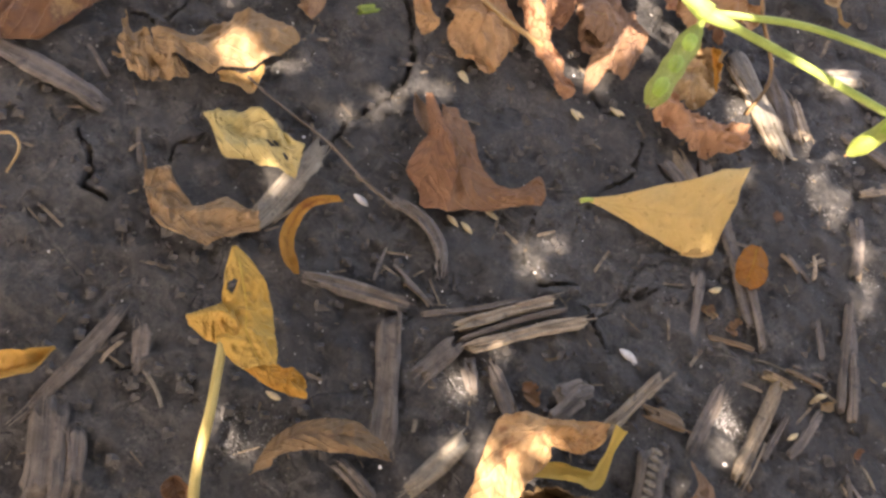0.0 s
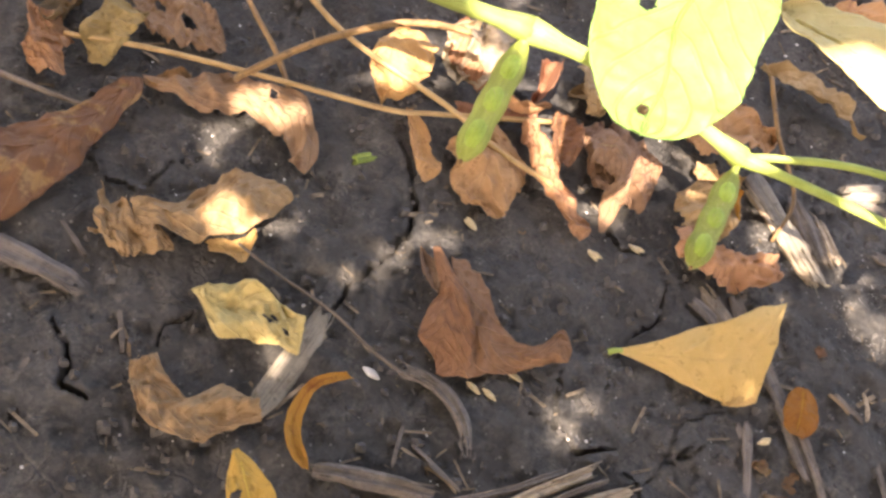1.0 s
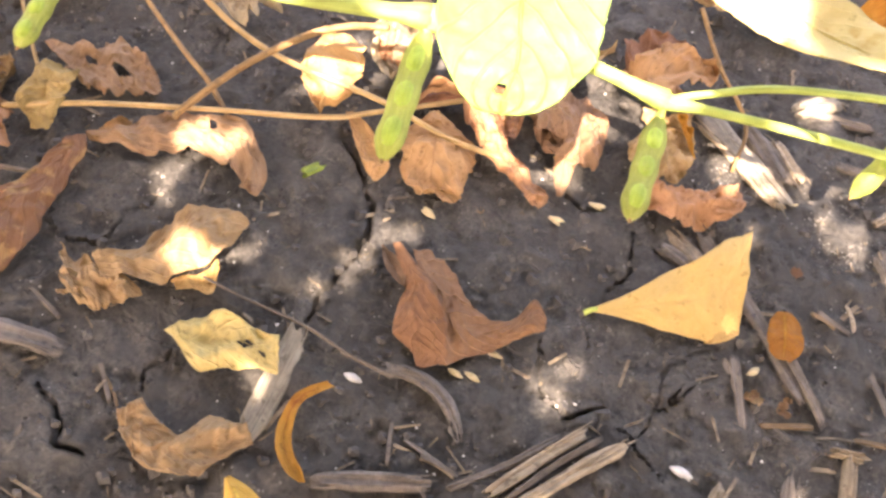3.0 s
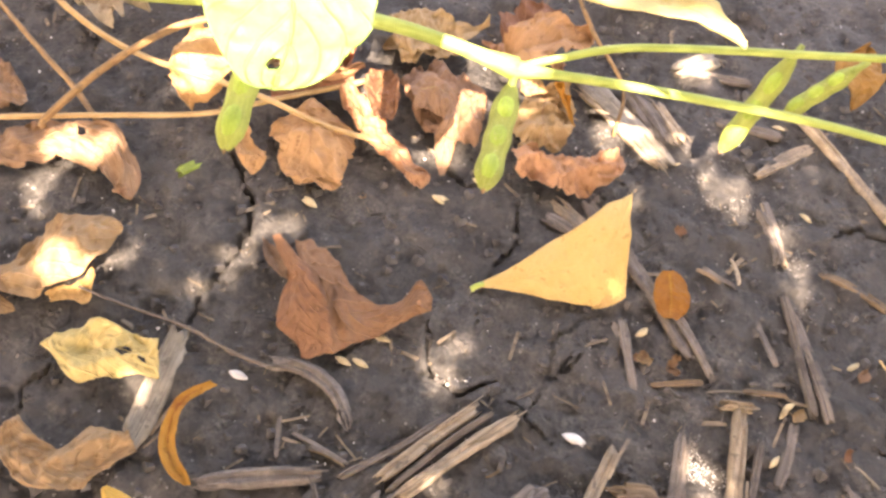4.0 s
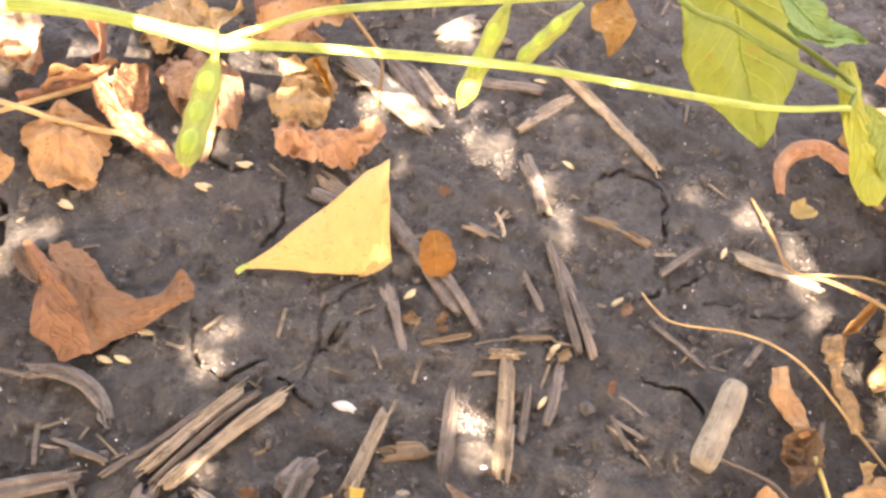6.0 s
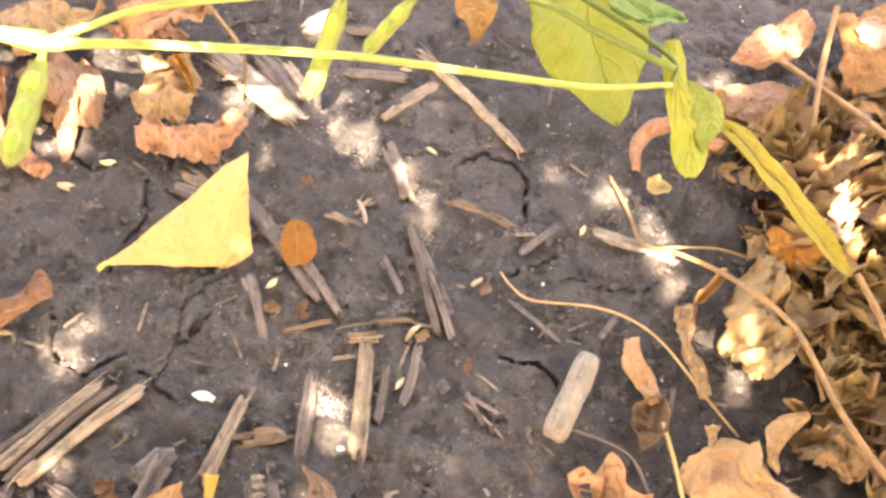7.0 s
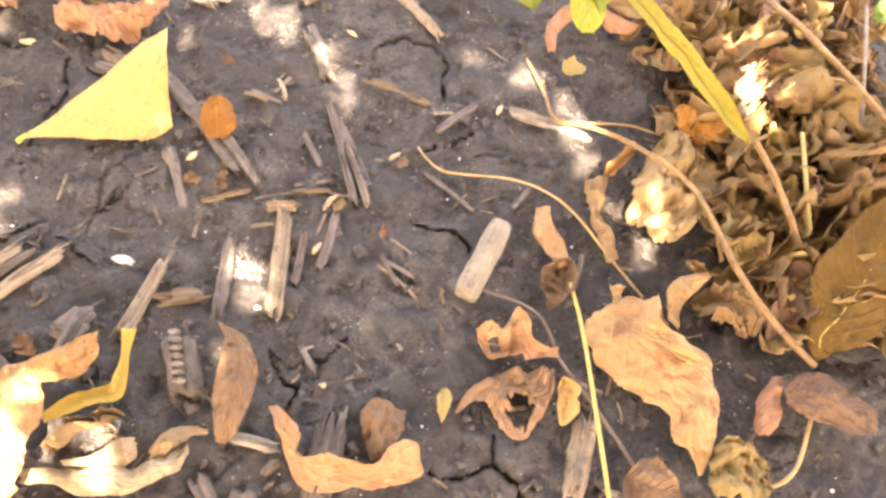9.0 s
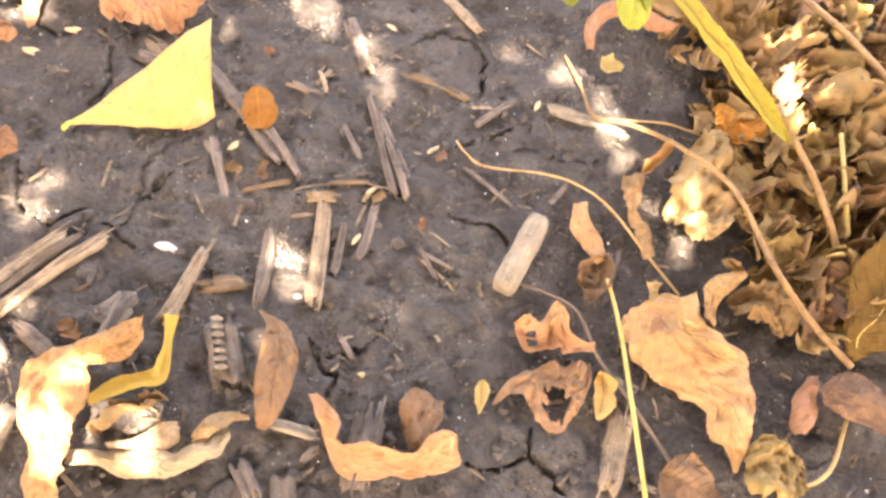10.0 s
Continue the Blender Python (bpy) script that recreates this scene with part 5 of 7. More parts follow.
straw("stalk_piece", (0.0870, 0.0970, 0.0000), (0.1050, 0.1230, 0.0000), 0.0040, TAN_STRAW, "slender split straw blade", height=0.003, bow=0.06, seed=38)
straw("stalk_piece", (0.0910, 0.0810, 0.0000), (0.1050, 0.0600, 0.0000), 0.0053, GREY_STRAW, "curled grey straw fragment", height=0.004, bow=0.05, seed=39)
straw("stalk_piece", (0.0370, 0.1330, 0.0000), (0.0550, 0.1490, 0.0000), 0.0089, PALE_STRAW, "short white bleached stalk bit in sun", height=0.008, seed=40)
straw("stalk_piece", (0.0620, 0.1150, 0.0000), (0.0920, 0.1200, 0.0000), 0.0044, GREY_STRAW, "grey stalk lying across soil", height=0.004, seed=41)
straw("stalk_piece", (0.0420, 0.1360, 0.0000), (0.0720, 0.1420, 0.0000), 0.0040, GREY_STRAW, "dark straw in shade of the stem", height=0.004, seed=42)
straw("stalk_piece", (0.1550, 0.0260, 0.0000), (0.1780, 0.0130, 0.0000), 0.0023, GREY_STRAW, "faint straw sliver in soil", height=0.002, seed=43)
straw("stalk_piece", (0.1840, 0.0660, 0.0000), (0.2210, 0.0620, 0.0000), 0.0055, PALE_STRAW, "bleached bark splinter in sun", height=0.004, seed=44)
straw("stalk_piece", (0.1450, -0.0780, 0.0000), (0.1450, -0.1140, 0.0000), 0.0110, GREY_STRAW, "grey ridged stalk under an orange leaf", height=0.006, seed=45)
straw("stalk_piece", (0.1110, -0.0950, 0.0000), (0.1290, -0.0950, 0.0000), 0.0049, PALE_STRAW, "pale straw joining two leaves", height=0.005, seed=46)
straw("stalk_piece", (0.2340, -0.0590, 0.0000), (0.2310, -0.0930, 0.0000), 0.0088, TAN_STRAW, "round tan stalk standing out of the soil", height=0.008, seed=47)
straw("stalk_piece", (0.1050, -0.1100, 0.0000), (0.1150, -0.1210, 0.0000), 0.0066, GREY_STRAW, "grey stalk end near dry leaves", height=0.005, seed=48)
straw("stalk_piece", (0.1210, -0.1100, 0.0000), (0.1250, -0.1210, 0.0000), 0.0101, GREY_STRAW, "broad grey stalk stub", height=0.006, seed=49)
straw("stalk_piece", (0.0093, -0.0890, 0.0), (0.0197, -0.0966, 0.0), 0.0051, GREY_STRAW, "weathered grey stalk partly under a leaf", height=0.005, seed=50)
straw("stalk_piece", (0.0498, -0.0639, 0.0), (0.0467, -0.0862, 0.0), 0.0078, GREY_STRAW, "dark grey stalk beside a yellow leaf", height=0.005, seed=51)
straw("stalk_piece", (0.0710, 0.0240, 0.0000), (0.0930, 0.0030, 0.0000), 0.0035, GREY_STRAW, "thin grey straw on soil", height=0.002, seed=52)
straw("stalk_piece", (0.0730, -0.0090, 0.0000), (0.0910, 0.0000, 0.0000), 0.0022, BARK, "thin brown twig fragment lying flat", height=0.002, seed=53)
straw("stalk_piece", (0.0127, 0.0497, 0.0), (0.0344, 0.0383, 0.0), 0.0073, TAN_STRAW, "broken tan stalk end beside the yellow leaf", height=0.004, seed=70)
straw("stalk_piece", (0.0118, 0.0414, 0.0), (0.0269, 0.0378, 0.0), 0.0041, GREY_STRAW, "grey splinter beside a broken stalk", height=0.003, seed=71)
straw("stalk_piece", (0.0217, 0.0733, 0.0), (0.0290, 0.0559, 0.0), 0.0021, GREY_STRAW, "thin grey straw standing behind the yellow leaf", height=0.002, seed=72)
straw("stalk_piece", (0.0029, 0.1076, 0.0), (0.0480, 0.0824, 0.0), 0.0059, TAN_STRAW, "long tan stalk slab in dappled sun", height=0.004, seed=73)
straw("stalk_piece", (0.0272, 0.1134, 0.0), (0.0527, 0.0966, 0.0), 0.0065, GREY_STRAW, "grey stalk slab beside a tan one", height=0.004, seed=74)
straw("stalk_piece", (0.0859, 0.0947, 0.0), (0.1052, 0.1210, 0.0), 0.0035, TAN_STRAW, "split straw blade with a frayed end", height=0.003, seed=75)
straw("stalk_piece", (0.0706, -0.0535, 0.0), (0.0879, -0.0464, 0.0), 0.0052, BARK, "brown crumbling stalk fragment", height=0.003, seed=76)
straw("stalk_piece", (0.0739, -0.0508, 0.0), (0.0853, -0.0465, 0.0), 0.0047, BARK, "pinkish brown crumbling stalk fragment", height=0.003, seed=77)
straw("stalk_piece", (0.0428, -0.0752, 0.0), (0.0506, -0.0607, 0.0), 0.0088, GREY_STRAW, "wide weathered stalk end in soil", height=0.004, seed=78)
# the ribbed cob piece and the round pale tube
cob = straw("cob_piece", (0.0820, -0.0620, 0.0000), (0.0950, -0.0860, 0.0000), 0.0123, GREY_STRAW, "dark ribbed cob piece with pale teeth", height=0.010, category="cob", group="", seed=54)
for k in range(7):
    tooth = tube_mesh(np.array([(0, 0, 0), (0.002, 0.0006, 0.0004), (0.0042, 0.0010, 0)]), [0.0006, 0.0011, 0.0005], 7)
    ob = part("tooth", tooth, PALE_STRAW, cob, "pale tooth" if k == 0 else "")
    ob.location = Vector((0.0810, -0.0650, 0.0000)) * (1 - k / 6.5) + Vector((0.0890, -0.0830, 0.0000)) * (k / 6.5) - cob.location + Vector((0, 0, 0.006))


def hollow_piece(a, b, r, label):
    a, b = rest(a, r * 0.75), rest(b, r * 0.75)
    thing = root("stem_section", a, label, "crop residue")
    d = b - a
    line = np.array([d * t for t in np.linspace(0, 1, 14)])
    radii = r * (1 + 0.07 * vnoise(np.arange(14) * 0.7, 2.0, 4)) * (1 - 0.22 * np.abs(np.linspace(-1, 1, 14)) ** 10)
    part("rind", tube_mesh(line, radii, 20, 0.07, 0.97, 5), TUBE, thing)
    part("pith", tube_mesh(np.array([-d * 0.006, d * 0.02]), r * 0.7, 12, 0.1, 0.85, 6), TAN_STRAW, thing, "crumbly brown pith")


hollow_piece((0.1900, 0.0090, 0.0000), (0.1810, -0.0250, 0.0000), 0.0050, "pale round stem section cut at both ends")

# ---- twigs, tendrils and dry stems ----
stem("twig", [(-0.1320, -0.0660, 0.0040), (-0.1140, -0.0650, 0.0030), (-0.0890, -0.0630, 0.0040), (-0.0700, -0.0640, 0.0030), (-0.0550, -0.0630, 0.0020)], 0.0006, 0.0009, GREY_TWIG, "thin grey twig lying across the crack", "twig")
stem("twig", [(0.1840, -0.0200, 0.0030), (0.2090, -0.0250, 0.0040), (0.2210, -0.0410, 0.0030), (0.2340, -0.0540, 0.0030), (0.2540, -0.0750, 0.0020)], 0.0008, 0.0009, GREY_TWIG, "bent grey twig beside a yellow stalk", "twig")
stem("fallen_twig", [(0.1500, 0.0370, 0.0020), (0.1550, 0.0310, 0.0040), (0.1640, 0.0270, 0.0040), (0.1880, 0.0300, 0.0040), (0.2040, 0.0280, 0.0050), (0.2180, 0.0210, 0.0050), (0.2350, 0.0050, 0.0040), (0.2500, -0.0070, 0.0020)], 0.0005, 0.0007, TAN_STEM, "long wavy tan tendril over the soil")
stem("fallen_twig", [(0.1870, 0.0930, 0.0030), (0.1970, 0.0750, 0.0060), (0.2030, 0.0590, 0.0120), (0.2160, 0.0550, 0.0180), (0.2350, 0.0450, 0.0260), (0.2580, 0.0300, 0.0280), (0.2770, 0.0030, 0.0240), (0.2960, -0.0140, 0.0170), (0.3140, -0.0240, 0.0100)], 0.0008, 0.0015, BROWN_STEM, "long brown leaf stalk arching over the litter")
stem("fallen_twig", [(0.2050, 0.0590, 0.0100), (0.2220, 0.0640, 0.0100), (0.2360, 0.0680, 0.0080), (0.2510, 0.0680, 0.0060)], 0.0006, 0.0007, TAN_STEM, "thin pale side stalk")
stem("fallen_twig", [(0.2200, -0.0100, 0.0060), (0.2270, -0.0300, 0.0080), (0.2350, -0.0590, 0.0080), (0.2450, -0.0900, 0.0040), (0.2490, -0.1020, 0.0010)], 0.0009, 0.0011, YELLOW_STEM, "straight yellow leaf stalk")
stem("fallen_twig", [(-0.2460, -0.0460, 0.0060), (-0.2160, -0.0270, 0.0080), (-0.1740, -0.0070, 0.0100), (-0.1310, 0.0140, 0.0100), (-0.1150, 0.0300, 0.0080), (-0.0790, 0.0660, 0.0050)], 0.0013, 0.0013, TAN_STEM, "long tan dry stem over fallen leaves")
stem("fallen_twig", [(-0.1990, 0.0260, 0.0400), (-0.1770, 0.0220, 0.0300), (-0.1540, 0.0230, 0.0220), (-0.1130, 0.0320, 0.0140), (-0.0840, 0.0340, 0.0100), (-0.0600, 0.0380, 0.0080)], 0.0014, 0.0013, TAN_STEM, "slender tan stem crossing others")
stem("fallen_twig", [(-0.1150, 0.0390, 0.0500), (-0.1300, 0.0330, 0.0460), (-0.1440, 0.0240, 0.0400), (-0.1630, 0.0060, 0.0280), (-0.1790, -0.0140, 0.0140), (-0.1840, -0.0140, 0.0060)], 0.0016, 0.0017, BROWN_STEM, "brown arched leaf stalk")
stem("fallen_twig", [(-0.2450, 0.0330, 0.0300), (-0.2330, 0.0260, 0.0240), (-0.2010, 0.0130, 0.0140), (-0.1810, 0.0050, 0.0100), (-0.1660, -0.0030, 0.0060)], 0.0013, 0.0014, BROWN_STEM, "brown dry stalk ending on a leaf")
stem("fallen_twig", [(-0.2530, -0.0760, 0.0030), (-0.2350, -0.0700, 0.0040), (-0.2180, -0.0630, 0.0030)], 0.0016, 0.0012, GREY_TWIG, "grey straw stem at the edge of the leaves")
stem("fallen_twig", [(-0.2830, 0.0060, 0.0100), (-0.2590, -0.0140, 0.0080), (-0.2460, -0.0250, 0.0040)], 0.0009, 0.0010, TAN_STEM, "thin pale upright stalk")
stem("fallen_twig", [(-0.0180, 0.1380, 0.0300), (0.0000, 0.1210, 0.0220), (0.0210, 0.1050, 0.0140), (0.0250, 0.0880, 0.0030)], 0.0012, 0.0009, BROWN_STEM, "brown bent stalk crossing the green stem")
stem("fallen_twig", [(-0.1760, -0.1530, 0.0020), (-0.1700, -0.1470, 0.0040), (-0.1630, -0.1490, 0.0040), (-0.1590, -0.1580, 0.0020)], 0.0007, 0.0006, TAN_STEM, "small curled tan tendril")
stem("fallen_twig", [(0.2700, 0.1880, 0.0340), (0.2680, 0.1630, 0.0260), (0.2670, 0.1370, 0.0200), (0.2690, 0.1130, 0.0140), (0.2770, 0.0890, 0.0060)], 0.0016, 0.0015, BROWN_STEM, "tall brown curved stalk among the litter")
stem("fallen_twig", [(0.2540, 0.1700, 0.0140), (0.2920, 0.1340, 0.0240), (0.3140, 0.1110, 0.0260), (0.3490, 0.0790, 0.0220)], 0.0017, 0.0019, BROWN_STEM, "thick brown stalk lying across dead leaves")
stem("fallen_twig", [(0.2940, 0.1590, 0.0160), (0.3220, 0.1680, 0.0180), (0.3640, 0.1840, 0.0180)], 0.0014, 0.0014, PALE_STRAW, "straight pale stalk lying over leaves")
stem("fallen_twig", [(0.3290, 0.1680, 0.0140), (0.3190, 0.1480, 0.0060)], 0.0008, 0.0008, PALE_STRAW, "thin white straw lying among dead leaves")
stem("fallen_twig", [(0.3330, 0.1520, 0.0220), (0.3310, 0.1160, 0.0220), (0.3320, 0.0840, 0.0160)], 0.0010, 0.0010, PALE_STRAW, "thin white upright straw")
stem("fallen_twig", [(0.3020, 0.0710, 0.0240), (0.3030, 0.0480, 0.0240), (0.3080, 0.0270, 0.0180)], 0.0010, 0.0011, YELLOW_STEM, "thin yellow stalk among litter")
stem("fallen_twig", [(0.2790, 0.0550, 0.0320), (0.2890, 0.0430, 0.0270), (0.2970, 0.0310, 0.0220), (0.3070, 0.0180, 0.0140)], 0.0014, 0.0016, BROWN_STEM, "brown stalk below the yellow strap leaf")
stem("fallen_twig", [(0.3150, -0.0430, 0.0060), (0.3100, -0.0620, 0.0060), (0.3030, -0.0700, 0.0040), (0.2980, -0.0690, 0.0020)], 0.0009, 0.0009, TAN_STEM, "curved pale stalk under a brown leaf")
stem("fallen_twig", [(0.2940, 0.1220, 0.0140), (0.3130, 0.1040, 0.0180), (0.3290, 0.1000, 0.0160)], 0.0008, 0.0009, GREY_TWIG, "grey stalk under the litter")
stem("fallen_twig", [(0.2920, 0.1080, 0.0180), (0.3120, 0.1070, 0.0200), (0.3330, 0.1100, 0.0180)], 0.0007, 0.0007, TAN_STEM, "pale straw in the litter")

# ---- dry leaves round the lower stalks ----
loft_leaf("fallen_leaf", [(0.0488, -0.0905, 0.0140, 0.0048, -57, 0), (0.0460, -0.0942, 0.0140, 0.0098, -31, 0), (0.0425, -0.1028, 0.0140, 0.0122, -27, 0), (0.0433, -0.1123, 0.0140, 0.0115, -17, 0), (0.0463, -0.1205, 0.0140, 0.0092, -9, 0), (0.0478, -0.1273, 0.0110, 0.0078, -4, 7), (0.0502, -0.1367, 0.0080, 0.0053, 10, 11), (0.0506, -0.1470, 0.0045, 0.0054, 8, 5)], HONEY, "large golden drooping leaf in bright sun", "leaf", curl=-30, crumple=0.0022, ragged=0.05, seed=100,
          lobes=[([(0.0470, -0.0924, 0.0150, 0.0050, -46, 0), (0.0528, -0.0869, 0.0150, 0.0054, -52, 0), (0.0590, -0.0827, 0.0150, 0.0055, -54, 0), (0.0630, -0.0770, 0.0150, 0.0040, -64, 0)], GOLD, dict(curl=-25, crumple=0.002, ragged=0.05, seed=102))])
loft_leaf("fallen_leaf", [(0.0677, -0.0673, 0.0060, 0.0027, 13, 0), (0.0698, -0.0763, 0.0060, 0.0014, 6, 0), (0.0712, -0.0837, 0.0060, 0.0022, 1, 0), (0.0716, -0.0900, 0.0060, 0.0033, -39, 0), (0.0660, -0.0928, 0.0060, 0.0027, -59, 0), (0.0587, -0.0970, 0.0060, 0.0029, -59, 0), (0.0525, -0.1040, 0.0060, 0.0016, -41, 0)], EGG, "narrow yellow bent leaf strip", "leaf", curl=40, crumple=0.001, ragged=0.04, seed=106)
loft_leaf("dry_leaf", [(0.0530, -0.1234, 0.0050, 0.0029, -58, 0), (0.0608, -0.1205, 0.0050, 0.0030, -51, 0), (0.0698, -0.1206, 0.0050, 0.0042, -62, 0), (0.0793, -0.1180, 0.0050, 0.0050, -64, 0), (0.0867, -0.1172, 0.0050, 0.0034, -77, 0), (0.0918, -0.1127, 0.0050, 0.0038, -63, 0), (0.0973, -0.1077, 0.0050, 0.0042, -58, 0), (0.0999, -0.1015, 0.0050, 0.0026, -54, 0)], PALE, "bleached leaf scroll on soil", "dry leaf", curl=-50, crumple=0.003, ragged=0.07, seed=108,
          lobes=[([(0.0637, -0.1159, 0.0070, 0.0010, -42, 0), (0.0708, -0.1134, 0.0070, 0.0016, -69, 0), (0.0794, -0.1096, 0.0070, 0.0039, -63, 0), (0.0850, -0.1060, 0.0070, 0.0032, -58, 0)], PALE, dict(curl=-40, crumple=0.002, ragged=0.08, seed=109))])
loft_leaf("dry_leaf", [(0.0903, -0.1082, 0.0060, 0.0026, -60, 0), (0.0951, -0.1011, 0.0060, 0.0038, -57, 0), (0.1000, -0.0967, 0.0060, 0.0019, -57, 0), (0.1052, -0.0955, 0.0060, 0.0006, -63, 0)], TAN, "tan twisted leaf strip", "dry leaf", curl=-45, crumple=0.003, ragged=0.08, seed=110)
leaf("dry_leaf", (0.0580, -0.1130, 0.0030), (0.0770, -0.0950, 0.0060), 0.0154, BROWN, "grey shrivelled leaf with torn fibres", fold=30, curl=30, crumple=0.007, ragged=0.3, shape="block", seed=112)
loft_leaf("dry_leaf", [(0.0970, -0.0565, 0.0030, 0.0013, -4, 0), (0.1034, -0.0615, 0.0080, 0.0030, 29, 0), (0.1067, -0.0669, 0.0080, 0.0053, 15, 0), (0.1089, -0.0749, 0.0080, 0.0071, 15, 0), (0.1103, -0.0850, 0.0080, 0.0060, 15, 0), (0.1109, -0.0930, 0.0080, 0.0042, 14, 0), (0.1097, -0.0978, 0.0030, 0.0018, 2, 0)], UMBER, "brown arched leaf with a pointed end", "dry leaf", curl=-38, crumple=0.0016, ragged=0.04, seed=114)
loft_leaf("dry_leaf", [(0.1238, -0.0822, 0.0060, 0.0015, 18, 0), (0.1290, -0.0864, 0.0075, 0.0035, 4, 25), (0.1329, -0.0909, 0.0070, 0.0048, 6, 39), (0.1358, -0.0966, 0.0075, 0.0050, 10, 63), (0.1426, -0.0990, 0.0070, 0.0069, 70, 47), (0.1513, -0.0986, 0.0065, 0.0068, 97, 42), (0.1602, -0.0978, 0.0055, 0.0055, 107, 39), (0.1673, -0.0931, 0.0065, 0.0069, 106, 41), (0.1728, -0.0900, 0.0075, 0.0075, 111, 37), (0.1762, -0.0879, 0.0065, 0.0044, 115, 35)], APRICOT, "orange tan curled leaf bent like a bowl", "dry leaf", curl=18, crumple=0.0015, ragged=0.03, seed=116)
loft_leaf("dry_leaf", [(0.1549, -0.0823, 0.0050, 0.0051, -66, 0), (0.1592, -0.0819, 0.0050, 0.0098, -78, 0), (0.1642, -0.0800, 0.0050, 0.0088, -78, 0), (0.1691, -0.0769, 0.0050, 0.0033, -82, 0)], UMBER, "tan leaf half behind an orange leaf", "dry leaf", curl=-35, crumple=0.002, ragged=0.06, seed=118)
loft_leaf("dry_leaf", [(0.1884, -0.0397, 0.0060, 0.0022, -69, 0), (0.1929, -0.0403, 0.0060, 0.0066, -75, 0), (0.1988, -0.0411, 0.0060, 0.0058, -78, 0), (0.2031, -0.0368, 0.0060, 0.0089, -77, 0), (0.2089, -0.0407, 0.0060, 0.0036, -76, 0), (0.2150, -0.0400, 0.0060, 0.0017, -82, 0), (0.2194, -0.0388, 0.0060, 0.0018, -82, 0)], APRICOT, "orange crumpled leaf scrap", "dry leaf", curl=45, crumple=0.0035, ragged=0.06, holes=[(0.24, 0.1, 0.0022)], seed=120)
loft_leaf("dry_leaf", [(0.1861, -0.0699, 0.0040, 0.0004, -13, 0), (0.1910, -0.0623, 0.0040, 0.0026, -68, 0), (0.1979, -0.0599, 0.0040, 0.0064, -85, 0), (0.2028, -0.0607, 0.0040, 0.0117, -85, 0), (0.2091, -0.0606, 0.0040, 0.0131, -81, 0), (0.2142, -0.0572, 0.0040, 0.0100, -79, 0), (0.2190, -0.0490, 0.0040, 0.0043, -82, 0)], TAN, "ragged brown leaf with a large hole", "dry leaf", curl=-22, crumple=0.003, ragged=0.07, holes=[(0.66, 0.25, 0.0058)], seed=122, rib=False)
leaf("fallen_leaf", (0.1800, -0.0630, 0.0020), (0.1820, -0.0740, 0.0020), 0.0053, LEMON, "small pale yellow leaf chip", "leaf", fold=15, crumple=0.001, seed=124)
leaf("fallen_leaf", (0.2240, -0.0480, 0.0020), (0.2250, -0.0650, 0.0020), 0.0079, YELLOW, "small yellow leaf chip beside a stalk", "leaf", fold=15, crumple=0.002, shape="block", seed=126)
loft_leaf("fallen_leaf", [(0.2350, -0.0176, 0.0090, 0.0087, 38, 0), (0.2412, -0.0213, 0.0090, 0.0162, 34, 0), (0.2474, -0.0298, 0.0095, 0.0152, 27, 13), (0.2562, -0.0373, 0.0095, 0.0165, 27, 16), (0.2622, -0.0429, 0.0085, 0.0150, 22, 17), (0.2697, -0.0495, 0.0080, 0.0097, 17, 24), (0.2722, -0.0594, 0.0065, 0.0074, 15, 20), (0.2753, -0.0643, 0.0045, 0.0036, -1, 25), (0.2764, -0.0718, 0.0030, 0.0007, 30, 0)], HONEY, "large golden tan leaf with ragged edge", "leaf", curl=-24, crumple=0.0016, ragged=0.07, seed=128,
          lobes=[([(0.2379, -0.0073, 0.0080, 0.0035, 16, 0), (0.2384, -0.0116, 0.0080, 0.0020, 15, 0), (0.2404, -0.0166, 0.0080, 0.0039, 15, 0)], HONEY, dict(curl=20, crumple=0.001, ragged=0.08, seed=131)),
                 ([(0.2485, -0.0139, 0.0180, 0.0038, 27, 32), (0.2496, -0.0236, 0.0190, 0.0047, -3, 39), (0.2580, -0.0292, 0.0175, 0.0060, -1, 15), (0.2683, -0.0352, 0.0145, 0.0054, -13, 5)], HONEY, dict(curl=-45, crumple=0.002, ragged=0.05, seed=130)),
                 ([(0.2728, 0.0050, 0.0100, 0.0015, -37, 0), (0.2657, -0.0005, 0.0100, 0.0039, -51, 0), (0.2608, -0.0066, 0.0100, 0.0047, -52, 0), (0.2600, -0.0125, 0.0100, 0.0052, -48, 0), (0.2602, -0.0192, 0.0100, 0.0025, -34, 0)], HONEY, dict(curl=-55, crumple=0.0015, ragged=0.05, seed=132))])
loft_leaf("dry_leaf", [(0.2046, 0.0206, 0.0060, 0.0030, 29, 0), (0.2061, 0.0125, 0.0060, 0.0038, 26, 0), (0.2107, 0.0060, 0.0060, 0.0040, 25, 0), (0.2144, 0.0004, 0.0060, 0.0034, 26, 0), (0.2167, -0.0032, 0.0060, 0.0016, 29, 0)], APRICOT, "narrow orange twisted leaf roll", "dry leaf", curl=-65, crumple=0.003, ragged=0.06, seed=134)
loft_leaf("dry_leaf", [(0.2690, -0.0067, 0.0060, 0.0036, -68, 0), (0.2752, -0.0056, 0.0060, 0.0077, -82, 0), (0.2843, -0.0066, 0.0060, 0.0100, -84, 0), (0.2939, -0.0083, 0.0060, 0.0058, -82, 0)], LITTER, "dull tan shrivelled leaf at the edge of the litter", "dry leaf", curl=-25, crumple=0.0045, ragged=0.12, seed=135)
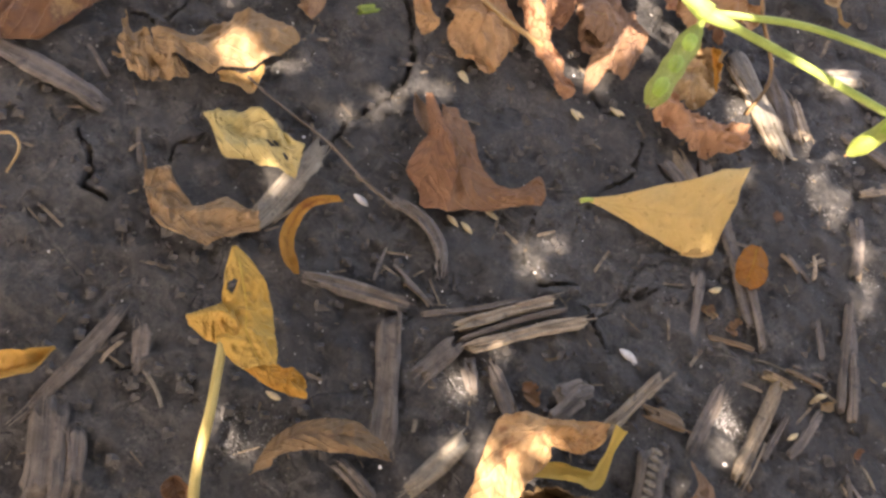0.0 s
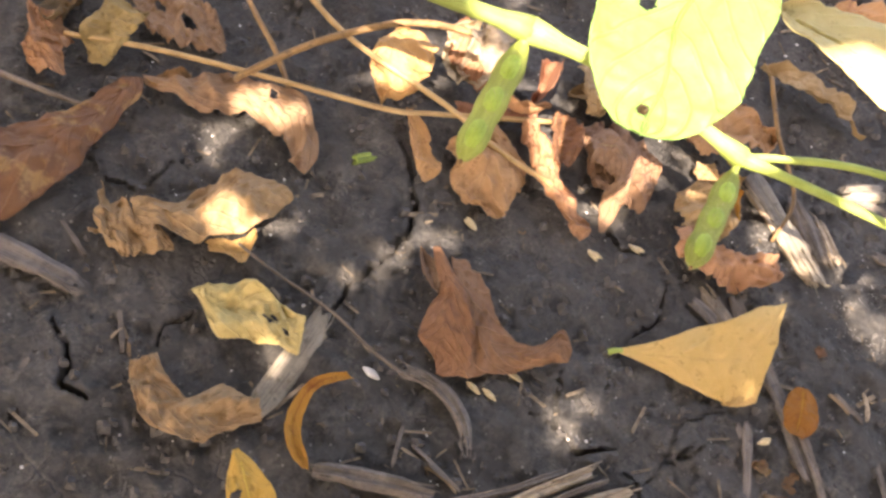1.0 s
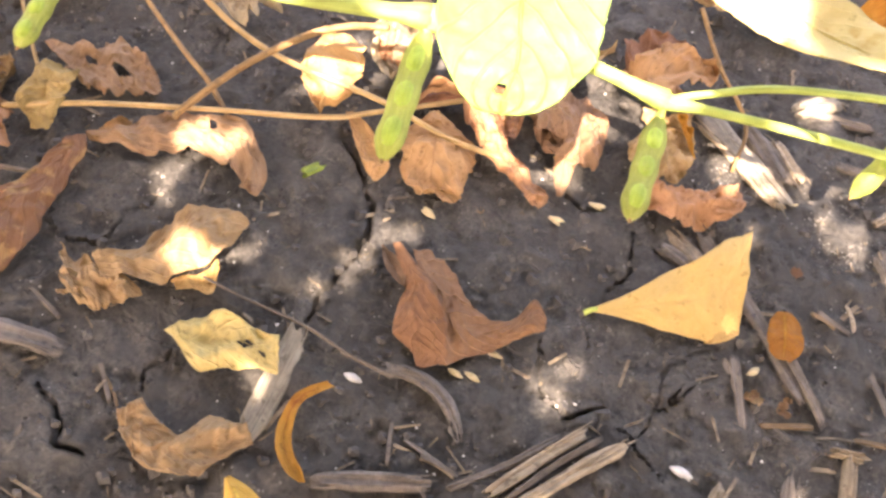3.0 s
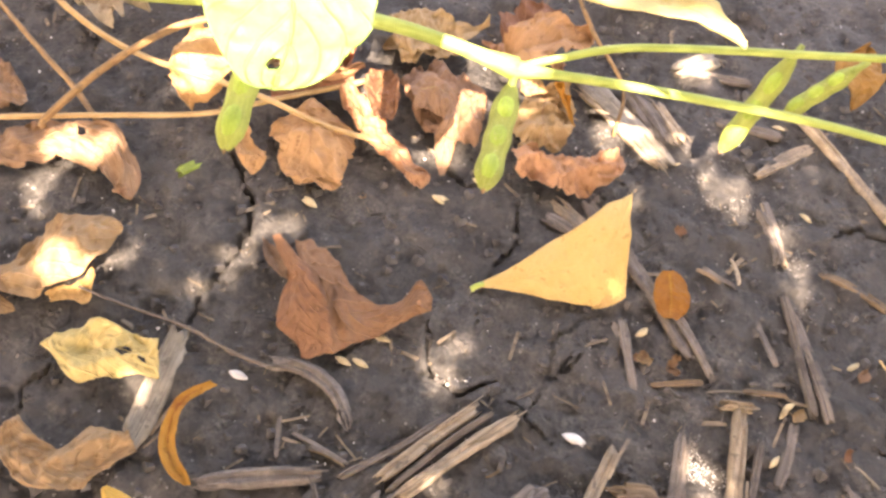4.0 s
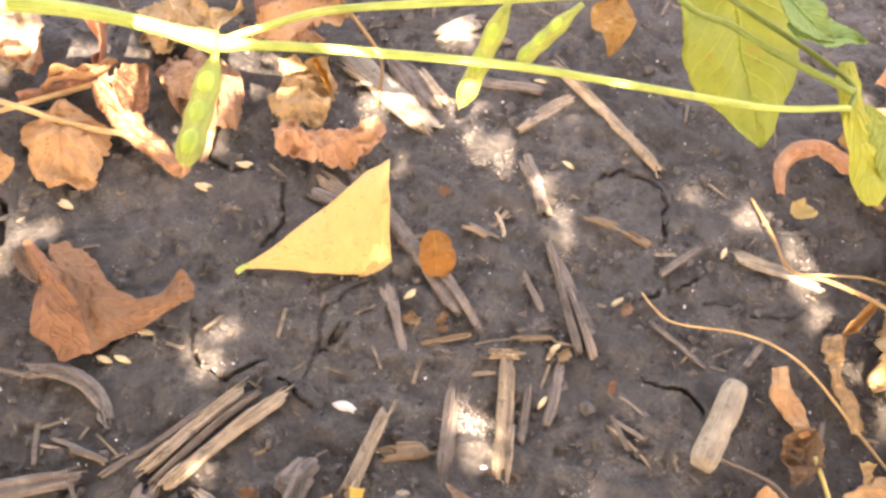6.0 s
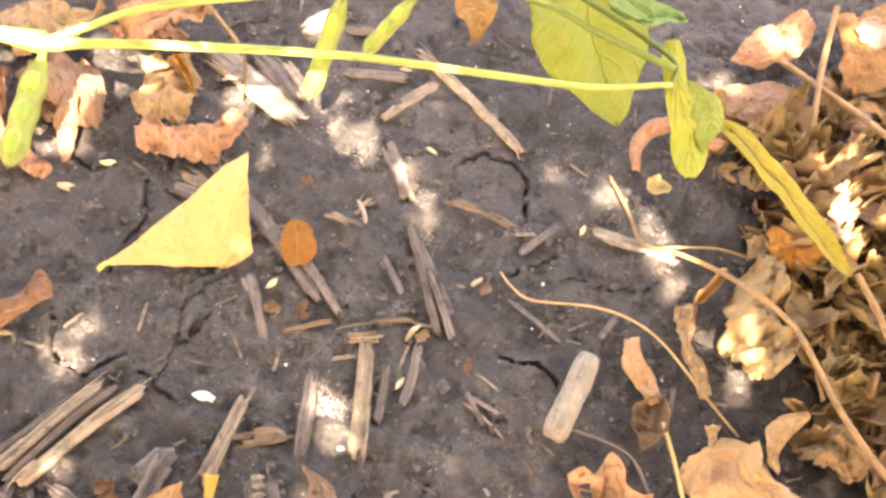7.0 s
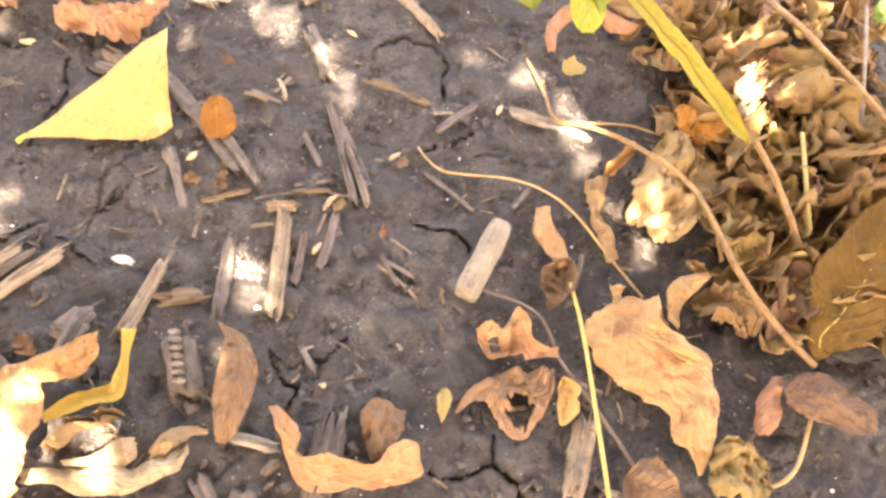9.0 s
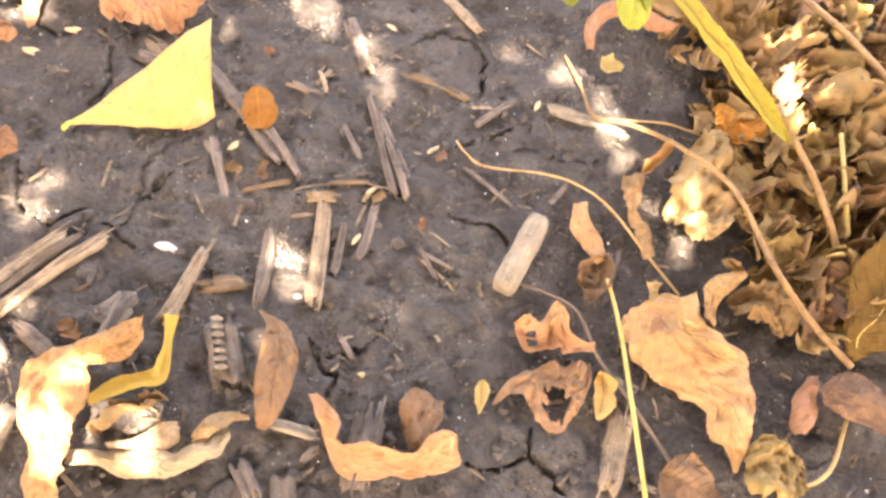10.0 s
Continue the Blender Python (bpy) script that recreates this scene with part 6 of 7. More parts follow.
leaf("dry_leaf", (0.2160, -0.0010, 0.0030), (0.2110, -0.0240, 0.0020), 0.0132, BROWN, "dull brown leaf pressed on soil", fold=8, curl=10, crumple=0.004, seed=136)
loft_leaf("dry_leaf", [(0.3019, -0.0297, 0.0060, 0.0017, 15, 0), (0.3003, -0.0353, 0.0060, 0.0032, 11, 0), (0.2990, -0.0423, 0.0060, 0.0045, 12, 0), (0.2984, -0.0490, 0.0060, 0.0041, 11, 0), (0.2980, -0.0527, 0.0060, 0.0019, 14, 0)], APRICOT, "rolled orange tan leaf cigar", "dry leaf", curl=-80, crumple=0.0016, ragged=0.04, seed=138)
leaf("dry_leaf", (0.2480, -0.0790, 0.0020), (0.2730, -0.0830, 0.0030), 0.0198, BROWN, "flat brown leaf at the soil", fold=4, curl=5, crumple=0.002, seed=140)
loft_leaf("dry_leaf", [(0.2792, -0.0715, 0.0060, 0.0071, -78, 0), (0.2856, -0.0681, 0.0060, 0.0112, -82, 0), (0.2944, -0.0680, 0.0060, 0.0099, -82, 0), (0.3005, -0.0703, 0.0060, 0.0051, -84, 0)], LITTER, "olive tan crumpled leaf", "dry leaf", curl=-25, crumple=0.0040, ragged=0.10, seed=142)
loft_leaf("dry_leaf", [(0.2516, 0.0670, 0.0100, 0.0030, 6, 0), (0.2548, 0.0587, 0.0100, 0.0101, 19, 0), (0.2549, 0.0469, 0.0100, 0.0131, 17, 0), (0.2555, 0.0340, 0.0100, 0.0155, 19, 0), (0.2535, 0.0216, 0.0100, 0.0118, 14, 0), (0.2529, 0.0130, 0.0100, 0.0031, 11, 0)], TAN, "tan dry leaf with sunlit curled edge", "dry leaf", curl=-26, crumple=0.0045, ragged=0.09, seed=144)
loft_leaf("dry_leaf", [(0.2242, 0.0400, 0.0050, 0.0038, 25, 0), (0.2259, 0.0302, 0.0050, 0.0041, 16, 0), (0.2275, 0.0206, 0.0050, 0.0037, 26, 0), (0.2320, 0.0126, 0.0050, 0.0030, 28, 0), (0.2356, 0.0042, 0.0050, 0.0019, 31, 0)], TAN, "brown twisted leaf strip", "dry leaf", curl=-55, crumple=0.004, ragged=0.09, seed=146)
leaf("dry_leaf", (0.2280, 0.0440, 0.0030), (0.2390, 0.0560, 0.0060), 0.0060, GOLD, "small golden curled scrap", fold=30, curl=40, crumple=0.003, shape="strap", seed=147)
loft_leaf("drooping_leaf", [(0.3148, -0.0216, 0.0100, 0.0014, 13, 0), (0.3135, -0.0135, 0.0160, 0.0081, -45, -7), (0.3179, -0.0057, 0.0210, 0.0138, -31, -4), (0.3233, 0.0049, 0.0260, 0.0171, -18, -3), (0.3265, 0.0153, 0.0305, 0.0142, -22, -2), (0.3268, 0.0265, 0.0350, 0.0082, -38, 0), (0.3283, 0.0370, 0.0380, 0.0018, -26, 0)], OLIVE, "large olive brown drooping leaf with yellow veins", "leaf", curl=-14, crumple=0.0012, ragged=0.03, seed=148, rib_mat=YELLOW_STEM)
loft_leaf("dry_leaf", [(0.3021, -0.0390, 0.0120, 0.0025, -69, 0), (0.3091, -0.0368, 0.0120, 0.0078, -82, 0), (0.3174, -0.0358, 0.0120, 0.0098, -83, 0), (0.3262, -0.0390, 0.0120, 0.0087, -84, 0), (0.3364, -0.0395, 0.0120, 0.0053, -86, 0)], BROWN, "dark brown leaf below an olive leaf", "dry leaf", curl=-30, crumple=0.0015, ragged=0.04, seed=150)
leaf("dry_leaf", (0.3380, 0.0860, 0.0080), (0.3430, 0.0540, 0.0060), 0.0215, GOLD, "tan upright leaf with fine veins", fold=20, curl=-30, crumple=0.003, seed=152)
leaf("fallen_leaf", (0.3030, -0.0840, 0.0040), (0.3410, -0.0710, 0.0060), 0.0120, YELLOW, "yellow leaf edge near brown leaves", "leaf", fold=20, curl=20, crumple=0.002, seed=154)

# ---- the litter bank ----
BANK = "dead leaves in the litter bank"
loft_leaf("dry_leaf", [(0.2788, 0.1767, 0.0200, 0.0188, -82, 0), (0.2897, 0.1814, 0.0200, 0.0249, -90, 0), (0.3062, 0.1887, 0.0200, 0.0282, -91, 0), (0.3244, 0.1966, 0.0200, 0.0307, -95, 0), (0.3392, 0.2040, 0.0200, 0.0235, -96, 0)], GILT, "golden brown large leaf with sunlit flecks", "dry leaf", group=BANK, curl=-16, crumple=0.0018, ragged=0.04, seed=160,
          # the paler lobe on top puts the leaf's sunlit patch into colour
          lobes=[([(0.2853, 0.1876, 0.0230, 0.0038, -66, 0), (0.2923, 0.1906, 0.0230, 0.0109, -83, 0), (0.2997, 0.1909, 0.0230, 0.0082, -91, 0)], PALE, dict(curl=-20, crumple=0.001, ragged=0.10, seed=161))])
loft_leaf("dry_leaf", [(0.2870, 0.1539, 0.0120, 0.0023, -53, 0), (0.2971, 0.1561, 0.0120, 0.0059, -83, 0), (0.3072, 0.1553, 0.0120, 0.0074, -91, 0), (0.3142, 0.1572, 0.0120, 0.0058, -96, 0)], HONEY, "pale golden leaf rim under a larger leaf", "dry leaf", group=BANK, curl=-30, crumple=0.0025, ragged=0.12, seed=162)
loft_leaf("dry_leaf", [(0.2341, 0.1648, 0.0120, 0.0025, -7, 0), (0.2435, 0.1723, 0.0120, 0.0079, -35, 0), (0.2534, 0.1847, 0.0120, 0.0106, -44, 0), (0.2628, 0.1935, 0.0120, 0.0089, -46, 0), (0.2685, 0.2018, 0.0120, 0.0050, -53, 0)], SALMON, "pinkish striped leaf blade", "dry leaf", group=BANK, curl=-30, crumple=0.0016, ragged=0.05, seed=164)
leaf("dry_leaf", (0.3410, 0.2240, 0.0140), (0.3530, 0.1860, 0.0100), 0.0210, GOLD, "golden orange leaf in sun", group=BANK, fold=15, curl=-25, crumple=0.004, seed=168)
loft_leaf("dry_leaf", [(0.2734, 0.1040, 0.0130, 0.0026, -79, 0), (0.2790, 0.1025, 0.0130, 0.0078, -88, 0), (0.2886, 0.1032, 0.0130, 0.0100, -85, 0), (0.2963, 0.1016, 0.0130, 0.0083, -84, 0), (0.3050, 0.0993, 0.0130, 0.0024, -80, 0)], PALE, "bleached leaf with toothed edge", "dry leaf", group=BANK, curl=-16, crumple=0.0022, ragged=0.12, seed=170)
loft_leaf("dry_leaf", [(0.2637, 0.1112, 0.0110, 0.0023, -74, 0), (0.2719, 0.1160, 0.0110, 0.0054, -83, 0), (0.2811, 0.1173, 0.0110, 0.0046, -88, 0)], PALE, "small bleached leaf scrap", "dry leaf", group=BANK, curl=-16, crumple=0.002, ragged=0.14, seed=172)
loft_leaf("dry_leaf", [(0.2921, 0.1492, 0.0160, 0.0019, -2, 0), (0.2886, 0.1361, 0.0160, 0.0050, 24, 0), (0.2849, 0.1219, 0.0160, 0.0058, 18, 0), (0.2811, 0.1096, 0.0160, 0.0063, 15, 0)], TAN, "brown leaf standing with a pointed tip", "dry leaf", group=BANK, curl=30, crumple=0.0022, ragged=0.06, seed=174)
loft_leaf("dry_leaf", [(0.2532, 0.0717, 0.0130, 0.0044, -76, 0), (0.2580, 0.0739, 0.0130, 0.0082, -77, 0), (0.2643, 0.0718, 0.0130, 0.0070, -86, 0), (0.2722, 0.0733, 0.0130, 0.0060, -81, 0), (0.2787, 0.0748, 0.0130, 0.0042, -98, 0)], AMBER, "orange glossy leaf scrap in the litter", "dry leaf", group=BANK, curl=-40, crumple=0.0018, ragged=0.04, seed=176)
leaf("dry_leaf", (0.2780, 0.0820, 0.0080), (0.2930, 0.0890, 0.0080), 0.0084, PALE, "pale leaf scrap in sun", group=BANK, fold=10, curl=-15, crumple=0.003, shape="block", seed=178)
loft_leaf("dry_leaf", [(0.1969, 0.0947, 0.0100, 0.0016, 2, 0), (0.1948, 0.1031, 0.0100, 0.0024, -9, 0), (0.1963, 0.1116, 0.0100, 0.0035, -43, 0), (0.2019, 0.1184, 0.0100, 0.0039, -69, 0), (0.2105, 0.1221, 0.0100, 0.0041, -79, 0), (0.2201, 0.1178, 0.0100, 0.0049, -91, 0), (0.2320, 0.1165, 0.0100, 0.0028, -128, 0)], SALMON, "brown curled leaf edge", "dry leaf", group=BANK, curl=-60, crumple=0.0018, ragged=0.05, seed=180)
leaf("fallen_leaf", (0.2030, 0.0900, 0.0030), (0.2120, 0.0930, 0.0030), 0.0089, LEMON, "pale yellow leaf chip on soil", "leaf", group=BANK, fold=10, crumple=0.002, shape="block", seed=184)
loft_leaf("dry_leaf", [(0.2268, 0.1398, 0.0090, 0.0074, -80, 0), (0.2379, 0.1423, 0.0090, 0.0102, -78, 0), (0.2536, 0.1473, 0.0090, 0.0116, -80, 0), (0.2655, 0.1529, 0.0090, 0.0061, -88, 0), (0.2695, 0.1540, 0.0090, 0.0028, -94, 0)], UMBER, "oval brown leaf lying flat", "dry leaf", group=BANK, curl=-20, crumple=0.0014, ragged=0.02, seed=186)
rng = np.random.RandomState(5)
A, B = np.array((0.2240, 0.1300, 0.0000)), np.array((0.3460, 0.1770, 0.0000))
C, D = np.array((0.2660, -0.0050, 0.0000)), np.array((0.3620, -0.0060, 0.0000))
LOOKS = [(LITTER, "weathered olive brown curled leaf in the litter"), (LITTER, "tan crumpled leaf in the litter"), (BROWN, "dull brown shrivelled leaf in the litter"), (LITTER, "olive tan rolled leaf in the litter")]
for k in range(140):
    s, t = rng.rand(), rng.rand()
    p = (A * (1 - s) + B * s) * (1 - t) + (C * (1 - s) + D * s) * t
    if s < 0.16 * (t + 0.4):
        continue
    turn, size = rng.rand() * 6.3, 0.011 + 0.022 * rng.rand() ** 1.5
    z = 0.001 + 0.007 * rng.rand()
    q = p + np.array((math.cos(turn), math.sin(turn), 0)) * size
    mat, words = LOOKS[k % 4]
    leaf("dry_leaf", (p[0], p[1], z), (q[0], q[1], max(0.001, z + 0.006 * rng.randn())), size * (0.35 + 0.4 * rng.rand()), mat, words, group=BANK, nu=26, nv=14,
         fold=10 + 45 * rng.rand(), curl=-50 + 110 * rng.rand(), bend=0.25 * rng.randn(), lift=0.006 * rng.rand(), twist=60 * rng.randn(), crumple=0.004 + 0.004 * rng.rand(),
         ragged=0.2, shape=("ovate", "strap", "block", "lance")[k % 4], seed=200 + k)
# fine shreds of dead leaf between the larger ones
sv, sf, su = [], [], []
for k in range(420):
    s, t = rng.rand(), rng.rand()
    p = (A * (1 - s) + B * s) * (1 - t) + (C * (1 - s) + D * s) * t
    if s < 0.14 * (t + 0.4):
        continue
    turn, size = rng.rand() * 6.3, 0.005 + 0.012 * rng.rand()
    base = rest((p[0], p[1], 0.001 + 0.010 * rng.rand()))
    far = base + np.array((math.cos(turn), math.sin(turn), 0.5 * rng.randn())) * size
    bit, mid = blade_mesh(base, far, size * (0.25 + 0.4 * rng.rand()), fold=40 * rng.rand(), curl=-60 + 140 * rng.rand(), bend=0.3 * rng.randn(), twist=60 * rng.randn(), crumple=0.002, ragged=0.3, shape=("strap", "block", "lance")[k % 3], seed=600 + k, nu=12, nv=7)
    n = len(sv)
    sv += [tuple(Vector(v.co) + Vector(base)) for v in bit.vertices]
    sf += [tuple(n + i for i in f.vertices) for f in bit.polygons]
    su += [(0.07 * (k % 11), 0.5)] * len(bit.vertices)
    bpy.data.meshes.remove(bit)
tagged(part("leaf_litter", mesh_from("leaf_litter", sv, sf, su), LITTER), "fine brown shreds of dead leaves", "leaf litter", kind="stuff")
# more fallen leaves beyond, behind the green plant
E1, E2 = np.array((-0.3130, -0.0170, 0.0000)), np.array((0.0120, 0.2960, 0.0000))
rng = np.random.RandomState(15)
for k in range(60):
    s, t = rng.rand(), rng.rand()
    p = E1 * (1 - s) + E2 * s + np.array((0.02, 0.12, 0)) * t + np.array((0, 0.012, 0))
    turn, size = rng.rand() * 6.3, 0.03 + 0.03 * rng.rand()
    q = p + np.array((math.cos(turn), math.sin(turn), 0)) * size
    mat = (SALMON, TAN, GOLD, BROWN, PALE)[k % 5]
    words = ("salmon", "tan", "golden", "brown", "bleached")[k % 5] + " crumpled dry leaf behind the plant"
    leaf("dry_leaf", (p[0], p[1], 0.004), (q[0], q[1], 0.006), size * (0.5 + 0.3 * rng.rand()), mat, words, group=UNDER, nu=26, nv=14,
         fold=10 + 25 * rng.rand(), curl=-40 + 70 * rng.rand(), bend=0.15 * rng.randn(), lift=0.008 * rng.rand(), crumple=0.004, ragged=0.12, shape=("ovate", "block")[k % 2], seed=300 + k)

# ---- the green plant ----
plant = root("soybean_plant", (0.1890, 0.0800, 0.0820), "green soybean branch with fuzzy pods and pale ripening leaves", "plant")
NODE1, NODE2 = (-0.0109, 0.0342, 0.0857), (-0.0850, 0.0122, 0.0996)


def plant_stem(name, points, r0, r1, label, mat=GREEN_STEM, nodes=(), hair=260):
    path = smooth_path(points, 8)
    radii = np.linspace(r0, r1, len(path))
    for k in nodes:
        radii = radii * (1 + 0.7 * np.exp(-((np.arange(len(path)) - k * (len(path) - 1)) / 1.6) ** 2))
    org = path[0].copy()
    ob = part(name, tube_mesh(path - org, radii, 12, 0.06), mat, plant, label)
    ob.location = Vector(org) - plant.location
    if hair:
        part("fuzz", fuzz_mesh(path - org, radii * 0.95, hair, 0.0010, 3), FUZZ, ob)
    return ob


def plant_leaf(name, a, b, width, mat, label, **shape):
    """A blade of the plant, held in the air."""
    me, mid = blade_mesh(a, b, width, **shape)
    blade = part(name, me, mat, plant, label)
    blade.location = Vector(a) - plant.location
    path = mid[3:-4:2]
    part("midrib", tube_mesh(path, np.linspace(0.0009, 0.0003, len(path)), 6), mat, blade)
    return blade


plant_stem("main_stem", [(0.1890, 0.0800, 0.0820), (0.1630, 0.0710, 0.0820), (0.1250, 0.0650, 0.0830), (0.0790, 0.0580, 0.0840), (0.0260, 0.0450, 0.0850), NODE1], 0.0010, 0.0017, "green fuzzy stem", nodes=(1.0,), hair=500)
plant_stem("main_stem", [NODE1, (NODE1[0] * 0.5 + NODE2[0] * 0.5, NODE1[1] * 0.5 + NODE2[1] * 0.5 + 0.003, 0.094), NODE2], 0.0022, 0.0026, "sunlit green stem", nodes=(0.0, 1.0))
plant_stem("main_stem", [NODE2, (-0.1150, -0.0060, 0.1060), (-0.1440, -0.0210, 0.1120), (-0.1720, -0.0360, 0.1180)], 0.0026, 0.0028, "sunlit pale green stem", nodes=(0.0,))
plant_stem("petiole", [NODE1, (-0.0000, 0.0420, 0.0880), (0.0230, 0.0520, 0.0950), (0.0770, 0.0670, 0.1040), (0.1040, 0.0750, 0.1080)], 0.0013, 0.0012, "slender green leaf stalk")
pod(plant, (NODE1[0] + 0.0008, NODE1[1] - 0.0045, NODE1[2] - 0.002), (-0.0035, -0.0089, 0.0816), 0.0082, "plump green three-seeded pod", seed=2)
pod(plant, (NODE2[0] + 0.001, NODE2[1] - 0.003, NODE2[2] - 0.002), (-0.0732, -0.0349, 0.0910), 0.0086, "green pod hanging from a sunlit node", seed=3)
pod(plant, (0.0710, 0.0910, 0.0760), (0.0630, 0.0690, 0.0420), 0.0074, "green pod with sunlit end", seed=4)
pod(plant, (0.0940, 0.1020, 0.0700), (0.0790, 0.0890, 0.0500), 0.0066, "narrow green pod in shade", seed=5)
pod(plant, (-0.2210, -0.0100, 0.0650), (-0.2160, -0.0430, 0.0580), 0.0082, "green pod at the edge of the branch", seed=6)
plant_leaf("leaflet", (-0.0530, 0.0030, 0.1800), (-0.0320, -0.0610, 0.1700), 0.0337, GREEN, "broad pale green leaflet glowing in the sun with small holes", fold=8, curl=-12, crumple=0.0015, ragged=0.02,
           holes=[(0.56, -0.39, 0.0016), (0.91, -0.14, 0.0016)], shape="round", seed=400, nu=110, nv=60)
plant_leaf("leaflet", (-0.0290, 0.0180, 0.1500), (0.0440, 0.0000, 0.1580), 0.0245, BUTTER, "pale yellow folded leaflet in full sun", fold=15, curl=-20, roll=0, crumple=0.0015, ragged=0.02, seed=402, bend=0.06)
plant_leaf("leaflet", (0.1460, 0.1640, 0.0600), (0.1840, 0.1120, 0.0140), 0.0568, OLDGREEN, "fading green leaflet with an orange tip", fold=8, curl=-20, crumple=0.0015, ragged=0.02, seed=404)
for half_blade, half_mat, words in (([(0.1878, 0.1014, 0.0800, 0.0027, 23, 0), (0.1889, 0.0946, 0.0800, 0.0044, 17, 0), (0.1909, 0.0839, 0.0800, 0.0042, 8, 0), (0.1942, 0.0720, 0.0800, 0.0052, 23, 0), (0.1980, 0.0608, 0.0800, 0.0065, 21, 0), (0.1990, 0.0515, 0.0800, 0.0050, 22, 0), (0.1992, 0.0464, 0.0800, 0.0019, 16, 0)], LIME, "yellow-green small folded leaflet"),
                                     ([(0.1961, 0.0860, 0.0795, 0.0024, -2, 0), (0.2007, 0.0801, 0.0795, 0.0059, 29, 0), (0.2033, 0.0732, 0.0795, 0.0068, 37, 0), (0.2044, 0.0656, 0.0795, 0.0054, 42, 0), (0.2041, 0.0603, 0.0795, 0.0034, 68, 0)], FRESH, "light green half of a folded leaflet")):
    me, mid, org = loft_mesh(half_blade, curl=-14, crumple=0.0006, ragged=0.012, seed=406)
    blade = part("leaflet", me, half_mat, plant, words)
    blade.location = Vector(org) - plant.location
plant_leaf("leaflet", (0.2100, 0.0800, 0.0700), (0.2750, 0.0530, 0.0320), 0.0111, STRAP, "narrow yellow strap-like leaflet", fold=20, curl=-20, crumple=0.001, ragged=0.02, shape="strap", bend=0.03, seed=408)
plant_leaf("leaflet", (0.1550, 0.1070, 0.1000), (0.1770, 0.0970, 0.0900), 0.0177, GREEN, "bright green young leaflet", fold=15, curl=-15, crumple=0.001, seed=410)
plant_leaf("leaflet", (0.1630, 0.1010, 0.0900), (0.1890, 0.1010, 0.0900), 0.0138, GREEN, "green leaflet at the branch end", fold=15, curl=-15, crumple=0.001, seed=412)
plant_leaf("leaflet", (-0.2060, 0.0240, 0.0600), (-0.1860, 0.0200, 0.0450), 0.0172, LEMON, "yellow leaflet tip", fold=12, curl=-15, crumple=0.001, seed=414)
plant_stem("petiole", [(0.1890, 0.0800, 0.0820), (0.1890, 0.0890, 0.0830), (0.1750, 0.0970, 0.0840), (0.1550, 0.1060, 0.0850), (0.1370, 0.1120, 0.0880)], 0.0009, 0.0011, "green leaf stalk", mat=DARK_STEM, hair=100)

plant_leaf("leaflet", (0.2740, 0.0400, 0.1200), (0.3020, 0.0550, 0.1200), 0.0128, GREEN, "green leaflet beside the litter", fold=12, curl=-15, crumple=0.001, seed=416)
plant_stem("petiole", [(0.1110, 0.1140, 0.0900), (0.1310, 0.0990, 0.0880), (0.1450, 0.0960, 0.0880), (0.1620, 0.0910, 0.0860), (0.1890, 0.0850, 0.0840)], 0.0010, 0.0014, "dull green leaf stalk", mat=DARK_STEM, hair=80)

# ---- slender slivers on the soil ----
for a, b, px in (((-0.1500, -0.1070, 0.0000), (-0.1320, -0.1210, 0.0000), 0.0018), ((-0.1850, -0.1010, 0.0000), (-0.1680, -0.1050, 0.0000), 0.0020), ((-0.1490, -0.1490, 0.0000), (-0.1520, -0.1410, 0.0000), 0.0028), ((-0.0290, -0.0820, 0.0000), (-0.0140, -0.0820, 0.0000), 0.0016), ((-0.0860, -0.1790, 0.0000), (-0.0850, -0.1670, 0.0000), 0.0020), ((-0.0370, -0.0910, 0.0000), (-0.0450, -0.0730, 0.0000), 0.0018),
                 ((-0.0370, -0.0800, 0.0000), (-0.0160, -0.0820, 0.0000), 0.0016), ((0.1460, -0.0170, 0.0000), (0.1610, -0.0210, 0.0000), 0.0016), ((0.1360, 0.0660, 0.0000), (0.1400, 0.0850, 0.0000), 0.0016), ((0.1930, 0.0180, 0.0000), (0.1990, 0.0300, 0.0000), 0.0026), ((0.0520, 0.0090, 0.0000), (0.0640, -0.0050, 0.0000), 0.0028), ((0.2240, 0.0070, 0.0000), (0.2230, -0.0090, 0.0000), 0.0022),
                 ((0.1760, -0.0270, 0.0000), (0.1830, -0.0310, 0.0000), 0.0018), ((0.1460, -0.0150, 0.0000), (0.1560, -0.0270, 0.0000), 0.0020), ((0.1260, -0.0570, 0.0000), (0.1340, -0.0660, 0.0000), 0.0022), ((0.1260, -0.1050, 0.0000), (0.1300, -0.0980, 0.0000), 0.0026), ((0.0340, -0.0630, 0.0000), (0.0330, -0.0520, 0.0000), 0.0020), ((0.0780, 0.0450, 0.0000), (0.0920, 0.0420, 0.0000), 0.0018),
                 ((0.1060, 0.0060, 0.0000), (0.1190, 0.0120, 0.0000), 0.0018), ((0.0910, 0.0840, 0.0000), (0.1080, 0.0600, 0.0000), 0.0024), ((0.1130, 0.0430, 0.0000), (0.1370, 0.0090, 0.0000), 0.0040), ((0.0990, 0.0360, 0.0000), (0.1140, 0.0170, 0.0000), 0.0028), ((0.0920, 0.0850, 0.0000), (0.1010, 0.0720, 0.0000), 0.0032), ((0.0770, 0.0450, 0.0000), (0.0870, 0.0420, 0.0000), 0.0022)):
    straw("straw_sliver", a, b, px, (GREY_STRAW, TAN_STRAW)[int(px * 1e5) % 2], "thin weathered straw sliver lying on soil", height=0.0014, category="straw", group="straw slivers on the soil", seed=int(px * 1e5) + int(abs(a[0]) * 997))

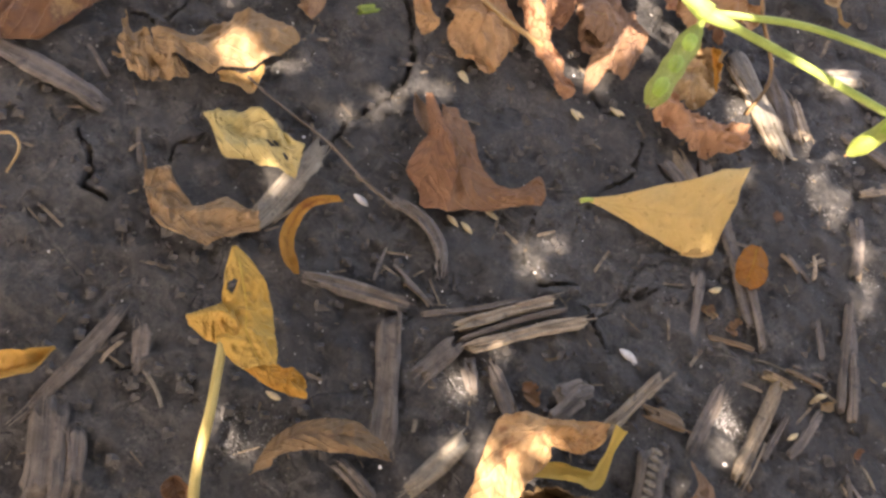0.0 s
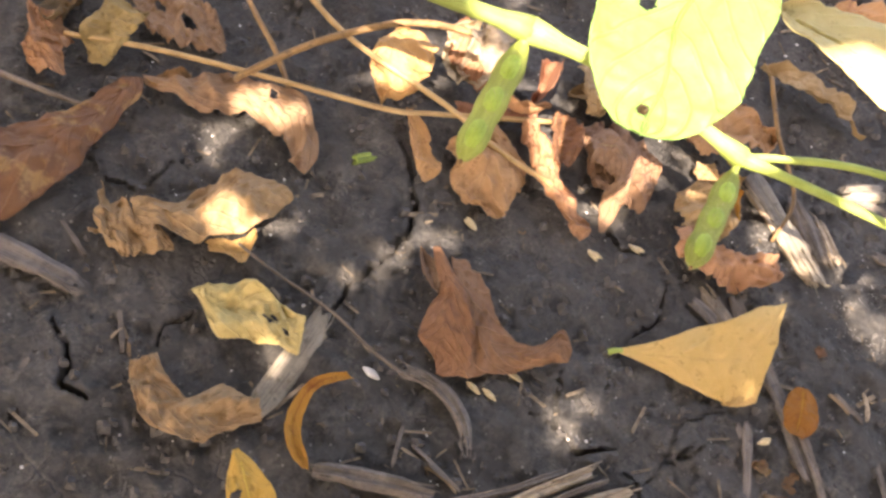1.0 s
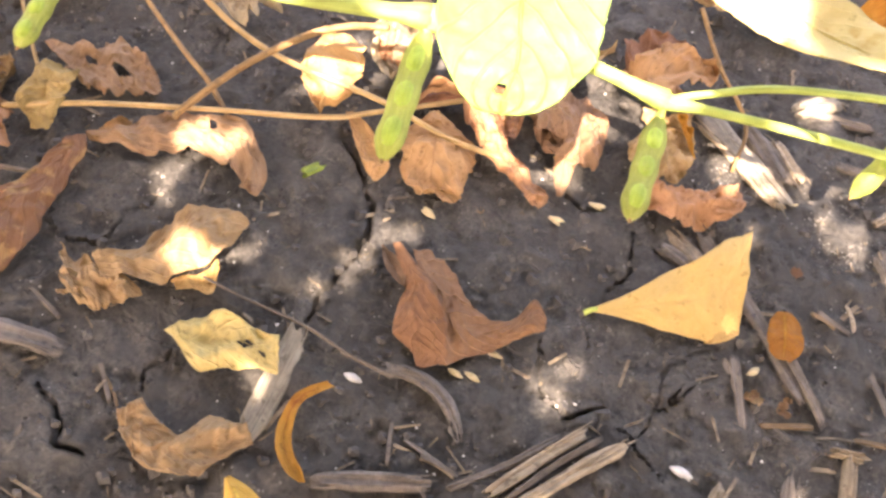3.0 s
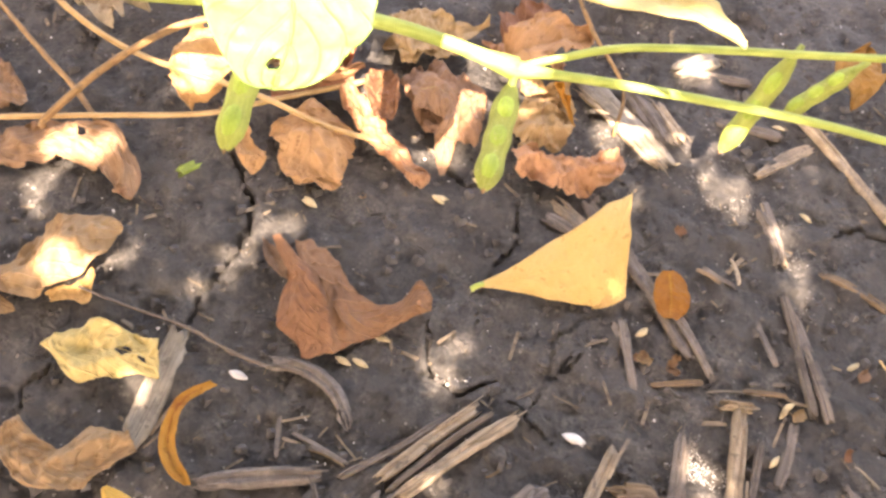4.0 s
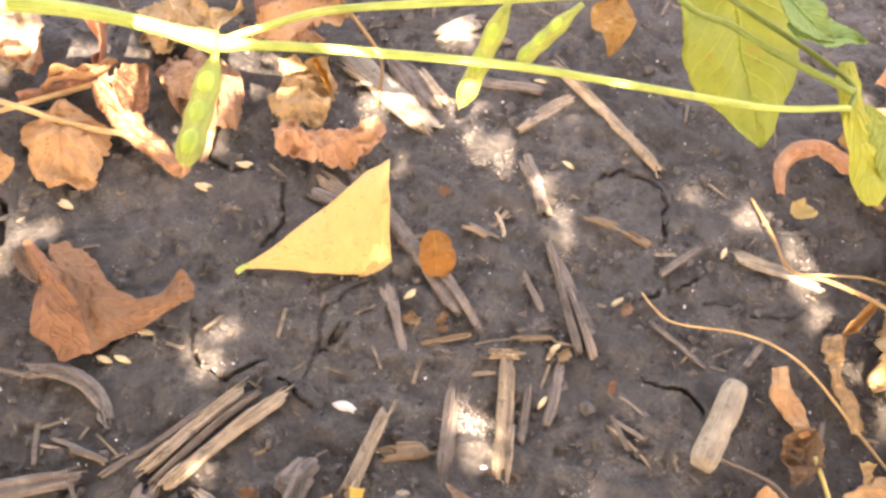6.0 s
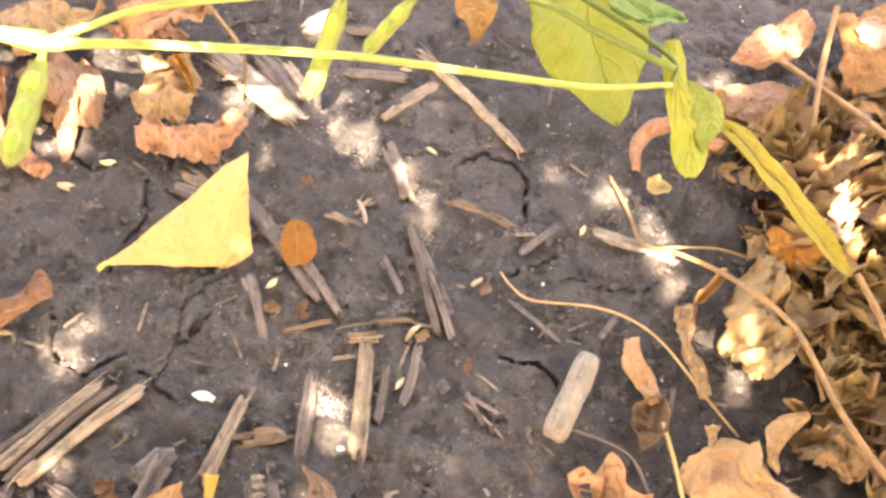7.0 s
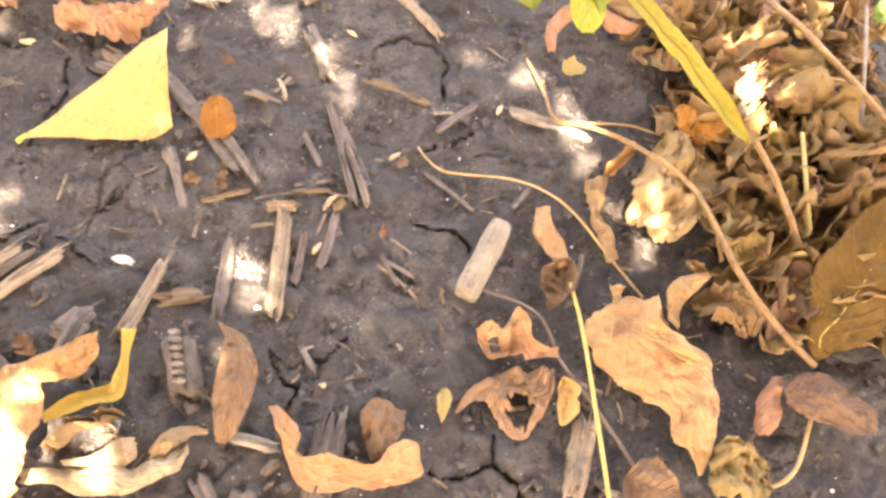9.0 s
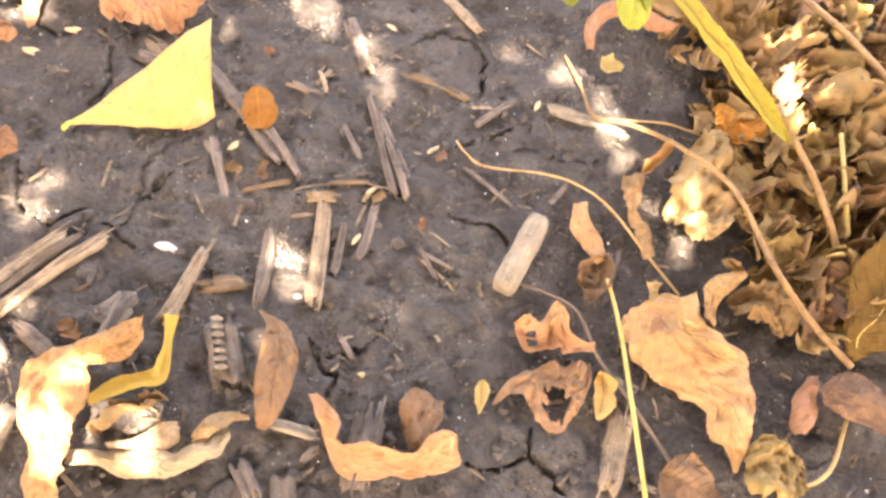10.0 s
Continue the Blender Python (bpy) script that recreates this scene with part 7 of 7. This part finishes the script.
# shreds of husk and straw
for k, (a, b, wide) in enumerate((
    ((0.1221, -0.0561, 0.0), (0.1285, -0.0521, 0.0), 0.0017), ((0.1264, -0.0599, 0.0), (0.1311, -0.0564, 0.0), 0.0012), ((0.1175, -0.0459, 0.0), (0.1214, -0.0483, 0.0), 0.0019), ((0.1290, -0.0676, 0.0), (0.1269, -0.0714, 0.0), 0.0012),
    ((0.1091, -0.0999, 0.0), (0.1098, -0.0927, 0.0), 0.0010), ((0.0700, -0.1042, 0.0), (0.0780, -0.1034, 0.0), 0.0010), ((0.0706, -0.0996, 0.0), (0.0761, -0.1019, 0.0), 0.0008), ((0.0751, -0.0977, 0.0), (0.0751, -0.1029, 0.0), 0.0008),
    ((0.0677, -0.1034, 0.0), (0.0712, -0.1011, 0.0), 0.0012), ((0.1344, -0.0528, 0.0), (0.1445, -0.0546, 0.0), 0.0008), ((0.1601, -0.0482, 0.0), (0.1625, -0.0509, 0.0), 0.0013), ((0.1700, -0.0338, 0.0), (0.1785, -0.0432, 0.0), 0.0009),
    ((0.1309, 0.0082, 0.0), (0.1196, 0.0070, 0.0), 0.0011), ((0.0926, -0.0031, 0.0), (0.1113, 0.0037, 0.0), 0.0009), ((0.2405, -0.0336, 0.0), (0.2402, -0.0495, 0.0), 0.0011), ((0.2446, -0.0506, 0.0), (0.2472, -0.0586, 0.0), 0.0011),
    ((0.2422, -0.0847, 0.0), (0.2493, -0.0846, 0.0), 0.0021), ((0.1274, -0.1042, 0.0), (0.1318, -0.0992, 0.0), 0.0018), ((0.1463, -0.0196, 0.0), (0.1645, -0.0304, 0.0), 0.0011), ((0.1484, -0.0080, 0.0), (0.1587, -0.0133, 0.0), 0.0009),
    ((0.0749, 0.0428, 0.0), (0.0858, 0.0413, 0.0), 0.0018), ((0.0862, 0.0537, 0.0), (0.0922, 0.0435, 0.0), 0.0018), ((0.1326, 0.1166, 0.0), (0.1330, 0.0996, 0.0), 0.0015), ((0.0343, -0.0610, 0.0), (0.0303, -0.0664, 0.0), 0.0010),
    ((-0.0285, -0.0828, 0.0), (-0.0147, -0.0833, 0.0), 0.0011), ((0.0099, -0.1175, 0.0), (0.0126, -0.1219, 0.0), 0.0017), ((-0.1057, -0.1721, 0.0), (-0.1031, -0.1812, 0.0), 0.0011), ((-0.0824, -0.1804, 0.0), (-0.0834, -0.1699, 0.0), 0.0015),
    ((-0.0710, -0.1718, 0.0), (-0.0559, -0.1762, 0.0), 0.0017), ((-0.1407, -0.1139, 0.0), (-0.1290, -0.1206, 0.0), 0.0013), ((-0.1386, -0.1200, 0.0), (-0.1384, -0.1148, 0.0), 0.0011), ((-0.1128, -0.0696, 0.0), (-0.1066, -0.0707, 0.0), 0.0017))):
    straw("husk_shred", a, b, wide, (TAN_STRAW, PALE_STRAW, BARK)[k % 3], "thin shred of dry husk lying on the soil", height=0.0012, bow=0.06, category="husk shred", group="husk shreds on the soil", seed=80 + k)

# ---- grains and chips ----
for at, turn in (((-0.0330, -0.0490, 0.0000), -0.1), ((-0.0270, -0.0470, 0.0000), -0.1), ((-0.0240, -0.0350, 0.0000), 0.1), ((-0.0750, 0.0040, 0.0000), -0.1), ((-0.0290, 0.0300, 0.0000), 0.2), ((0.0640, 0.0100, 0.0000), 0.9), ((0.0580, 0.0870, 0.0000), 0.0), ((0.1420, 0.0310, 0.0000), 1.0),
                 ((0.1100, 0.0860, 0.0000), -0.4), ((0.1210, 0.0010, 0.0000), 1.2), ((0.1220, -0.0180, 0.0000), 1.2), ((0.1380, -0.0700, 0.0000), 0.5), ((0.1240, -0.0500, 0.0000), 0.4), ((0.0890, 0.1250, 0.0000), 0.1), ((-0.0180, 0.0440, 0.0000), -0.1), ((0.0840, 0.0620, 0.0000), 0.8),
                 ((0.1800, 0.0660, 0.0000), 1.3), ((0.1220, 0.0040, 0.0000), 0.9), ((0.0560, 0.0880, 0.0000), 0.1), ((-0.0750, 0.0050, 0.0000), -0.3), ((-0.0300, 0.0290, 0.0000), -0.3), ((0.1210, 0.0010, 0.0000), 1.2), ((0.1410, 0.0300, 0.0000), 1.0), ((0.0640, 0.0090, 0.0000), 0.8), ((-0.0160, 0.0450, 0.0000), 0.0), ((-0.0320, -0.1470, 0.0000), 0.3)):
    grain(at, turn, 0.0068 if at[0] < 0 else 0.0060)
for at, turn, size in (((0.0540, -0.0400, 0.0000), 0.05, 0.0088), ((0.0550, -0.0400, 0.0000), -0.4, 0.0065), ((0.1060, -0.0470, 0.0000), 0.2, 0.0060), ((-0.0640, -0.0700, 0.0000), 0.05, 0.0075), ((0.1060, -0.0470, 0.0000), 0.1, 0.0055)):
    grain(at, turn, size, CHALK, "chalk_fragment", "small chalky white fragment on dark soil", 0.42)
for at, turn, size in (((0.0620, 0.0550, 0.0000), 0.2, 0.0065), ((0.0640, -0.0020, 0.0000), 0.8, 0.0070), ((0.0770, 0.0010, 0.0000), -0.5, 0.0070), ((0.1450, -0.0080, 0.0000), 1.4, 0.0060), ((0.1440, 0.0240, 0.0000), 1.3, 0.0080), ((0.0310, -0.0790, 0.0000), 0.0, 0.0090), ((-0.0590, 0.0160, 0.0000), 0.3, 0.004),
                       ((0.1240, -0.0020, 0.0000), 1.2, 0.008), ((0.0340, -0.0800, 0.0000), -0.5, 0.009), ((0.0770, 0.0010, 0.0000), 1.2, 0.007), ((0.0640, -0.0020, 0.0000), 0.3, 0.008)):
    size *= 0.75
    x = (at[0] + math.cos(turn) * size, at[1] + math.sin(turn) * size, at[2])
    leaf("leaf_chip", at, x, size * 0.65, (UMBER, RUSSET)[int(size * 1e4) % 2], "small orange-brown leaf chip on soil", "leaf chip", "leaf chips on the soil", rib=False, nu=14, nv=8, crumple=0.0012, shape="block", ragged=0.2, seed=int(size * 1e5))
straw("leaf_chip", (-0.1270, -0.0090, 0.0000), (-0.1220, 0.0010, 0.0000), 0.0044, DARK_STEM, "small olive green plant chip on soil", height=0.003, category="plant chip", group="", seed=60)


# ---- loose crumbs and chaff ----
def scatter(name, count, mat, lo, hi, maker, label, category, seed):
    r = np.random.RandomState(seed)
    verts, faces = [], []
    for _ in range(count):
        x, y = r.uniform(-0.34, 0.46), r.uniform(-0.26, 0.34)
        s = lo * (hi / lo) ** (r.rand() ** 2.2)
        v, f = maker(r, s)
        n = len(verts)
        z = float(swell(x, y))
        verts += [(x + a, y + b, z + c) for a, b, c in v]
        faces += [tuple(n + i for i in q) for q in f]
    me = mesh_from(name, verts, faces, [(v[0] * 40, v[1] * 40) for v in verts], smooth=False)
    tagged(part(name, me, mat), label, category, kind="stuff")


def crumb(r, s):
    v = [np.array(d) * s * (0.7 + 0.6 * r.rand()) for d in ((1, 0, 0), (-1, 0, 0), (0, 1, 0), (0, -1, 0), (0, 0, 0.8), (0, 0, -0.6), (0.6, 0.6, 0.4), (-0.6, 0.5, 0.4))]
    return v, [(0, 6, 4), (6, 2, 4), (2, 7, 4), (7, 1, 4), (1, 3, 4), (3, 0, 4), (0, 2, 6), (2, 1, 7), (0, 5, 2), (2, 5, 1), (1, 5, 3), (3, 5, 0)]


def sliver(r, s):
    t, w = r.rand() * 6.3, s * (0.025 + 0.05 * r.rand())
    c, d, h = math.cos(t), math.sin(t), 0.0004
    v = [(c * s / 2 * a - d * w * b, d * s / 2 * a + c * w * b, h * q) for a, b, q in ((-1, -1, 0), (1, -1, 0), (1, 1, 0), (-1, 1, 0), (-1, -1, 1), (1, -1, 1.6), (1, 1, 1.6), (-1, 1, 1))]
    return v, [(4, 5, 6, 7), (0, 1, 5, 4), (1, 2, 6, 5), (2, 3, 7, 6), (3, 0, 4, 7)]


scatter("soil_crumbs", 22000, CRUMB, 0.0004, 0.0030, crumb, "loose dark soil crumbs", "soil crumbs", 1)
def fleck_grit(at, spread, count, seed):
    """Pale grains gathered on the soil, whose colour adds sparkle to a sun fleck."""
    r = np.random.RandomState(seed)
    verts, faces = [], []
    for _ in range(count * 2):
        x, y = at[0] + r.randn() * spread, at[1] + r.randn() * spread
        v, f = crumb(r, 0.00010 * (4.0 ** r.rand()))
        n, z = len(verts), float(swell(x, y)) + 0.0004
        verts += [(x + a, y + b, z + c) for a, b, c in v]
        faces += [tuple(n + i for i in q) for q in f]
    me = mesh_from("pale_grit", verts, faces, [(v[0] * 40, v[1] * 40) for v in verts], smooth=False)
    tagged(part("pale_grit", me, FLECK_GRIT), "patch of pale grains brightening a sun fleck on the soil", "grit", kind="stuff")


# clusters set at sun flecks, lightening the soil there by colour
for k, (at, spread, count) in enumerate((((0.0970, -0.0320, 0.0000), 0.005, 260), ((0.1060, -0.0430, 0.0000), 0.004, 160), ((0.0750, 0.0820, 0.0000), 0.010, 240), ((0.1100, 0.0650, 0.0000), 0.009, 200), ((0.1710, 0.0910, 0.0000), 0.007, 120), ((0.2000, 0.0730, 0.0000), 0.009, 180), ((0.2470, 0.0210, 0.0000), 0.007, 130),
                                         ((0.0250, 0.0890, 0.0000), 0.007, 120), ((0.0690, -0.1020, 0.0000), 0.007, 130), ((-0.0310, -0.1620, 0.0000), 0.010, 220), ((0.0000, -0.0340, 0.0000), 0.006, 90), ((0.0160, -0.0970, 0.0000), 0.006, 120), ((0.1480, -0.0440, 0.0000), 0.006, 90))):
    fleck_grit(at, spread, count, 50 + k)
scatter("pale_grit", 2000, CHALK, 0.0002, 0.0008, crumb, "tiny pale grit on the soil", "grit", 2)
scatter("chaff", 4400, CHIPS, 0.0012, 0.013, sliver, "fine straw chaff and fibres on the soil", "chaff", 3)

# ---- the crop canopy that shades the ground ----
SUNNY = [(np.array(p), rad) for p, rad in (
    ((-0.1420, -0.0600, 0.0080), 0.0074), ((-0.1340, -0.0570, 0.0000), 0.0037), ((-0.0840, -0.0070, 0.0000), 0.0055), ((-0.0850, -0.0310, 0.0000), 0.0028), ((-0.0040, -0.0280, 0.0000), 0.0037), ((0.0020, -0.0390, 0.0000), 0.0037), ((-0.0520, 0.0300, 0.0000), 0.0012),
    ((0.0790, 0.0820, 0.0000), 0.0021), ((0.0690, 0.0920, 0.0000), 0.0014), ((0.1100, 0.0710, 0.0000), 0.0020), ((0.0350, 0.0950, 0.0000), 0.0034), ((0.0180, 0.1020, 0.0000), 0.0046), ((0.0260, 0.0930, 0.0000), 0.0048), ((0.0250, 0.0810, 0.0000), 0.0028), ((0.0730, 0.0810, 0.0000), 0.0028), ((0.0830, 0.0920, 0.0000), 0.0021),
    ((0.1070, 0.0700, 0.0000), 0.0025), ((0.1160, 0.0530, 0.0000), 0.0028), ((0.0440, 0.0610, 0.0000), 0.0028), ((0.1640, 0.0920, 0.0000), 0.0034), ((0.1880, 0.0860, 0.0000), 0.0055), ((0.2050, 0.0770, 0.0000), 0.0037), ((0.2130, 0.0660, 0.0000), 0.0064), ((0.2200, 0.0500, 0.0000), 0.0046),
    ((0.2490, 0.0420, 0.0100), 0.0033), ((0.2500, 0.0300, 0.0060), 0.0033), ((0.2470, 0.0150, 0.0000), 0.0033), ((0.2380, 0.0280, 0.0000), 0.0022), ((0.0970, -0.0320, 0.0000), 0.0041), ((0.1040, -0.0420, 0.0000), 0.0041), ((0.1440, -0.0390, 0.0000), 0.0020), ((0.1110, -0.0320, 0.0060), 0.0028),
    ((0.0430, -0.1140, 0.0160), 0.0074), ((0.0500, -0.1250, 0.0140), 0.0055), ((0.0510, -0.0950, 0.0180), 0.0028), ((0.0690, -0.1030, 0.0000), 0.0033), ((0.0770, -0.1150, 0.0050), 0.0033), ((0.1060, -0.0790, 0.0100), 0.0028), 
    ((-0.1710, -0.0130, 0.0080), 0.0060), ((-0.1590, -0.0130, 0.0080), 0.0055), ((-0.0960, -0.0470, 0.0000), 0.0028), ((-0.1430, 0.0290, 0.0080), 0.0054), ((-0.0440, -0.0360, 0.1710), 0.0240), ((-0.0380, -0.0210, 0.1720), 0.0220), ((-0.0390, -0.0520, 0.1700), 0.0110), ((0.0000, 0.0110, 0.1550), 0.0090), ((0.0330, 0.0020, 0.1580), 0.0050),
    (NODE2, 0.010), (NODE1, 0.004), ((-0.1290, -0.0120, 0.1080), 0.0120), ((-0.2110, 0.0610, 0.0000), 0.0083), ((-0.1260, 0.0690, 0.0080), 0.0064), ((-0.1370, 0.1210, 0.0000), 0.0074), ((-0.1700, 0.0950, 0.0000), 0.0083), ((-0.1440, 0.0240, 0.0400), 0.0060),
    ((0.2880, 0.1910, 0.0180), 0.0037), ((0.2870, 0.1010, 0.0120), 0.0064), ((0.2730, 0.1180, 0.0100), 0.0064), ((0.3100, 0.1580, 0.0080), 0.0046), ((0.3490, 0.2050, 0.0120), 0.0092), ((0.2550, 0.1850, 0.0100), 0.0074), ((0.2290, 0.1600, 0.0000), 0.0055),
    ((0.2870, 0.0860, 0.0080), 0.0046), ((0.0490, 0.0200, 0.0030), 0.0020), ((0.0640, 0.0740, 0.0430), 0.0060), ((0.1190, 0.0660, 0.0830), 0.0030), ((0.0460, 0.1410, 0.0000), 0.0064), ((-0.1730, -0.0350, 0.0000), 0.0046),
    ((0.1490, -0.0430, 0.0000), 0.0020), ((0.0030, -0.0230, 0.0000), 0.0037), ((0.0160, -0.0750, 0.0000), 0.0013), ((0.0130, -0.0960, 0.0000), 0.0046), ((-0.0320, -0.1660, 0.0000), 0.0046), ((-0.0960, -0.0880, 0.0030), 0.0037), ((0.1170, 0.0630, 0.0830), 0.0030), ((-0.1300, 0.0680, 0.0100), 0.0083), 
    ((-0.1275, 0.0727, 0.0080), 0.0090), ((-0.1334, 0.0507, 0.0080), 0.0050), ((-0.0924, 0.0861, 0.0080), 0.0040), ((-0.1077, 0.0688, 0.0060), 0.0060), ((0.0220, 0.0893, 0.0010), 0.0036), ((0.0402, 0.0880, 0.0010), 0.0024), ((0.0680, 0.0873, 0.0010), 0.0030), ((0.0839, 0.0780, 0.0010), 0.0024), ((0.1049, 0.0767, 0.0010), 0.0024), ((0.1127, 0.0624, 0.0010), 0.0024), ((0.1632, 0.0860, 0.0010), 0.0030), ((0.2040, 0.0780, 0.0010), 0.0036), ((0.2146, 0.0579, 0.0010), 0.0036), ((0.0982, -0.0291, 0.0010), 0.0040), ((0.1034, -0.0422, 0.0010), 0.0030), ((-0.0352, 0.0475, 0.0010), 0.0060), ((-0.0413, -0.1617, 0.0010), 0.0030), ((-0.0251, -0.1649, 0.0010), 0.0040), ((0.0142, -0.0958, 0.0020), 0.0030), ((0.0263, -0.1156, 0.0020), 0.0030), ((-0.1270, -0.0454, 0.0010), 0.0040), ((0.0981, -0.0312, 0.0010), 0.0030), ((-0.1688, -0.0433, 0.0010), 0.0040), ((-0.1725, -0.0325, 0.0010), 0.0040))]
r = np.random.RandomState(11)
cv, cf = [], []
SP, SR = np.array([p for p, rad in SUNNY]), np.array([rad for p, rad in SUNNY])
UPSUN = np.array(SUN_DIR) / SUN_DIR.z


def canopy_leaf(c, size, room=0.36, gap=1.0):
    """One leaflet of the crop, unless it would stand in a gap that lets the sun through."""
    q = SP + UPSUN * (c[2] - SP[:, 2:3])
    if (np.hypot(q[:, 0] - c[0], q[:, 1] - c[1]) < SR * np.where(SP[:, 2] > 0.03, 1.0, gap) + size * room)[SP[:, 2] < c[2]].any():
        return
    t = r.rand() * 6.3
    ax, sd = np.array((math.cos(t), math.sin(t), r.uniform(-0.3, 0.3))), np.array((-math.sin(t), math.cos(t), r.uniform(-0.3, 0.3)))
    n = len(cv)
    cv.extend(tuple(c + (ax * a + sd * 0.75 * b) * size - np.array((0, 0, 0.1 * size * abs(b)))) for a, b in ((-0.5, 0), (-0.3, 0.36), (0.0, 0.46), (0.28, 0.28), (0.5, 0), (0.28, -0.28), (0.0, -0.46), (-0.3, -0.36), (0, 0)))
    cf.extend((n + 8, n + i, n + (i + 1) % 8) for i in range(8))


for count, lo, hi in ((3000, 0.045, 0.085), (6500, 0.020, 0.045), (26000, 0.008, 0.020)):
    for k in range(count):
        h = r.uniform(0.46, 0.66)
        canopy_leaf(np.array((r.uniform(-0.36, 0.46), r.uniform(-0.28, 0.34), 0)) * (1.0 if hi < 0.03 else 1.3) + UPSUN * h, r.uniform(lo, hi))
# small leaflets that hang into the gaps and break the sun's patches up
for k in range(3200):
    canopy_leaf(np.array((r.uniform(-0.36, 0.46), r.uniform(-0.28, 0.34), 0)) + UPSUN * r.uniform(0.46, 0.56), r.uniform(0.005, 0.010), 0.1, 0.55)
# the crop row goes on to both sides, with its stems standing in the soil behind the camera
for k in range(5200):
    canopy_leaf(np.array((r.uniform(-2.4, 2.6), -0.50 + 0.20 * r.randn(), r.uniform(0.35, 0.95) if k % 3 else r.uniform(0.55, 0.90))) * np.array((1, 1, 1)) if k % 4 else np.array((r.uniform(-2.4, 2.6), r.uniform(-0.80, -0.44), r.uniform(0.12, 0.50))), r.uniform(0.045, 0.085))
for k in range(34):
    x0 = -2.3 + 4.8 * k / 33 + 0.03 * r.randn()
    foot = np.array((x0, -0.55 + 0.03 * r.randn(), 0.0))
    path = smooth_path([foot - (0, 0, 0.01), foot + (0.01 * r.randn(), 0.02, 0.30), foot + (0.03 * r.randn(), 0.05, 0.84)], 5)
    stalk = part("crop_stem", tube_mesh(path - foot, np.linspace(0.0045, 0.002, len(path)), 7), GREEN_STEM)
    stalk.location = foot
    tagged(stalk, "upright green crop stem standing in the row", "plant stem", "stems of the crop row")
tagged(part("crop_canopy", mesh_from("crop_canopy", cv, cf, [(0.5, 0.5)] * len(cv)), CANOPY), "leafy soybean crop canopy overhead", "crop canopy", kind="stuff")
